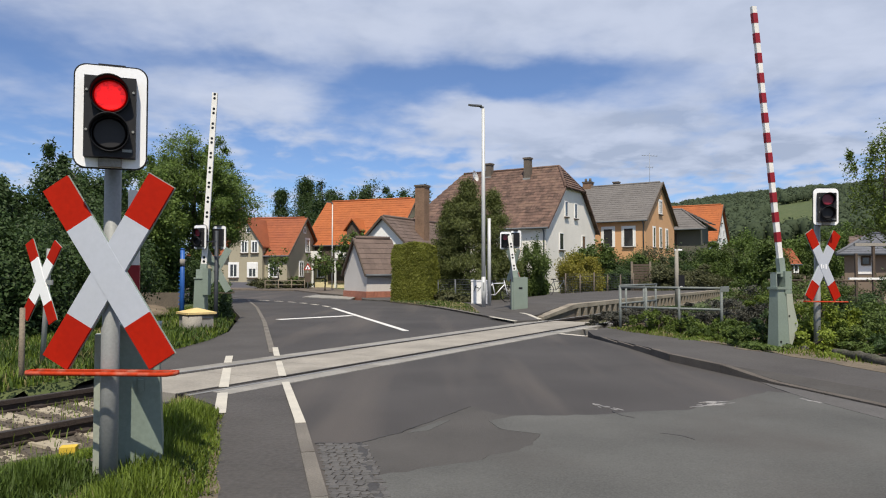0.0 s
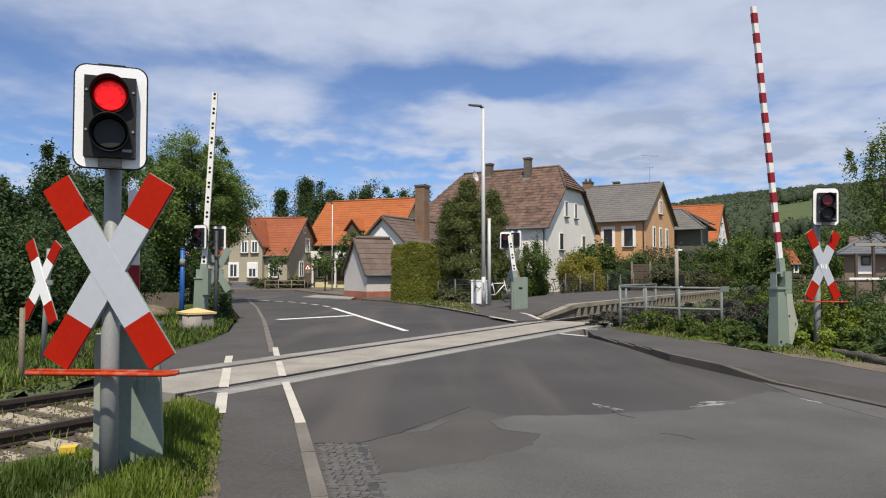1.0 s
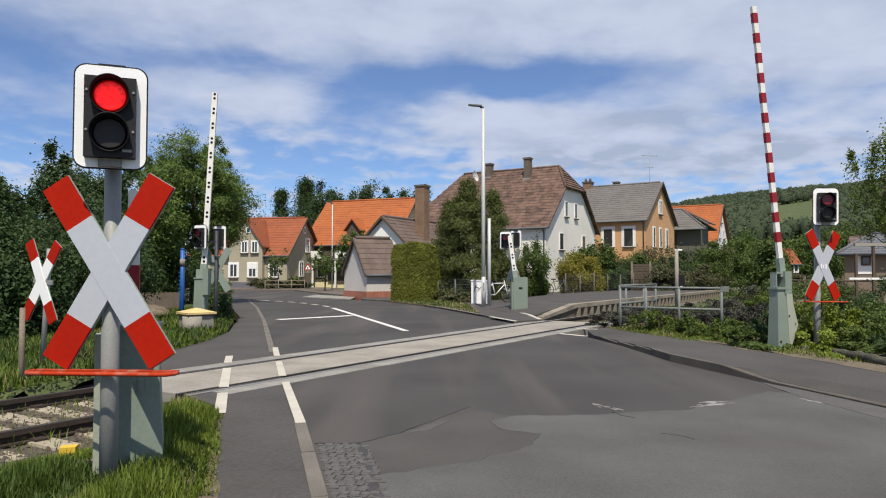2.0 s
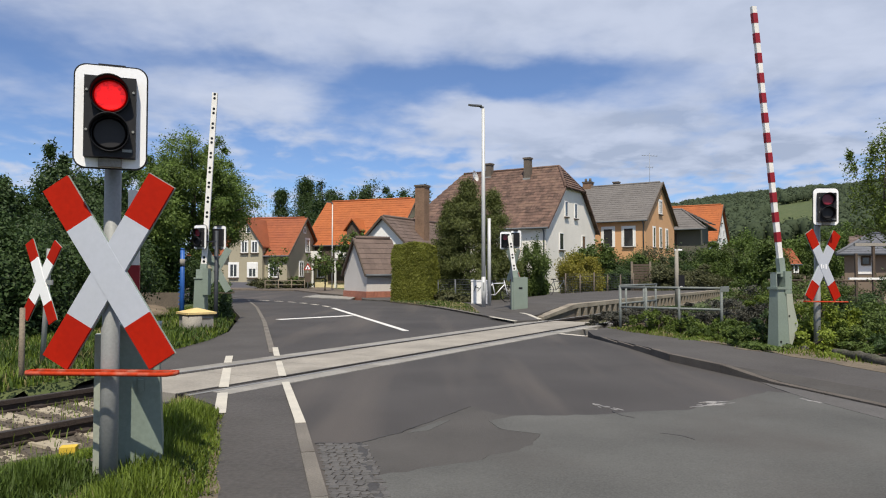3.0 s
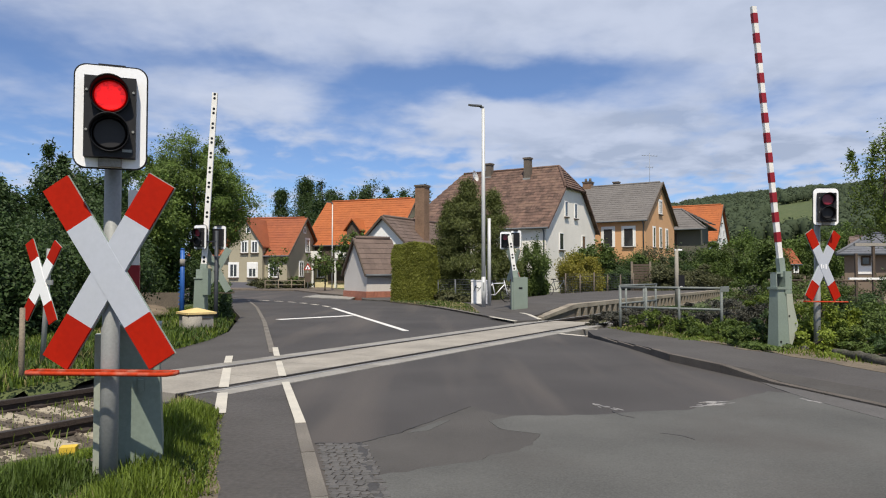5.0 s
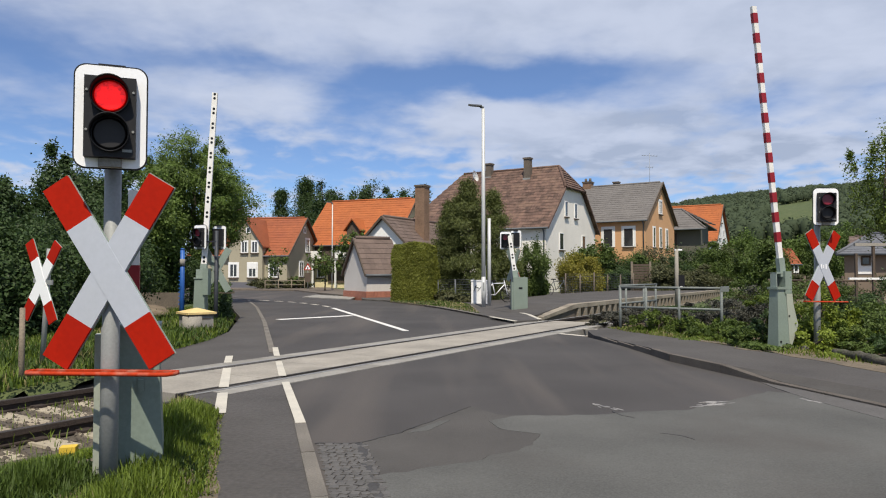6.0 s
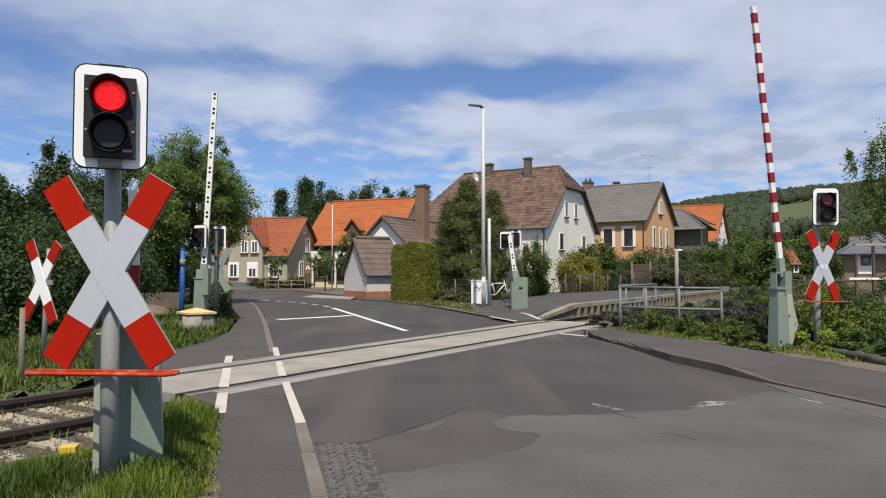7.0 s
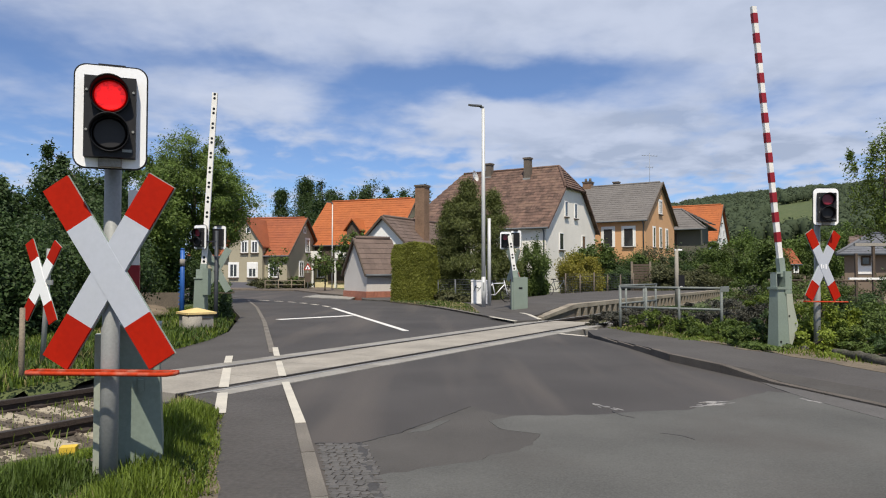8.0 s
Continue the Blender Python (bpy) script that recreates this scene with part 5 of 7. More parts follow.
def slim_barrier(label, at, pole_base, pole_tip):
    """Narrow tapering drive: open fork above the lid, a side box, and a pale counterweight plate below it."""
    ob = thing("barrier", label, "level crossing barrier", at, "barriers")
    bm = box(B(), -0.112, 0.112, -0.112, 0.112, 0.02, 0.97)
    for v in bm.verts:
        if v.co.z > 0.5:
            v.co.x *= 0.72
            v.co.y *= 0.72
    part("housing", bm, "cabinet_green", ob, "grey-green steel housing", bevel=0.01, seg=2)
    part("lid", box(B(), -0.105, 0.095, -0.105, 0.105, 0.97, 1.005), "cabinet_green", ob, bevel=0.008)
    part("plinth", box(B(), -0.135, 0.135, -0.135, 0.135, -0.15, 0.025), "concrete_grey", ob, bevel=0.01)
    for x, z in ((0.05, 0.13), (-0.06, 0.17)):
        bm = B()
        tube(bm, [(x, -0.118, z), (x, -0.105, z)], [0.016, 0.016], 10)
        part("lock", bm, "signal_black", ob)
    fork = part("fork", box(B(), -0.085, -0.07, -0.06, 0.06, 1.005, 1.23), "sign_back", ob)
    part("fork_top", box(B(), -0.085, 0.06, -0.06, 0.06, 1.212, 1.235), "sign_back", fork)
    part("fork_back", box(B(), -0.07, 0.06, 0.03, 0.05, 1.005, 1.212), "steel_dark", fork)
    part("pivot_box", box(B(), 0.055, 0.185, -0.10, 0.07, 0.90, 1.25), "cabinet_green", ob, bevel=0.012, seg=2)
    for z in (0.98, 1.17):
        bm = B()
        tube(bm, [(0.16, -0.108, z), (0.16, -0.098, z)], [0.009, 0.009], 8)
        part("bolt", bm, "galv", ob)
    bm = slab(B(), [(0.075, 0.90), (0.19, 0.91), (0.215, 0.72), (0.30, 0.42), (0.28, 0.36), (0.145, 0.05), (0.125, 0.05)], -0.025, 0.025, pose(0, -0.075, 0.0, 90, 0, 0))
    weight = part("counterweight", bm, "cabinet_pale", ob, "pale counterweight plate", bevel=0.005)
    bm = B()
    tube(bm, [(0.12, -0.108, 0.56), (0.12, -0.098, 0.56)], [0.014, 0.014], 10)
    part("hole", bm, "signal_black", weight)
    barrier_pole(ob, at.inverted() @ Vector(pole_base), at.inverted() @ Vector(pole_tip), True, 0.085)
    return ob


# long barrier beside the pavement
slim_barrier("raised red and white barrier with grey-green drive housing", pose(5.205, 11.0, 0.05, 0, 0, 20), (5.262, 11.000, 1.339), (4.804, 10.800, 5.397))
# long barrier beyond the track, its plain back with paired holes
barrier("raised white barrier with paired dark holes and grey-green housing", pose(-5.82, 17.0, 0.0), (-5.76, 17.00, 1.33), (-5.53, 17.00, 5.65), False, pole_w=0.13, scale=1.15)


# short pavement barrier beyond the track
def post_barrier():
    at = pose(2.50, 23.0, 0.05)
    ob = thing("barrier", "short raised white barrier on a grey-green box", "level crossing barrier", at, "barriers")
    part("housing", box(B(), -0.23, 0.23, -0.2, 0.2, 0.0, 1.15 - 0.05), "cabinet_green", ob, "grey-green steel box", bevel=0.015, seg=2)
    part("grip", box(B(), -0.06, 0.06, -0.21, -0.19, 0.72, 0.78), "signal_black", ob)
    part("side_panel", box(B(), -0.29, -0.235, -0.18, 0.18, 0.0, 0.95), "cabinet_green", ob, bevel=0.01)
    barrier_pole(ob, Vector((2.35, 23.00, 1.20)) - Vector(at.translation), Vector((2.17, 23.00, 2.51)) - Vector(at.translation), False, 0.13)


post_barrier()


# drive cabinet of the pavement barrier right behind the near signal
def near_barrier():
    at = pose(-1.952, 4.45, 0.0, 0, 0, 20)
    ob = thing("barrier", "short raised barrier with grey-green drive cabinet in the grass", "level crossing barrier", at, "barriers")
    top = 0.92
    bm = box(B(), -0.12, 0.20, -0.16, 0.16, 0.0, top)
    for v in bm.verts:
        if v.co.z > 0.5:
            v.co.x = v.co.x * 0.80 - 0.005
    part("housing", bm, "cabinet_green", ob, "grey-green steel cabinet", bevel=0.012, seg=2)
    part("lid", box(B(), -0.12, 0.17, -0.18, 0.18, top, top + 0.03), "cabinet_green", ob, bevel=0.01)
    part("side_cover", box(B(), -0.19, -0.125, -0.20, -0.08, 0.0, 0.90), "cabinet_pale", ob, bevel=0.012, seg=2)
    part("hinge", box(B(), 0.05, 0.08, -0.185, -0.16, 0.55, 0.62), "cabinet_green", ob)
    pole = part("pole", box(B(), -0.035, 0.035, -0.03, 0.03, 0.9, 1.79), "pole_white", ob, "short red and white barrier pole", m=pose(0.0, 0.03, 0))
    for z in (1.14, 1.49):
        part("red_band", box(B(), -0.038, 0.038, -0.033, 0.033, z, z + 0.175), "pole_red", pole)


near_barrier()

# signals seen from behind and from the side
crossing_signal("crossing signal seen from behind with dark cross back", pose(-5.52, 17.2, 0.0, 0, 0, 172), height=2.15, cross_z=1.36, head_turn=-8, post_mat="steel_black", bar_mat="wood_dark")
signal_head_post = thing("crossing_signal", "second signal board on a short bracket facing the pavement", "railway signal", pose(-5.82, 16.9, 2.14, 0, 0, -22), "crossing signals")
signal_head(signal_head_post, pose(0, 0, 0), False)
part("bracket_arm", box(B(), 0.0, 0.36, 0.12, 0.15, -0.12, -0.09), "steel_black", signal_head_post)
crossing_signal("crossing signal beyond the track turned towards the side path", pose(2.29, 23.4, 0.05, 0, 0, 122), height=2.36, cross_z=1.50, head_turn=38, bar=False)
signal_head_post = thing("crossing_signal", "second signal board on a short bracket facing the road", "railway signal", pose(2.05, 23.1, 2.35, 0, 0, -16), "crossing signals")
signal_head(signal_head_post, pose(0, 0, 0), False)
part("bracket_arm", box(B(), 0.0, 0.25, 0.03, 0.07, -0.03, 0.03), "galv", signal_head_post)


# the cross beside the path on the far side of the track
def side_cross():
    ob = thing("cross_sign", "narrow-seen red and white cross on a galvanised post", "railway sign", pose(-5.365, 9.5, 0.0, 0, 4, -28))
    bm = B()
    tube(bm, [(0.0, 0, -0.1), (0.0, 0, 1.6)], [0.033, 0.033], 12)
    part("post", bm, "galv", ob)
    at = pose(0, -0.05, 1.161)
    # Brighter white than the other crosses paints in the strong sunlight on this one.
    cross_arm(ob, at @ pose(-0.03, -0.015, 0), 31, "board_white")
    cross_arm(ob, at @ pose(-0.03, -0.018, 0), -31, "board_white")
    part("bracket", box(B(), -0.2, 0.2, -0.02, 0.0, -0.03, 0.03), "galv", ob, m=at)


side_cross()


# ---- street furniture ----
def post_thing(name, label, category, x, y, z0, z1, r, material, extra=None):
    ob = thing(name, label, category, pose(x, y, z0))
    bm = B()
    tube(bm, [(0, 0, -0.1), (0, 0, (z1 - z0) * 0.5), (0, 0, z1 - z0)], [r, r * 0.95, r * 0.85], 12)
    part("shaft", bm, material, ob)
    if extra:
        extra(ob, z1 - z0)
    return ob


def lamp_top(ob, h):
    bm = B()
    tube(bm, [(0, 0, h - 0.03), (0, 0, h + 0.05), (-0.12, 0, h + 0.07)], [0.05, 0.05, 0.04], 10)
    part("elbow", bm, "steel_dark", ob)
    bm = box(B(), -0.56, -0.05, -0.11, 0.11, -0.025, 0.03)
    for v in bm.verts:
        if v.co.x < -0.3:
            v.co.z *= 0.5
            v.co.y *= 0.8
    head = part("lamp_head", bm, "steel_dark", ob, "slim dark lamp head", bevel=0.008, m=pose(0, 0, h + 0.09, 0, 6, 0))
    part("lens", box(B(), -0.50, -0.2, -0.07, 0.07, -0.032, -0.02), "galv", head)


def lamp_base(ob, h):
    lamp_top(ob, h)
    bm = B()
    tube(bm, [(0, 0, 0), (0, 0, 1.1)], [0.077, 0.075], 12)
    part("base_sleeve", bm, "galv_new", ob)
    part("hatch", box(B(), -0.03, 0.03, -0.09, -0.07, 0.6, 0.9), "galv", ob)


post_thing("street_lamp", "slim galvanised street lamp with dark flat head", "street lamp", 1.49, 26.0, 0.05, 7.38, 0.072, "galv_new", lamp_base)
post_thing("street_lamp", "slim pale street lamp near the bend", "street lamp", -8.16, 52.0, 0.0, 6.43, 0.045, "galv_new", lamp_top)
post_thing("metal_post", "plain galvanised post beside the street lamp", "post", 1.77, 27.0, 0.05, 3.38, 0.07, "galv_new")
post_thing("metal_post", "plain galvanised post beside the street lamp", "post", 1.63, 27.5, 0.05, 1.59, 0.04, "galv")
post_thing("wooden_post", "weathered round wooden post in the grass", "post", -4.752, 8.0, -0.1, 0.877, 0.033, "wood_grey")


def blue_label(ob, h):
    bm = B()
    tube(bm, [(0, 0, h - 0.42), (0, 0, h - 0.24)], [0.066, 0.066], 12)
    part("label_band", bm, "concrete_grey", ob, "pale grey band")
    bm = B()
    tube(bm, [(0, 0, h), (0, 0, h + 0.03)], [0.062, 0.04], 12)
    part("cap", bm, "blue", ob)
    for k in range(9):
        part("bolt", box(B(), -0.085, -0.05, -0.02, 0.02, h - 0.6 - 0.1 * k, h - 0.57 - 0.1 * k), "blue", ob)


post_thing("marker_post", "blue painted round marker post with pale band", "post", -6.64, 18.0, -0.05, 1.88, 0.062, "blue", blue_label)


def lid_box():
    ob = thing("cable_pit", "square concrete cable box with faded yellow pitched lid", "utility box", pose(-5.19, 14.9, -0.02, 0, 0, 42))
    part("body", box(B(), -0.26, 0.26, -0.26, 0.26, 0, 0.44), "concrete_grey", ob, bevel=0.015, seg=2)
    bm = box(B(), -0.31, 0.31, -0.31, 0.31, 0.44, 0.475)
    part("lid_rim", bm, "yellow_lid", ob)
    bm = B()
    v = [bm.verts.new(p) for p in ((-0.31, -0.31, 0.478), (0.31, -0.31, 0.478), (0.31, 0.31, 0.478), (-0.31, 0.31, 0.478), (0, 0, 0.57))]
    bm.faces.new(v[:4])
    for i in range(4):
        bm.faces.new((v[i], v[(i + 1) % 4], v[4]))
    part("lid", bm, "yellow_lid", ob, "faded yellow pitched lid")
    part("vent", box(B(), -0.2, 0.2, -0.265, -0.255, 0.33, 0.36), "concrete_dark", ob)
    bm = B()
    tube(bm, [(-0.14, -0.14, 0.0), (-0.14, -0.14, 0.40)], [0.20, 0.20], 24)
    part("pit_ring", bm, "concrete", ob, "pale round concrete ring")
    # Dark band round the body paints in the shadow under the lid.
    part("shadow_joint", box(B(), -0.275, 0.275, -0.275, 0.275, 0.405, 0.44), "concrete_dark", ob)


lid_box()


def yellow_marker():
    bm = box(B(), -0.055, 0.055, -0.05, 0.05, 0, 0.15)
    solid("track_marker", bm, "yellow", "small yellow painted block in the grass by the track", "marker block", "", 0.012, pose(-2.783, 5.3, -0.17, 0, 0, 15))


yellow_marker()


# ---- tubular railings at the path across the track ----
def railing(label, a, b, posts, top, mid, r=0.026, base=0.05):
    ob = thing("railing", label, "railing", pose(a[0], a[1], base), "railings")
    d = Vector((b[0] - a[0], b[1] - a[1], 0))
    for z in (top, mid):
        bm = B()
        tube(bm, [(0, 0, z), d + Vector((0, 0, z))], [r, r], 10)
        part("rail", bm, "galv_old", ob)
    for s in posts:
        bm = B()
        tube(bm, [d * s + Vector((0, 0, -0.15)), d * s + Vector((0, 0, top))], [r * 1.1, r * 1.1], 10)
        part("post", bm, "galv_old", ob)
    return ob


rl = railing("galvanised tube railing between weeds and pavement", (3.86, 15.4), (5.59, 14.2), (0.0, 0.27, 0.6, 1.0), 0.97 - 0.05, 0.54 - 0.05)
part("end_plate", box(B(), -0.08, 0.08, -0.03, 0.03, -0.06, 0.05), "galv_old", rl, m=pose(5.62 - 3.86 + 0.03, -1.2, 0.96 - 0.05))
railing("second galvanised tube railing beside the platform ramp", (4.35, 17.4), (5.92, 19.6), (0.0, 0.15, 0.62, 0.97), 0.97 - 0.05, 0.53 - 0.05)


def platform_lamp(ob, h):
    part("control_box", box(B(), 0.05, 0.28, -0.06, 0.06, h - 1.45, h - 1.0), "signal_black", ob)
    part("bracket", box(B(), -0.08, 0.20, -0.05, 0.05, h - 0.06, h), "board_white", ob)
    part("notice", box(B(), 0.1, 0.2, -0.07, -0.061, h - 1.52, h - 1.42), "board_white", ob)


post_thing("platform_post", "pale concrete post with small dark box on the platform", "post", 8.93, 27.0, 0.0, 2.21, 0.08, "concrete", platform_lamp)


# ---- plants ----
def leaves_mesh(name, pts, out, size, material, rng, flat=0.0, aspect=0.55, droop=0.0):
    """Many small leaves: each a pointed four-sided blade with a turn of its own."""
    n = len(pts)
    nor = out + rng.normal(0, 0.75, (n, 3)) + np.array((0, 0, 0.35))
    nor /= np.linalg.norm(nor, axis=1, keepdims=True) + 1e-9
    a = rng.normal(0, 1, (n, 3)) + np.array((0, 0, droop))
    a -= nor * np.sum(a * nor, axis=1, keepdims=True)
    a /= np.linalg.norm(a, axis=1, keepdims=True) + 1e-9
    b = np.cross(nor, a)
    s = size * rng.uniform(0.55, 1.35, (n, 1))
    v = np.empty((n, 4, 3))
    v[:, 0] = pts - a * s
    v[:, 1] = pts + b * s * aspect - a * s * 0.15
    v[:, 2] = pts + a * s
    v[:, 3] = pts - b * s * aspect - a * s * 0.15
    return raw_quads(name, v.reshape(-1, 3), n, material)


def raw_quads(name, verts, n, material):
    me = bpy.data.meshes.new(name)
    me.vertices.add(n * 4)
    me.vertices.foreach_set("co", verts.astype(np.float32).ravel())
    me.loops.add(n * 4)
    me.loops.foreach_set("vertex_index", np.arange(n * 4, dtype=np.int32))
    me.polygons.add(n)
    me.polygons.foreach_set("loop_start", np.arange(0, n * 4, 4, dtype=np.int32))
    me.update(calc_edges=True)
    me.materials.append(M[material])
    return me


def clumps(rng, n, centre, radii, count, spread, shell=0.55, lumpy=0.25):
    """Points in leafy clumps through an uneven rounded volume, and the way out at each."""
    d = rng.normal(0, 1, (count, 3))
    d /= np.linalg.norm(d, axis=1, keepdims=True)
    r = (shell + (1 - shell) * rng.uniform(0, 1, (count, 1)) ** 0.7) * (1 + lumpy * rng.normal(0, 1, (count, 1)))
    r = np.clip(r, 0.1, 1.22)
    c = d * r
    k = rng.integers(0, count, n)
    p = c[k] + rng.normal(0, 1, (n, 3)) * spread * rng.uniform(0.4, 1.2, (count, 1))[k]
    out = p / (np.linalg.norm(p, axis=1, keepdims=True) + 1e-9)
    return p * np.array(radii) + np.array(centre), out * 0.8, c * np.array(radii) + np.array(centre)


def tree(label, x, y, height, radii, centre_z, leaf, n, size, seed, count=70, spread=0.13, trunk=0.14, lumpy=0.2, droop=0.0, name="tree", category="tree", base=-0.2, shell=0.55):
    rng = np.random.default_rng(seed)
    ob = thing(name, label, category, pose(x, y, 0))
    pts, out, cl = clumps(rng, n, (0, 0, centre_z), radii, count, spread, shell, lumpy)
    keep = pts[:, 2] > 0.15
    tagged(part("crown", leaves_mesh("crown", pts[keep], out[keep], size, leaf, rng, droop=droop), None, ob), kind="stuff")
    bm = B()
    top = min(centre_z + radii[2] * 0.5, height)
    tube(bm, [(0, 0, base), (0.05, 0.02, top * 0.35), (-0.04, 0.05, top * 0.7), (0.02, 0, top)], [trunk * 1.25, trunk, trunk * 0.7, trunk * 0.2], 8)
    part("trunk", bm, "bark", ob)
    order = sorted(range(len(cl)), key=lambda i: -np.linalg.norm(cl[i] - np.array((0, 0, centre_z))))
    for i in order[:14]:
        e = Vector(cl[i])
        z0 = max(top * 0.3, min(top * 0.95, e.z - 0.45 * math.hypot(e.x, e.y)))
        s = Vector((0, 0, z0))
        mid = s.lerp(e, 0.55) + Vector((0, 0, 0.06 * (e - s).length))
        bm = B()
        tube(bm, [s, mid, e], [trunk * 0.4, trunk * 0.22, trunk * 0.05], 6)
        part("limb", bm, "bark", ob)
    return ob


def bush(label, x, y, z, radii, leaf, n, size, seed, count=40, spread=0.16, lumpy=0.15, name="bush", category="shrub", droop=0.0, shell=0.4):
    rng = np.random.default_rng(seed)
    ob = thing(name, label, category, pose(x, y, z))
    pts, out, cl = clumps(rng, n, (0, 0, radii[2] * 0.8), radii, count, spread, shell, lumpy)
    pts[:, 2] = np.abs(pts[:, 2])
    tagged(part("foliage", leaves_mesh("foliage", pts, out, size, leaf, rng, droop=droop), None, ob), kind="stuff")
    for i in range(5):
        e = Vector(cl[i])
        e.z = abs(e.z)
        bm = B()
        tube(bm, [(e.x * 0.15, e.y * 0.15, -0.15), Vector((e.x * 0.5, e.y * 0.5, e.z * 0.5)), e], [0.03, 0.02, 0.006], 5)
        part("stem", bm, "bark", ob)
    return ob


def conifer(label, x, y, height, r, leaf, n, size, seed, name="conifer", blunt=0.5, base=0.0):
    """A dense conifer: foliage in drooping sprays on whorls round a straight trunk."""
    rng = np.random.default_rng(seed)
    ob = thing(name, label, "tree", pose(x, y, base))
    count = 110
    h = rng.uniform(0.02, 1.0, count)
    ang = rng.uniform(0, 6.283, count)
    rad = r * np.clip((1 - h ** (1 / blunt)), 0.03, 1) * rng.uniform(0.65, 1.12, count)
    c = np.stack((np.cos(ang) * rad, np.sin(ang) * rad, h * height), 1)
    k = rng.integers(0, count, n)
    along_ = rng.uniform(0.25, 1.0, (n, 1))
    p = c[k] * np.concatenate((along_, along_, np.ones((n, 1))), 1) + rng.normal(0, 1, (n, 3)) * np.array((0.10, 0.10, 0.085)) * r
    p[:, 2] = np.abs(p[:, 2] + 0.12 * r * (1 - along_[:, 0]))
    out = np.stack((np.cos(ang)[k], np.sin(ang)[k], np.full(n, 0.2)), 1)
    tagged(part("foliage", leaves_mesh("foliage", p, out * 0.8, size, leaf, rng, aspect=0.32, droop=0.8), None, ob), kind="stuff")
    bm = B()
    tube(bm, [(0, 0, -0.3), (0, 0, height * 0.9)], [r * 0.09, 0.02], 8)
    part("trunk", bm, "bark", ob)
    return ob


def hedge(label, a, b, width, height, leaf, n, size, seed, rough=0.08):
    """A clipped hedge along a line: dense leaves over a box with softened edges."""
    rng = np.random.default_rng(seed)
    a, b = Vector((*a, 0)), Vector((*b, 0))
    d = b - a
    L = d.length
    d.normalize()
    s = Vector((d.y, -d.x, 0))
    ob = thing("hedge", label, "hedge", pose(a.x, a.y, 0))
    u, v, w = rng.uniform(0, L, n), rng.uniform(-0.5, 0.5, n) * width, rng.uniform(0, 1, n) * height
    f = rng.integers(0, 4, n)
    v = np.where(f == 0, -width / 2, np.where(f == 1, width / 2, v))
    w = np.where(f == 2, height, w)
    u = np.where(f == 3, np.where(rng.uniform(0, 1, n) < 0.5, 0.0, L), u)
    wob = np.array([noise.noise((float(q[0]) * 1.3, float(q[1]) * 1.3, float(q[2]) * 1.3 + seed)) for q in zip(u, v, w)]) * rough * 2
    shrink = 1 - 0.10 * (w / height) ** 6
    v = v * shrink * (1 + wob)
    w = w * (1 + wob * 0.6)
    u = L / 2 + (u - L / 2) * shrink * (1 + wob * 0.5)
    jit = rng.normal(0, rough * 0.6, (n, 3))
    p = np.outer(u, np.array(d)) + np.outer(v, np.array(s)) + np.outer(w, (0, 0, 1)) + jit
    p[:, 2] = np.abs(p[:, 2])
    out = np.where((f == 2)[:, None], np.array((0, 0, 1.0)), np.where((f == 0)[:, None], -np.array(s), np.where((f == 1)[:, None], np.array(s), np.sign(u - L / 2)[:, None] * np.array(d))))
    tagged(part("foliage", leaves_mesh("foliage", p, out, size, leaf, rng), None, ob), kind="stuff")
    m = Matrix(((d.x, s.x, 0, 0), (d.y, s.y, 0, 0), (0, 0, 1, 0), (0, 0, 0, 1)))
    # Solid dark block, its colour standing in for the shade deep between the leaves.
    part("branches", box(B(), 0.1, L - 0.1, -width * 0.38, width * 0.38, 0, height * 0.9, m), "leaf_dark", ob, "dark block for the shade inside the foliage")
    return ob


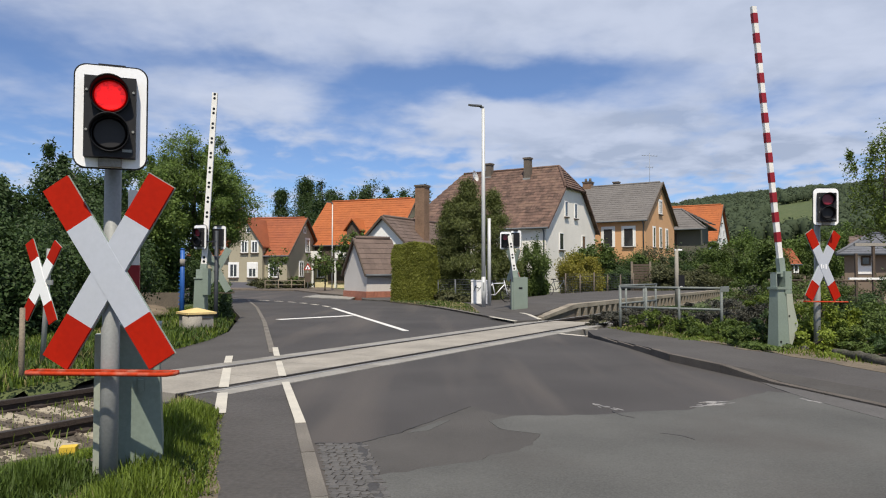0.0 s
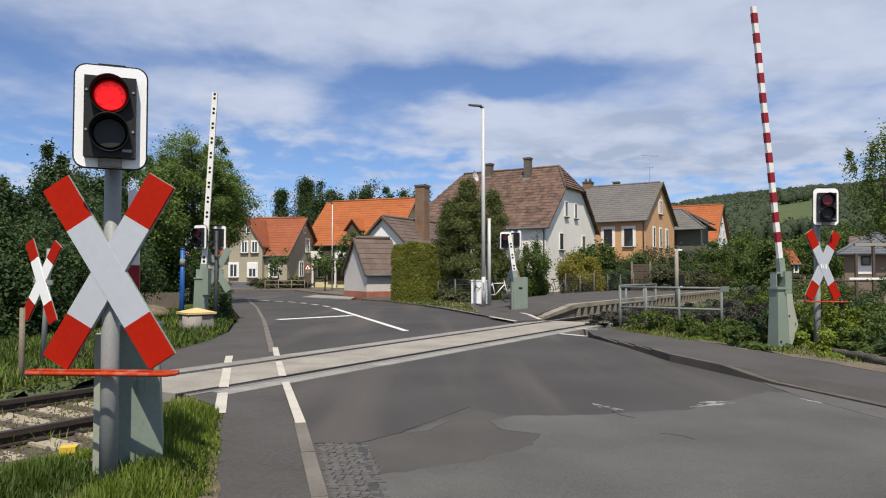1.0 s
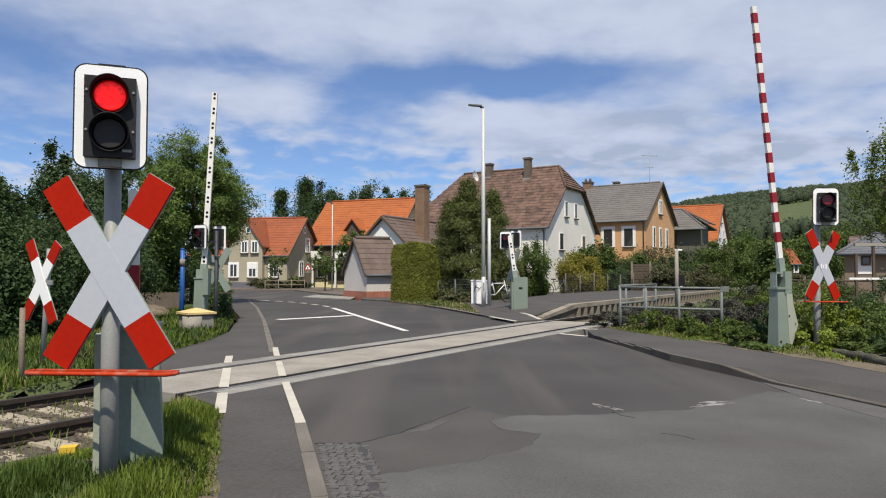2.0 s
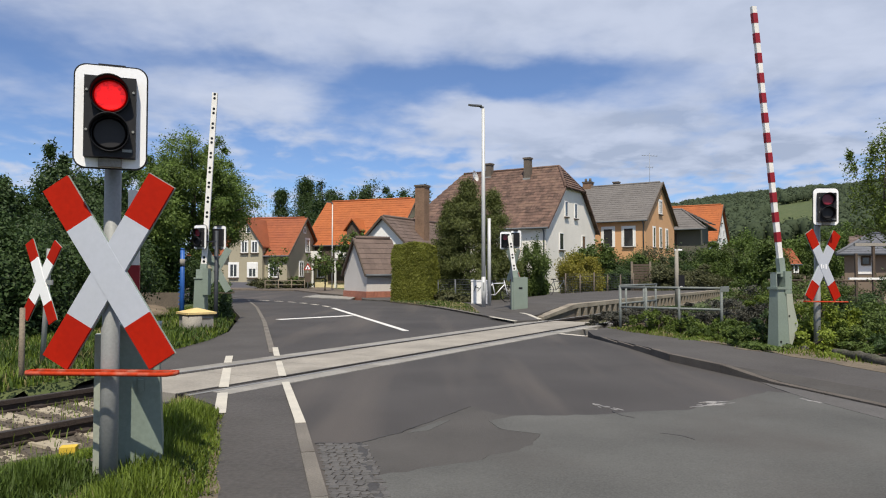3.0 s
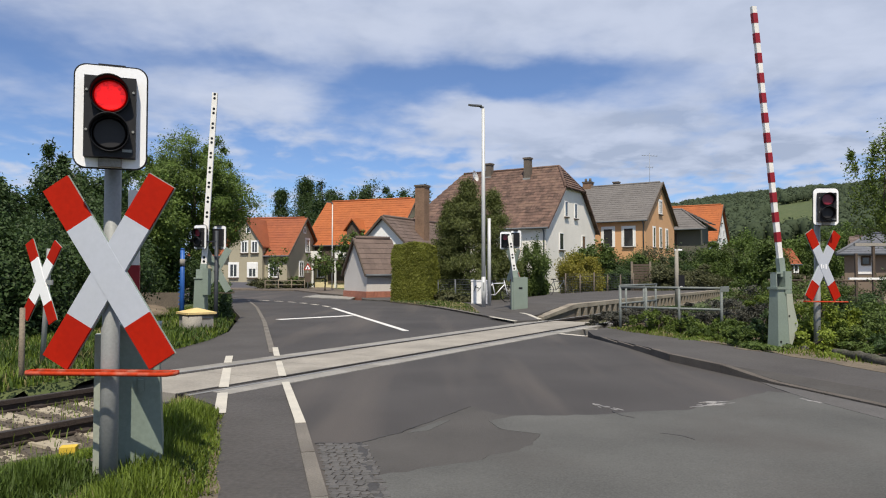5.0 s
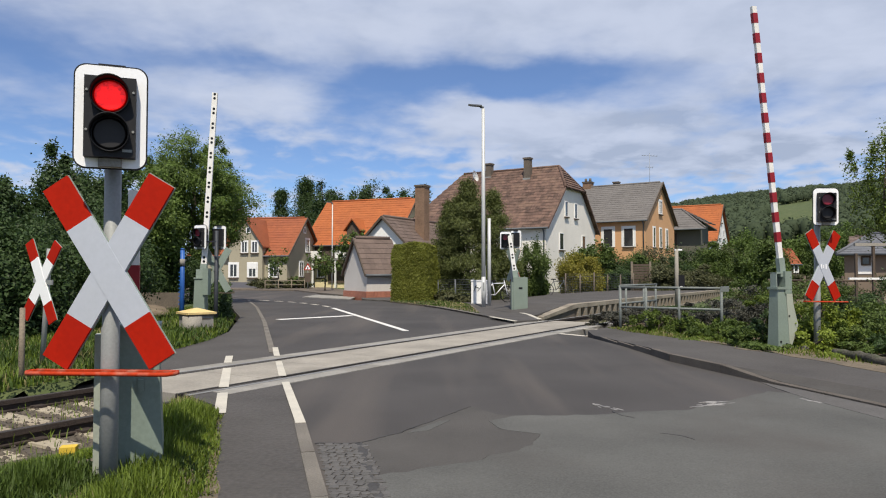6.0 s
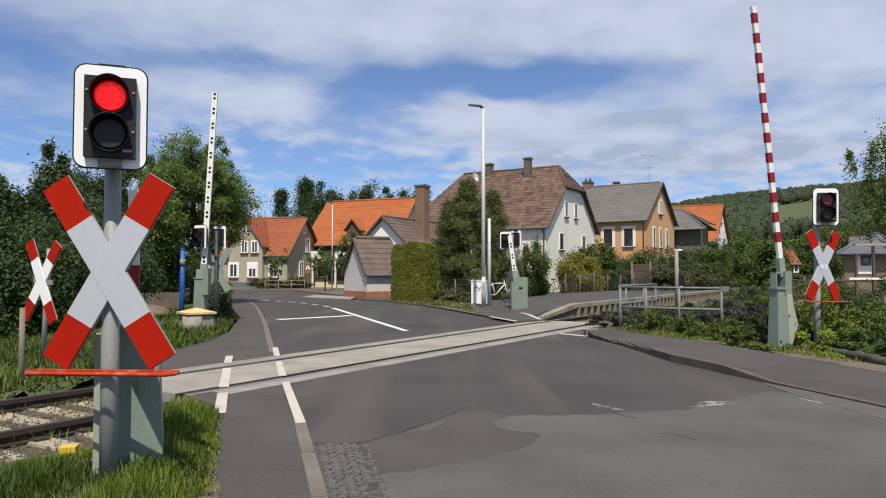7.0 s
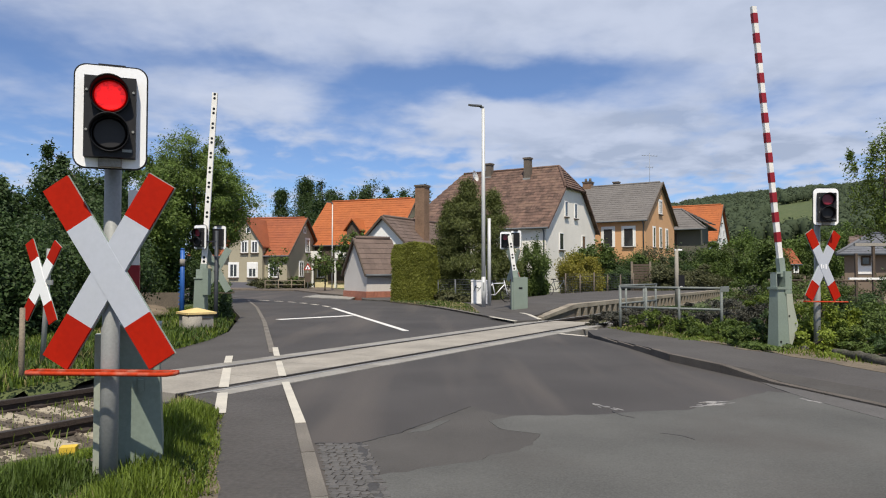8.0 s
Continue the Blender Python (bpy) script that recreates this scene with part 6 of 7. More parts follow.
def grass_patch(name, label, outline, n, h, material, seed, z=0.05, lean=0.35, width=0.006, fade=None):
    """Blades of grass over an outline."""
    rng = np.random.default_rng(seed)
    pts = np.array(outline)
    lo, hi = pts.min(0), pts.max(0)
    p = rng.uniform(lo, hi, (n * 2, 2))
    ins = np.zeros(len(p), bool)
    for i in range(len(pts)):
        a, b = pts[i], pts[i - 1]
        cond = (a[1] > p[:, 1]) != (b[1] > p[:, 1])
        xx = (b[0] - a[0]) * (p[:, 1] - a[1]) / (b[1] - a[1] + 1e-12) + a[0]
        ins ^= cond & (p[:, 0] < xx)
    p = p[ins]
    k = len(p)
    patch = np.array([noise.noise((float(q[0]) * 1.1, float(q[1]) * 1.1, seed)) for q in p])
    edge = np.full(k, 9.0)
    for i in range(len(pts)):
        a, b = pts[i - 1], pts[i]
        t = np.clip(((p - a) @ (b - a)) / max(1e-9, float((b - a) @ (b - a))), 0, 1)
        edge = np.minimum(edge, np.linalg.norm(p - a - t[:, None] * (b - a), axis=1))
    hh = np.clip(0.3 + edge / 0.28, 0.3, 1.0) * h * (0.75 + 0.7 * patch) * rng.uniform(0.4, 1.25, k)
    ang = rng.uniform(0, 6.283, k)
    d = np.stack((np.cos(ang), np.sin(ang), np.zeros(k)), 1)
    le = rng.normal(0, lean, (k, 1)) * hh[:, None]
    ld = np.stack((np.cos(ang + 1.57), np.sin(ang + 1.57), np.zeros(k)), 1)
    base = np.stack((p[:, 0], p[:, 1], np.full(k, z)), 1)
    w = width * rng.uniform(0.7, 1.6, (k, 1))
    mid = base + np.array((0, 0, 0.6)) * hh[:, None] + ld * le * 0.35
    tip = base + np.array((0, 0, 1.0)) * hh[:, None] + ld * le
    v = np.empty((k, 2, 4, 3))
    v[:, 0, 0], v[:, 0, 1], v[:, 0, 2], v[:, 0, 3] = base - d * w, base + d * w, mid + d * w * 0.8, mid - d * w * 0.8
    v[:, 1, 0], v[:, 1, 1], v[:, 1, 2], v[:, 1, 3] = mid - d * w * 0.8, mid + d * w * 0.8, tip + d * w * 0.15, tip - d * w * 0.15
    me = raw_quads(name, v.reshape(-1, 3), k * 2, material)
    return tagged(new(name, me), label, "grass", kind="stuff")


# left of the road
tree_big = tree("broad green deciduous tree beside the road", -10.60, 30.0, 7.2, (2.35, 2.4, 2.35), 4.45, "leaf_sun", 100000, 0.045, 11, count=260, spread=0.085, trunk=0.16, lumpy=0.16)
tree_left = tree("tall dark leafy tree at the edge of the wood", -12.90, 20.0, 5.5, (1.25, 1.8, 2.3), 1.74, "leaf_dark", 60000, 0.055, 12, count=110, spread=0.10, lumpy=0.22)
tree_mid = tree("dark leafy tree at the edge of the wood", -12.18, 24.0, 6.5, (1.7, 2.0, 2.7), 2.70, "leaf_dark", 60000, 0.058, 13, count=110, spread=0.10, lumpy=0.22)
tree_back = tree("green leafy tree behind the barrier", -11.49, 27.5, 6.0, (1.5, 1.8, 2.3), 2.47, "leaf_sun", 55000, 0.058, 14, count=110, spread=0.12)
tree("dark leafy tree at the edge of the wood", -15.92, 22.0, 6.0, (2.0, 2.2, 2.5), 2.05, "leaf_dark", 46000, 0.065, 16, count=110, spread=0.10, lumpy=0.22)
for i, (px, d, rx, rz) in enumerate(((-8.05, 13.0, 1.3, 1.2), (-8.33, 15.0, 1.5, 1.4), (-8.42, 17.0, 1.4, 1.5), (-11.76, 27.0, 1.7, 1.6), (-10.85, 28.0, 1.5, 1.4), (-10.13, 15.0, 1.8, 1.6))):
    bush("dense dark green undergrowth below the trees", px, d, -0.1, (rx, 1.0, rz), "leaf_dark", 22000, 0.042, 30 + i, count=80)
hedge("rough dark ivy hedge beside the pavement", (-5.98, 18.6), (-7.95, 25.0), 0.55, 0.84, "leaf_dark", 24000, 0.036, 40, 0.10)
for i, (x, d, h, r) in enumerate(((-27.57, 120.0, 14.64, 5.2), (-22.56, 116.0, 15.88, 6.5), (-2.88, 100.0, 13.86, 3.6))):
    conifer("tall dark conifer behind the houses", x, d, h, r, "leaf_dark", 20000, 0.19, 60 + i, blunt=0.95)
for i, (x, d, h, r) in enumerate(((-11.88, 115.0, 15.84, 4.4), (-6.69, 110.0, 14.41, 4.6), (-18.83, 112.0, 15.37, 4.4), (-17.00, 118.0, 14.51, 4.0), (-24.78, 90.0, 8.47, 4.0))):
    tree("leafy tree behind the houses", x, d, h, (r, r, h * 0.36), h * 0.62, "leaf_dark", 20000, 0.17, 70 + i, count=100, spread=0.10, trunk=0.3)

# before the houses
conifer("large dark spreading conifer beside the forecourt", 1.16, 33.0, 5.47, 1.75, "leaf_conifer", 62000, 0.055, 80, blunt=0.42)
conifer("large dark spreading conifer beside the forecourt", 2.40, 34.0, 5.00, 1.5, "leaf_conifer", 45000, 0.055, 81, blunt=0.42)
conifer("dark conifer beside the forecourt", 0.29, 33.5, 4.48, 1.2, "leaf_conifer", 36000, 0.052, 82, blunt=0.42)
hedge("tall clipped yellow-green hedge", (-2.02, 32.3), (-0.48, 31.6), 1.3, 2.5, "leaf_thuja", 60000, 0.036, 83, 0.06)
bush("leafy green shrub before the white house", 4.50, 36.0, 0.0, (0.78, 1.1, 1.7), "leaf_mid", 30000, 0.05, 84)
bush("golden green shrub behind the fence", 7.98, 41.0, 0.0, (1.12, 1.1, 1.35), "leaf_gold", 28000, 0.052, 85)
bush("green shrub behind the fence", 9.79, 46.0, 0.3, (1.5, 1.2, 1.7), "leaf_mid", 12000, 0.085, 86)
for i, (x, d, r, z, leaf) in enumerate(((11.51, 47.0, 1.9, 1.1, "leaf_dark"), (13.29, 48.0, 1.7, 1.35, "leaf_mid"), (14.75, 49.0, 1.6, 1.45, "leaf_grey"), (14.95, 46.0, 1.6, 1.05, "leaf_dark"), (15.43, 44.0, 1.8, 1.0, "leaf_grey"), (13.11, 43.0, 1.3, 0.95, "leaf_grey"), (11.48, 44.0, 1.2, 0.8, "leaf_dark"))):
    bush("garden shrub behind the platform fence", x, d, 0.0, (r, 1.2, z), leaf, 17000, 0.062, 90 + i)
for i, (x, d, r, z, leaf) in enumerate(((21.49, 57.0, 2.8, 1.6, "leaf_mid"), (23.96, 58.0, 2.8, 1.9, "leaf_grey"), (13.64, 30.0, 0.75, 1.2, "leaf_mid"), (20.01, 44.0, 1.6, 1.8, "leaf_mid"), (21.06, 52.0, 3.0, 1.85, "leaf_mid"), (23.35, 52.0, 2.2, 2.0, "leaf_mid"), (19.64, 55.0, 2.2, 1.9, "leaf_dark"), (17.06, 33.0, 1.3, 0.65, "leaf_grey"))):
    bush("dense wild shrub along the railway", x, d, 0.0, (r, 1.4, z), leaf, 20000, 0.07, 110 + i)
for i, (x, d, r, z, leaf) in enumerate(((28.67, 74.0, 2.6, 2.2, "leaf_mid"), (32.97, 78.0, 3.0, 2.7, "leaf_sun"), (33.20, 72.0, 2.6, 2.3, "leaf_mid"), (37.60, 76.0, 2.6, 2.5, "leaf_sun"), (39.21, 74.0, 2.5, 2.9, "leaf_mid"), (45.85, 80.0, 3.0, 3.1, "leaf_sun"), (47.83, 78.0, 3.0, 3.3, "leaf_mid"))):
    tree("round green tree in the gardens below the hill", x, d, z * 2, (r, 2.4, z), z * 1.05, leaf, 15000, 0.11, 220 + i, count=70, trunk=0.12)
# weeds beside the pavement
for i, (x, d, r, z, leaf) in enumerate(((4.44, 17.0, 0.9, 0.24, "leaf_plum"), (4.82, 16.0, 0.85, 0.24, "leaf_plum"), (5.24, 15.2, 0.9, 0.30, "leaf_plum"), (5.43, 14.2, 0.8, 0.29, "leaf_fresh"), (5.61, 13.2, 0.8, 0.22, "leaf_mid"), (6.20, 14.6, 0.8, 0.38, "leaf_plum"), (6.75, 17.0, 1.2, 0.26, "leaf_plum"), (8.33, 18.0, 0.6, 0.60, "leaf_mid"), (6.33, 19.0, 1.4, 0.20, "leaf_dark"), (6.90, 14.0, 0.9, 0.45, "leaf_fresh"), (6.472, 11.7, 0.42, 0.36, "leaf_lime"), (6.781, 11.7, 0.3, 0.32, "leaf_lime"), (7.066, 11.6, 0.8, 0.45, "leaf_mid"), (8.36, 14.0, 1.1, 0.50, "leaf_dark"), (8.79, 16.0, 1.2, 0.52, "leaf_mid"), (8.39, 13.0, 1.1, 0.52, "leaf_mid"), (5.753, 11.3, 0.4, 0.30, "leaf_lime"), (11.04, 18.0, 1.6, 0.62, "leaf_grey"), (11.03, 21.0, 1.5, 0.64, "leaf_mid"), (4.61, 12.9, 0.5, 0.09, "leaf_fresh"), (5.04, 12.2, 0.5, 0.09, "leaf_fresh"), (5.628, 10.4, 0.22, 0.12, "leaf_lime"), (4.985, 11.2, 0.35, 0.11, "leaf_mid"), (6.517, 10.6, 0.5, 0.17, "leaf_mid"), (6.663, 10.2, 0.5, 0.2, "leaf_dark"), (6.410, 11.0, 0.3, 0.14, "leaf_fresh"))):
    bush("wild weeds and brambles at the pavement edge", x, d, 0.0, (r, 0.6, z), leaf, 9500, 0.026, 140 + i, count=26, spread=0.11, lumpy=0.3, name="weeds", category="weeds")
for i, (x, d, r, z, leaf) in enumerate(((8.66, 24.0, 1.5, 0.02, "leaf_grey"), (10.83, 27.0, 1.4, 0.02, "leaf_dark"), (15.27, 33.0, 1.0, 0.30, "leaf_grey"), (8.09, 21.0, 1.4, 0.03, "leaf_dark"), (9.18, 22.0, 1.2, 0.06, "leaf_grey"), (6.97, 22.0, 1.4, 0.0, "leaf_grey"), (16.76, 38.0, 1.6, 0.5, "leaf_mid"), (12.6, 28.6, 1.3, 0.35, "leaf_grey"), (11.6, 25.2, 1.2, 0.3, "leaf_dark"), (13.9, 30.6, 1.1, 0.5, "leaf_dark"), (10.0, 23.6, 1.2, 0.2, "leaf_plum"))):
    bush("rank weeds growing over the track bed", x, d, -0.35, (r, 1.2, z + 0.2), leaf, 6000, 0.05, 180 + i, count=40, lumpy=0.2, name="weeds", category="weeds")
tree_right = tree("young airy tree beside the railway garden", 13.85, 22.0, 5.0, (1.0, 1.1, 1.95), 4.15, "leaf_fresh", 10000, 0.044, 170, count=70, spread=0.13, lumpy=0.2, trunk=0.05)

for i, (x, d, r, z, leaf) in enumerate(((4.30, 14.6, 0.35, 0.26, "leaf_fresh"), (4.75, 13.9, 0.40, 0.24, "leaf_fresh"), (5.00, 13.0, 0.35, 0.20, "leaf_mid"), (4.95, 12.3, 0.25, 0.16, "leaf_fresh"), (4.85, 11.6, 0.22, 0.17, "leaf_mid"), (5.45, 11.9, 0.4, 0.34, "leaf_dark"), (6.15, 11.6, 0.35, 0.42, "leaf_lime"), (6.5, 12.2, 0.5, 0.5, "leaf_lime"), (6.25, 10.9, 0.22, 0.24, "leaf_fresh"), (7.6, 12.6, 0.8, 0.6, "leaf_dark"), (6.0, 13.6, 0.6, 0.45, "leaf_plum"))):
    bush("leafy weeds growing up at the pavement edge", x, d, 0.05, (r, 0.4, z), leaf, 6000, 0.022, 240 + i, count=22, spread=0.13, lumpy=0.3, name="weeds", category="weeds")
# grass
NEAR_GRASS = [(-1.997, 6.352), (-1.650, 5.051), (-1.345, 4.017), (-1.39, 2.0), (-6.0, 2.0), (-2.622, 4.227), (-2.230, 4.550), (-2.441, 6.352)]
NEAR_RIGHT = [(-1.997, 6.352), (-1.650, 5.051), (-1.345, 4.017), (-1.39, 2.0), (-1.9, 2.0), (-2.0, 4.2), (-2.230, 4.550), (-2.441, 6.352)]
NEAR_LEFT = [(-1.9, 2.0), (-6.0, 2.0), (-2.622, 4.227), (-2.230, 4.550), (-2.0, 4.2)]
grass_patch("grass", "tall fresh green grass round the signal post", NEAR_RIGHT, 14500, 0.20, "grass", 201, 0.03, width=0.0036)
grass_patch("grass", "dense dark green grass along the verge", NEAR_LEFT, 32000, 0.19, "grass_mid", 218, 0.03, width=0.0036)
grass_patch("grass", "deep green grass low among the tall blades", NEAR_GRASS, 22000, 0.14, "grass_deep", 215, 0.03, lean=0.6, width=0.005)
grass_patch("grass", "dry straw among the grass", NEAR_GRASS, 1800, 0.14, "grass_dry", 202, 0.03, width=0.0032)
EDGE_L = [(-1.957, 6.352), (-1.774, 5.676), (-1.575, 5.051), (-1.430, 4.486), (-1.255, 4.017), (-1.365, 4.017), (-1.683, 5.051), (-2.037, 6.352)]
grass_patch("grass", "short grass straggling onto the pavement", EDGE_L, 2600, 0.13, "grass", 211, 0.0, lean=0.8, width=0.0036)
grass_patch("grass", "dry trampled straw along the pavement edge", EDGE_L, 1500, 0.08, "grass_dry", 216, 0.0, lean=1.2, width=0.004)
END_L = [(-2.441, 6.352), (-1.977, 6.352), (-2.244, 6.991), (-2.662, 7.379), (-2.797, 7.212)]
grass_patch("grass", "ragged grass at the end of the crossing panel", END_L, 1600, 0.12, "grass", 212, -0.05, lean=0.6, width=0.004)
grass_patch("grass", "dry stalks at the end of the crossing panel", END_L, 500, 0.16, "grass_dry", 213, -0.05, lean=0.6, width=0.004)
TRACK_SIDE = [(-3.138, 5.051), (-2.716, 5.578), (-2.774, 7.212), (-2.441, 6.352), (-2.230, 4.550), (-2.622, 4.227)]
grass_patch("grass", "sparse weeds along the ballast", TRACK_SIDE, 22000, 0.10, "grass", 203, -0.12, lean=0.6, width=0.005)
grass_patch("grass", "scattered weeds between the sleepers", [tuple((TRACK @ Vector(q)).xy) for q in ((-16, -1.6, 0), (-6.9, -1.6, 0), (-6.9, 1.6, 0), (-16, 1.6, 0))], 2600, 0.12, "grass", 214, -0.14, lean=0.6, width=0.0035)
SHOULDER = [tuple((TRACK @ Vector(q)).xy) for q in ((-14, 1.45, 0), (-6.95, 1.35, 0), (-6.6, 2.3, 0), (-14, 2.9, 0))]
grass_patch("grass", "grass creeping over the gravel shoulder", SHOULDER, 9000, 0.15, "grass", 219, -0.115, lean=0.6, width=0.005)
grass_patch("grass", "deep green weeds on the gravel shoulder", SHOULDER, 7000, 0.13, "grass_deep", 220, -0.115, lean=0.8, width=0.007)
FAR_GRASS = [(-5.99, 20.52), (-4.59, 15.06), (-4.33, 13.08), (-4.359, 11.308), (-4.208, 9.900), (-4.265, 8.662), (-4.555, 7.311), (-9, 7), (-12, 14), (-9.5, 20), (-8.17, 26.33)]
grass_patch("grass", "tall meadow grass beyond the track", FAR_GRASS, 30000, 0.18, "grass", 204, 0.03, width=0.008)
grass_patch("grass", "deep green weeds through the meadow grass", FAR_GRASS, 26000, 0.20, "grass_deep", 217, 0.03, lean=0.6, width=0.012)
grass_patch("grass", "dry straw in the meadow grass", FAR_GRASS, 3500, 0.2, "grass_dry", 205, 0.03, width=0.008)
ROUGH = [(-2.32, 30.96), (-0.08, 25.90), (1.14, 21.65), (1.04, 28.20), (-0.37, 32.90), (-2.63, 35.09)]
grass_patch("grass", "short rough grass along the far kerb", ROUGH, 3600, 0.08, "grass_mid", 206, 0.05, width=0.02)
grass_patch("grass", "dry grass along the far kerb", ROUGH, 1000, 0.08, "grass_dry", 207, 0.05, width=0.018)
EDGE_R = [(3.59, 15.49), (3.92, 13.61), (4.45, 12.24), (4.810, 10.485), (5.119, 9.655), (5.449, 8.734), (6.276, 10.053), (5.57, 12.14), (4.55, 15.82)]
grass_patch("grass", "rough grass at the pavement edge", EDGE_R, 3500, 0.09, "grass", 208, 0.08, width=0.008)
grass_patch("grass", "dry grass at the pavement edge", EDGE_R, 3000, 0.06, "grass_dry", 209, 0.08, width=0.008)


# the wooded hill
def hill_wood():
    """Crowns of many leaf sprays, each round a closed mass of foliage."""
    rng = np.random.default_rng(300)
    P, O, V, F = [], [], [], []
    core = np.array([(math.cos(a) * math.sqrt(1 - z * z), math.sin(a) * math.sqrt(1 - z * z), z) for z in (-0.5, 0.25, 0.8) for a in (k * math.pi / 3.5 for k in range(7))] + [(0, 0, 1.0)])
    for i in range(5200):
        y = rng.uniform(270, 900)
        x = rng.uniform(0.18, 0.84) * y + rng.uniform(-20, 20)
        share = x / y
        # an open meadow lies on the lower slope
        if 0.46 < share < 0.545 and 300 < y < 520:
            continue
        z = lower(x, y)
        r = rng.uniform(2.2, 4.4)
        m = 60
        d = rng.normal(0, 1, (m, 3))
        d /= np.linalg.norm(d, axis=1, keepdims=True)
        c = np.array((x, y, z + r))
        P.append(d * r * rng.uniform(0.75, 1.1, (m, 1)) * np.array((1, 1, 1.25)) + c)
        O.append(d)
        k = len(V) * 22
        V.append(core * r * rng.uniform(0.72, 0.95, (22, 1)) * np.array((1, 1, 1.25)) + c)
        for row in (0, 7):
            F += [(k + row + j, k + row + (j + 1) % 7, k + row + 7 + (j + 1) % 7, k + row + 7 + j) for j in range(7)]
        F += [(k + 14 + j, k + 14 + (j + 1) % 7, k + 21) for j in range(7)]
    wood = thing("forest", "dense mixed woodland covering the far hillside", "forest", kind="stuff")
    part("sprays", leaves_mesh("sprays", np.concatenate(P), np.concatenate(O), 0.55, "leaf_wood", rng, aspect=0.7), None, wood)
    me = bpy.data.meshes.new("crowns")
    me.from_pydata([tuple(q) for q in np.concatenate(V)], [], F)
    me.materials.append(M["leaf_wood"])
    me.polygons.foreach_set("use_smooth", [True] * len(me.polygons))
    part("crowns", me, None, wood)


hill_wood()


# ---- smaller things ----
def fence(label, a, b, h, step, post_mat="concrete_dark", wire=True, base=0.05):
    """Posts with thin wires, or with rails, between two points."""
    a, b = Vector((*a, base)), Vector((*b, base))
    ob = thing("fence", label, "fence", Matrix.Translation(a))
    d = b - a
    count = max(1, round(d.length / step))
    for i in range(count + 1):
        p = d * (i / count)
        bm = B()
        tube(bm, [p + Vector((0, 0, -0.3)), p + Vector((random.uniform(-0.03, 0.03), 0, h * random.uniform(0.92, 1.05)))], [0.045, 0.04], 6)
        part("post", bm, post_mat, ob)
    for k in range(9 if wire else 2):
        z = h * (0.06 + 0.9 * k / 8) if wire else h * (0.45 + 0.45 * k)
        bm = B()
        r = 0.006 if wire else 0.035
        tube(bm, [Vector((0, 0, z)), d + Vector((0, 0, z))], [r, r], 5)
        part("wire" if wire else "rail", bm, post_mat if not wire else "steel_dark", ob)
    if wire:
        n = int(d.length / 0.14)
        bm = B()
        for i in range(n):
            p = d * (i / n)
            tube(bm, [p + Vector((0, 0, 0.03)), p + Vector((0, 0, h * 0.96))], [0.004, 0.004], 3, cap=False)
        tagged(part("mesh", bm, "steel_dark", ob), kind="stuff")
    return ob


fence("wire mesh garden fence with grey posts along the forecourt", (6.66, 38.5), (11.30, 42.0), 1.25, 1.25)
fence("wire mesh garden fence with grey posts along the platform", (12.67, 43.0), (15.87, 46.0), 1.2, 1.6)
fence("dark green wire fence below the conifers", (-0.23, 32.0), (1.34, 31.0), 1.0, 1.0, "steel_dark")
fence("low wooden rail fence before the beige house", (-14.08, 56.0), (-10.94, 56.0), 0.75, 1.1, "wood_grey", False)
fence("old wooden fence in the gardens beyond the railway", (11.07, 24.0), (13.67, 22.0), 1.1, 1.2, "wood_dark", False)


def gate():
    ob = thing("wooden_gate", "weathered brown slatted wooden gate between posts", "gate", pose(11.85, 42.3, 0.05))
    for sx in (-0.55, 0.55):
        part("post", box(B(), sx - 0.06, sx + 0.06, -0.06, 0.06, -0.2, 1.95), "wood_grey", ob, bevel=0.01)
    for k in range(11):
        part("board", box(B(), -0.48, 0.48, -0.015, 0.015, 0.12 + 0.155 * k, 0.245 + 0.155 * k), "wood_dark", ob)


gate()


def utility_cabinet():
    ob = thing("utility_cabinet", "white utility cabinet with dark scrawls beside the lamp post", "utility cabinet", pose(1.49, 29.0, 0.05, 0, 0, -12))
    part("body", box(B(), -0.31, 0.31, -0.16, 0.16, 0.0, 0.92), "wall_bright", ob, bevel=0.015)
    part("lid", box(B(), -0.33, 0.33, -0.18, 0.18, 0.92, 0.96), "frame_white", ob)
    for a, b in (((-0.1, 0.75), (-0.2, 0.5)), ((-0.16, 0.7), (0.02, 0.62)), ((-0.05, 0.5), (0.1, 0.68))):
        bm = B()
        tube(bm, [(a[0], -0.163, a[1]), (b[0], -0.163, b[1])], [0.014, 0.014], 5)
        part("scrawl", bm, "signal_black", ob, "black painted scrawl")


utility_cabinet()


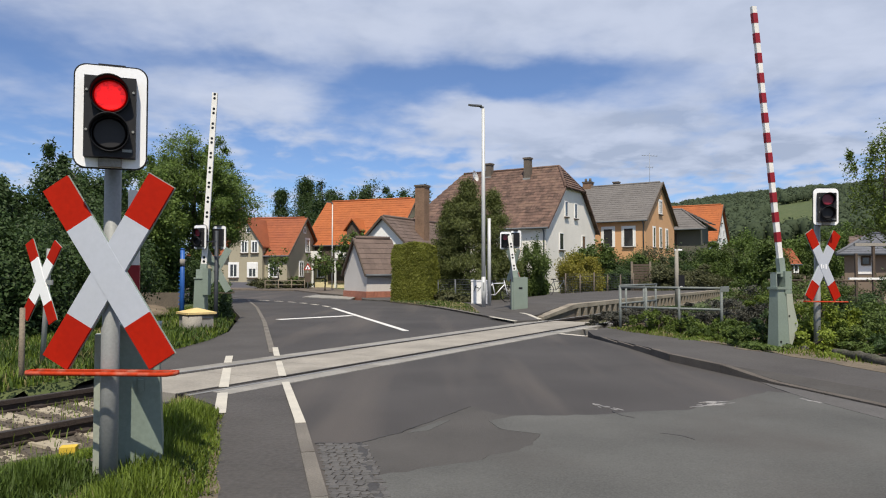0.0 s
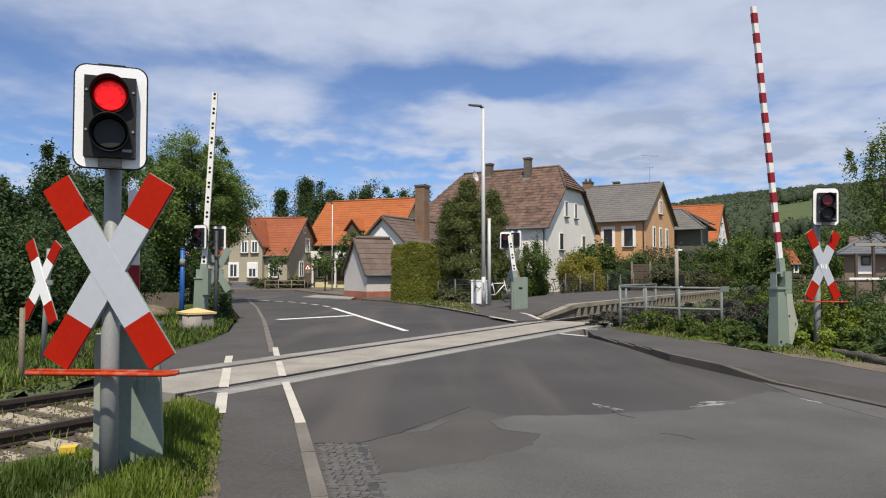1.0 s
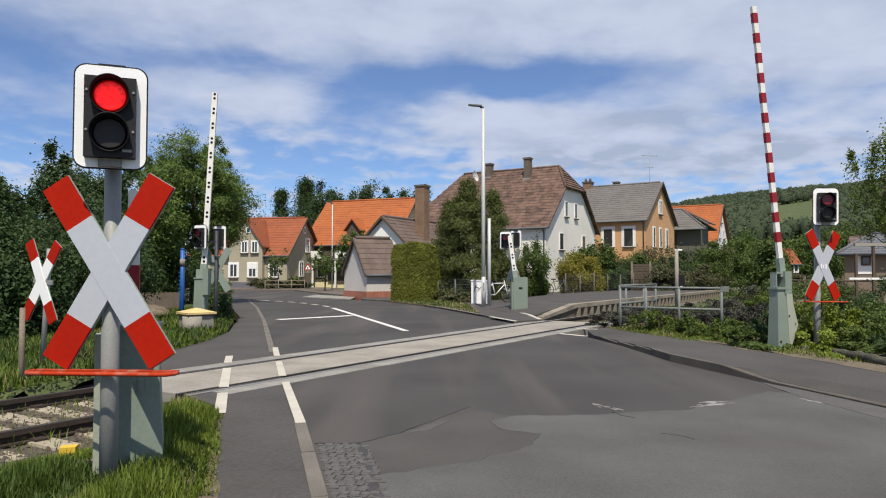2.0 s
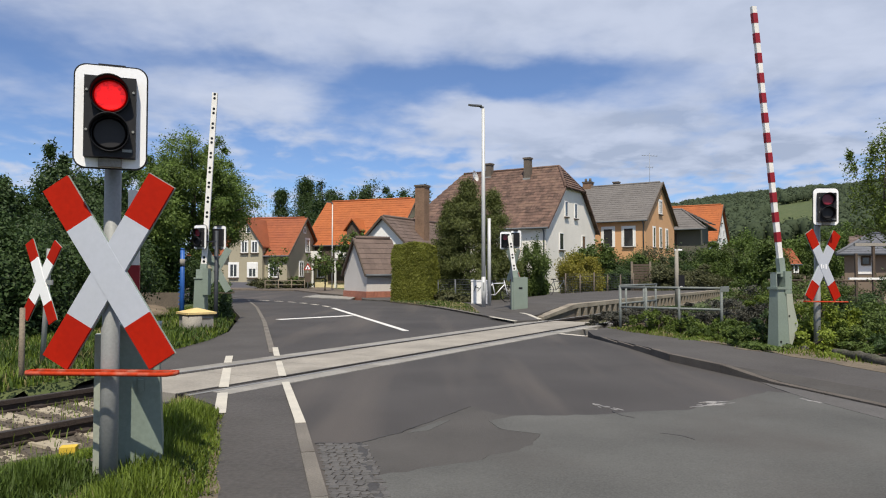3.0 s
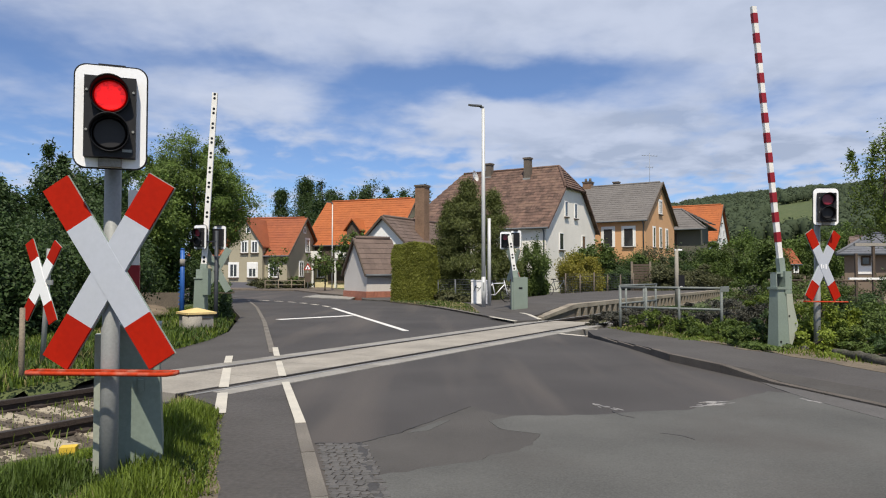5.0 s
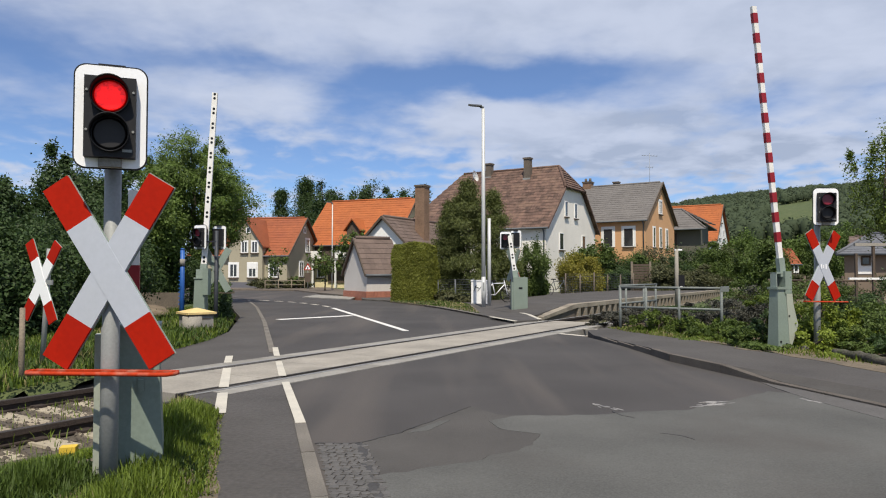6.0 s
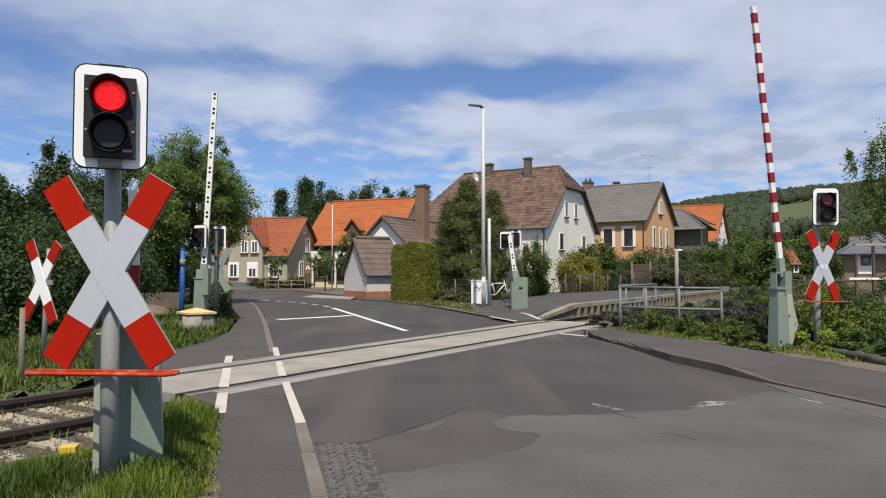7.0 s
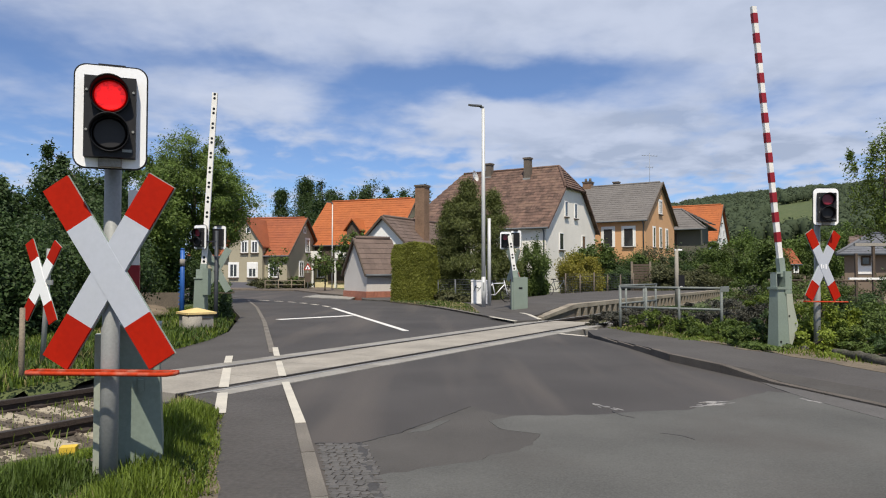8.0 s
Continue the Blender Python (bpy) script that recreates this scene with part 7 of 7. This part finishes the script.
def bicycle(x, y, turn, frame_mat, label):
    ob = thing("bicycle", label, "bicycle", pose(x, y, 0.05, 0, 0, turn), "parked bicycles")
    for cx in (-0.52, 0.52):
        bm = B()
        pts = [(cx + 0.33 * math.cos(a), 0, 0.34 + 0.33 * math.sin(a)) for a in (2 * math.pi * k / 20 for k in range(21))]
        tube(bm, pts, [0.02] * 21, 6, cap=False)
        w = part("wheel", bm, "signal_black", ob)
        bm = B()
        for k in range(8):
            a = math.pi * k / 8
            tube(bm, [(cx - 0.31 * math.cos(a), 0, 0.34 - 0.31 * math.sin(a)), (cx + 0.31 * math.cos(a), 0, 0.34 + 0.31 * math.sin(a))], [0.003, 0.003], 3)
        part("spokes", bm, "galv", w)
    for a, b in (((-0.52, 0.34), (-0.18, 0.80)), ((-0.18, 0.80), (0.38, 0.82)), ((-0.05, 0.32), (0.38, 0.76)), ((-0.05, 0.32), (-0.2, 0.88)), ((-0.52, 0.34), (-0.05, 0.32)), ((0.52, 0.34), (0.36, 0.95))):
        bm = B()
        tube(bm, [(a[0], 0, a[1]), (b[0], 0, b[1])], [0.02, 0.02], 6)
        part("frame_tube", bm, frame_mat, ob)
    bm = B()
    tube(bm, [(0.3, -0.26, 0.98), (0.36, 0, 1.0), (0.3, 0.26, 0.98)], [0.015] * 3, 6)
    part("handlebar", bm, "steel_dark", ob)
    part("saddle", box(B(), -0.32, -0.08, -0.07, 0.07, 0.88, 0.94), "signal_black", ob, bevel=0.02)


bicycle(2.26, 30.0, 20, "board_white", "white parked bicycle leaning by the forecourt shrubs")
bicycle(6.28, 39.0, 10, "steel_dark", "dark parked bicycle beside the white house")


def warning_sign():
    ob = thing("warning_sign", "white triangular warning sign with red border on a post", "traffic sign", pose(-10.52, 55.0, 0))
    bm = B()
    tube(bm, [(0, 0, -0.2), (0, 0, 2.2)], [0.035, 0.035], 8)
    part("post", bm, "galv", ob)
    part("border", slab(B(), [(-0.45, 0), (0.45, 0), (0, 0.78)], 0.0, 0.02, pose(0, -0.04, 1.55, 90, 0, 0) @ Matrix.Scale(0.72, 4)), "sign_red", ob, "red border")
    part("face", slab(B(), [(-0.29, 0.09), (0.29, 0.09), (0, 0.59)], 0.021, 0.03, pose(0, -0.04, 1.55, 90, 0, 0) @ Matrix.Scale(0.72, 4)), "board_white", ob, "white face")
    part("symbol", slab(B(), [(-0.07, 0.15), (0.07, 0.15), (0.05, 0.34), (-0.05, 0.34)], 0.031, 0.035, pose(0, -0.04, 1.55, 90, 0, 0) @ Matrix.Scale(0.72, 4)), "signal_black", ob)
    part("lower_plate", box(B(), -0.22, 0.22, -0.05, -0.03, 0.62, 1.35), "wood_dark", ob, "brown plate")


warning_sign()
for x, d, h, r, n, s in ((-13.32, 57.0, 3.2, 0.95, 700, 401), (-8.37, 50.0, 3.0, 1.0, 900, 402), (-6.87, 54.0, 4.6, 1.2, 3500, 403), (-12.26, 58.0, 1.0, 0.5, 900, 404)):
    tree("slender young street tree near the bend", x, d, h, (r, r, h * 0.34), h * 0.66, "leaf_mid", n, 0.10, s, count=40, trunk=0.05, lumpy=0.25)
for x, d, r, z, s in ((-14.33, 57.0, 1.2, 0.5, 411), (-12.03, 58.0, 1.4, 0.5, 412), (0.15, 31.5, 0.5, 0.25, 413), (0.93, 30.5, 0.5, 0.2, 414)):
    bush("low shrub at the roadside", x, d, 0.0, (r, 0.5, z), "leaf_grey", 3500, 0.07, s)


# garden frame, stone and log at the edge of the gardens
def pergola():
    ob = thing("garden_frame", "pale timber garden frame with cross beam", "pergola", pose(10.36, 17.0, 0))
    for x, h in ((0.0, 1.95), (1.3, 1.95), (-0.42, 1.75)):
        part("post", box(B(), x - 0.028, x + 0.028, -0.028, 0.028, -0.2, h), "wood_dark", ob, bevel=0.01)
    part("beam", box(B(), -0.45, 1.6, -0.04, 0.04, 1.93, 2.0), "concrete", ob, "pale beam", bevel=0.01)
    part("lower_rail", box(B(), -0.6, 1.6, -0.03, 0.03, 1.12, 1.17), "frame_white", ob, "white rail")


pergola()


def rock(label, x, y, z, s, seed):
    rng = np.random.default_rng(seed)
    bm = B()
    bmesh.ops.create_icosphere(bm, subdivisions=3, radius=1.0)
    for v in bm.verts:
        k = 1 + 0.25 * noise.noise(v.co * 1.3 + Vector((seed, 0, 0))) + 0.1 * noise.noise(v.co * 4)
        v.co = Vector((v.co.x * s[0] * k, v.co.y * s[1] * k, v.co.z * s[2] * k))
    solid("rock", bm, "boulder", label, "rock", "", 0.0, pose(x, y, z, 0, 0, 20))


rock("pale rough boulder among the weeds", 6.853, 11.6, 0.28, (0.12, 0.12, 0.16), 3)
solid("concrete_slab", box(B(), -0.16, 0.16, -0.09, 0.09, -0.05, 0.06), "concrete_grey", "small weathered concrete slab at the foot of the signal", "slab", "", 0.012, pose(5.66, 10.96, 0.10, 0, 0, 14))
flat("verge", ragged([(4.52, 11.05), (4.60, 10.82), (4.78, 10.55), (4.80, 10.75), (4.70, 10.98)], 0.05, 0.02), 0.05, 0.1045, "sand", "pale sandy patch on the pavement", "verge")


def log():
    bm = B()
    pts = [Vector((5.633, 10.193, 0.13)), Vector((5.658, 9.655, 0.145)), Vector((5.617, 9.003, 0.135)), Vector((5.678, 8.337, 0.13))]
    line = [pts[int(k)].lerp(pts[min(3, int(k) + 1)], k - int(k)) for k in (i * 0.2 for i in range(16))]
    tube(bm, line, [0.062 + 0.018 * noise.noise((i * 0.9, 2, 0)) for i in range(16)], 14)
    for v in bm.verts:
        v.co += Vector((0, 0, 0.02 * noise.noise(v.co * 5)))
    solid("log", bm, "log_wood", "weathered grey log lying along the pavement edge", "log")


log()
rock("small boulder at the pavement edge", 5.706, 11.0, 0.08, (0.16, 0.10, 0.07), 8)
# garden wall and bank behind the far verge
mound("bank", [(-10.48, 23.0), (-8.58, 23.0), (-7.32, 19.5), (-7.73, 18.5), (-8.65, 19.0)], 0.30, "earth", "bare brown earth bank below the garden wall", 7, 0.2, 0.9, 0.0)
solid("garden_wall", box(B(), -11.22, -8.88, 24.0, 24.2, -0.2, 0.62), "concrete_dark", "low weathered concrete garden wall", "wall", "", 0.01)


# ---- stones of the gutter ----
def cobbles():
    top = thing("cobble_gutter", "worn grey cobblestone gutter strip beside the kerb", "paving", kind="structure")
    rng = random.Random(9)
    kinds = []
    for i in range(6):
        bm = box(B(), -0.026, 0.026, -0.026, 0.026, -0.04, 0.006)
        for v in bm.verts:
            v.co.x += rng.uniform(-0.006, 0.006)
            v.co.y += rng.uniform(-0.006, 0.006)
        kinds.append(finish(bm, "cobble", "cobble", 0.008, 2))
    a0, a1 = Vector((-0.932, 5.249, 0)), Vector((-0.623, 3.938, 0))
    b0, b1 = Vector((-0.566, 5.249, 0)), Vector((-0.280, 3.938, 0))
    rows = int((a0 - a1).length / 0.054)
    for i in range(rows):
        t = i / rows
        a, b = a0.lerp(a1, t), b0.lerp(b1, t)
        cols = int((b - a).length / 0.054)
        for j in range(cols):
            p = a.lerp(b, (j + 0.5 + 0.25 * (i % 2)) / cols)
            part("cobble", rng.choice(kinds), None, top, m=pose(p.x, p.y, rng.uniform(-0.003, 0.003), rng.uniform(-2, 2), rng.uniform(-2, 2), rng.uniform(-25, 25)))


cobbles()


def sway(ob, seed, amount, lean=0.0):
    """The crown leans to and fro in the wind about the foot of its trunk."""
    rows = []
    for i in range(17):
        t = i * 0.5
        g = math.sin(t * 1.9 + seed) * 0.6 + math.sin(t * 3.7 + 2 * seed) * 0.4
        rows.append((t, pose(0, 0, 0, amount * 0.4 * math.sin(t * 2.6 + seed), amount * g, 0)))
    for c in ob.children:
        if c.name.startswith(("crown", "foliage")):
            walk(c, rows)


def motions():
    sway(tree_big, 1, 0.6)
    sway(tree_left, 2, 1.3)
    sway(tree_mid, 3, 1.1)
    sway(tree_right, 4, 0.5)
    sway(tree_back, 5, 0.5)


motions()
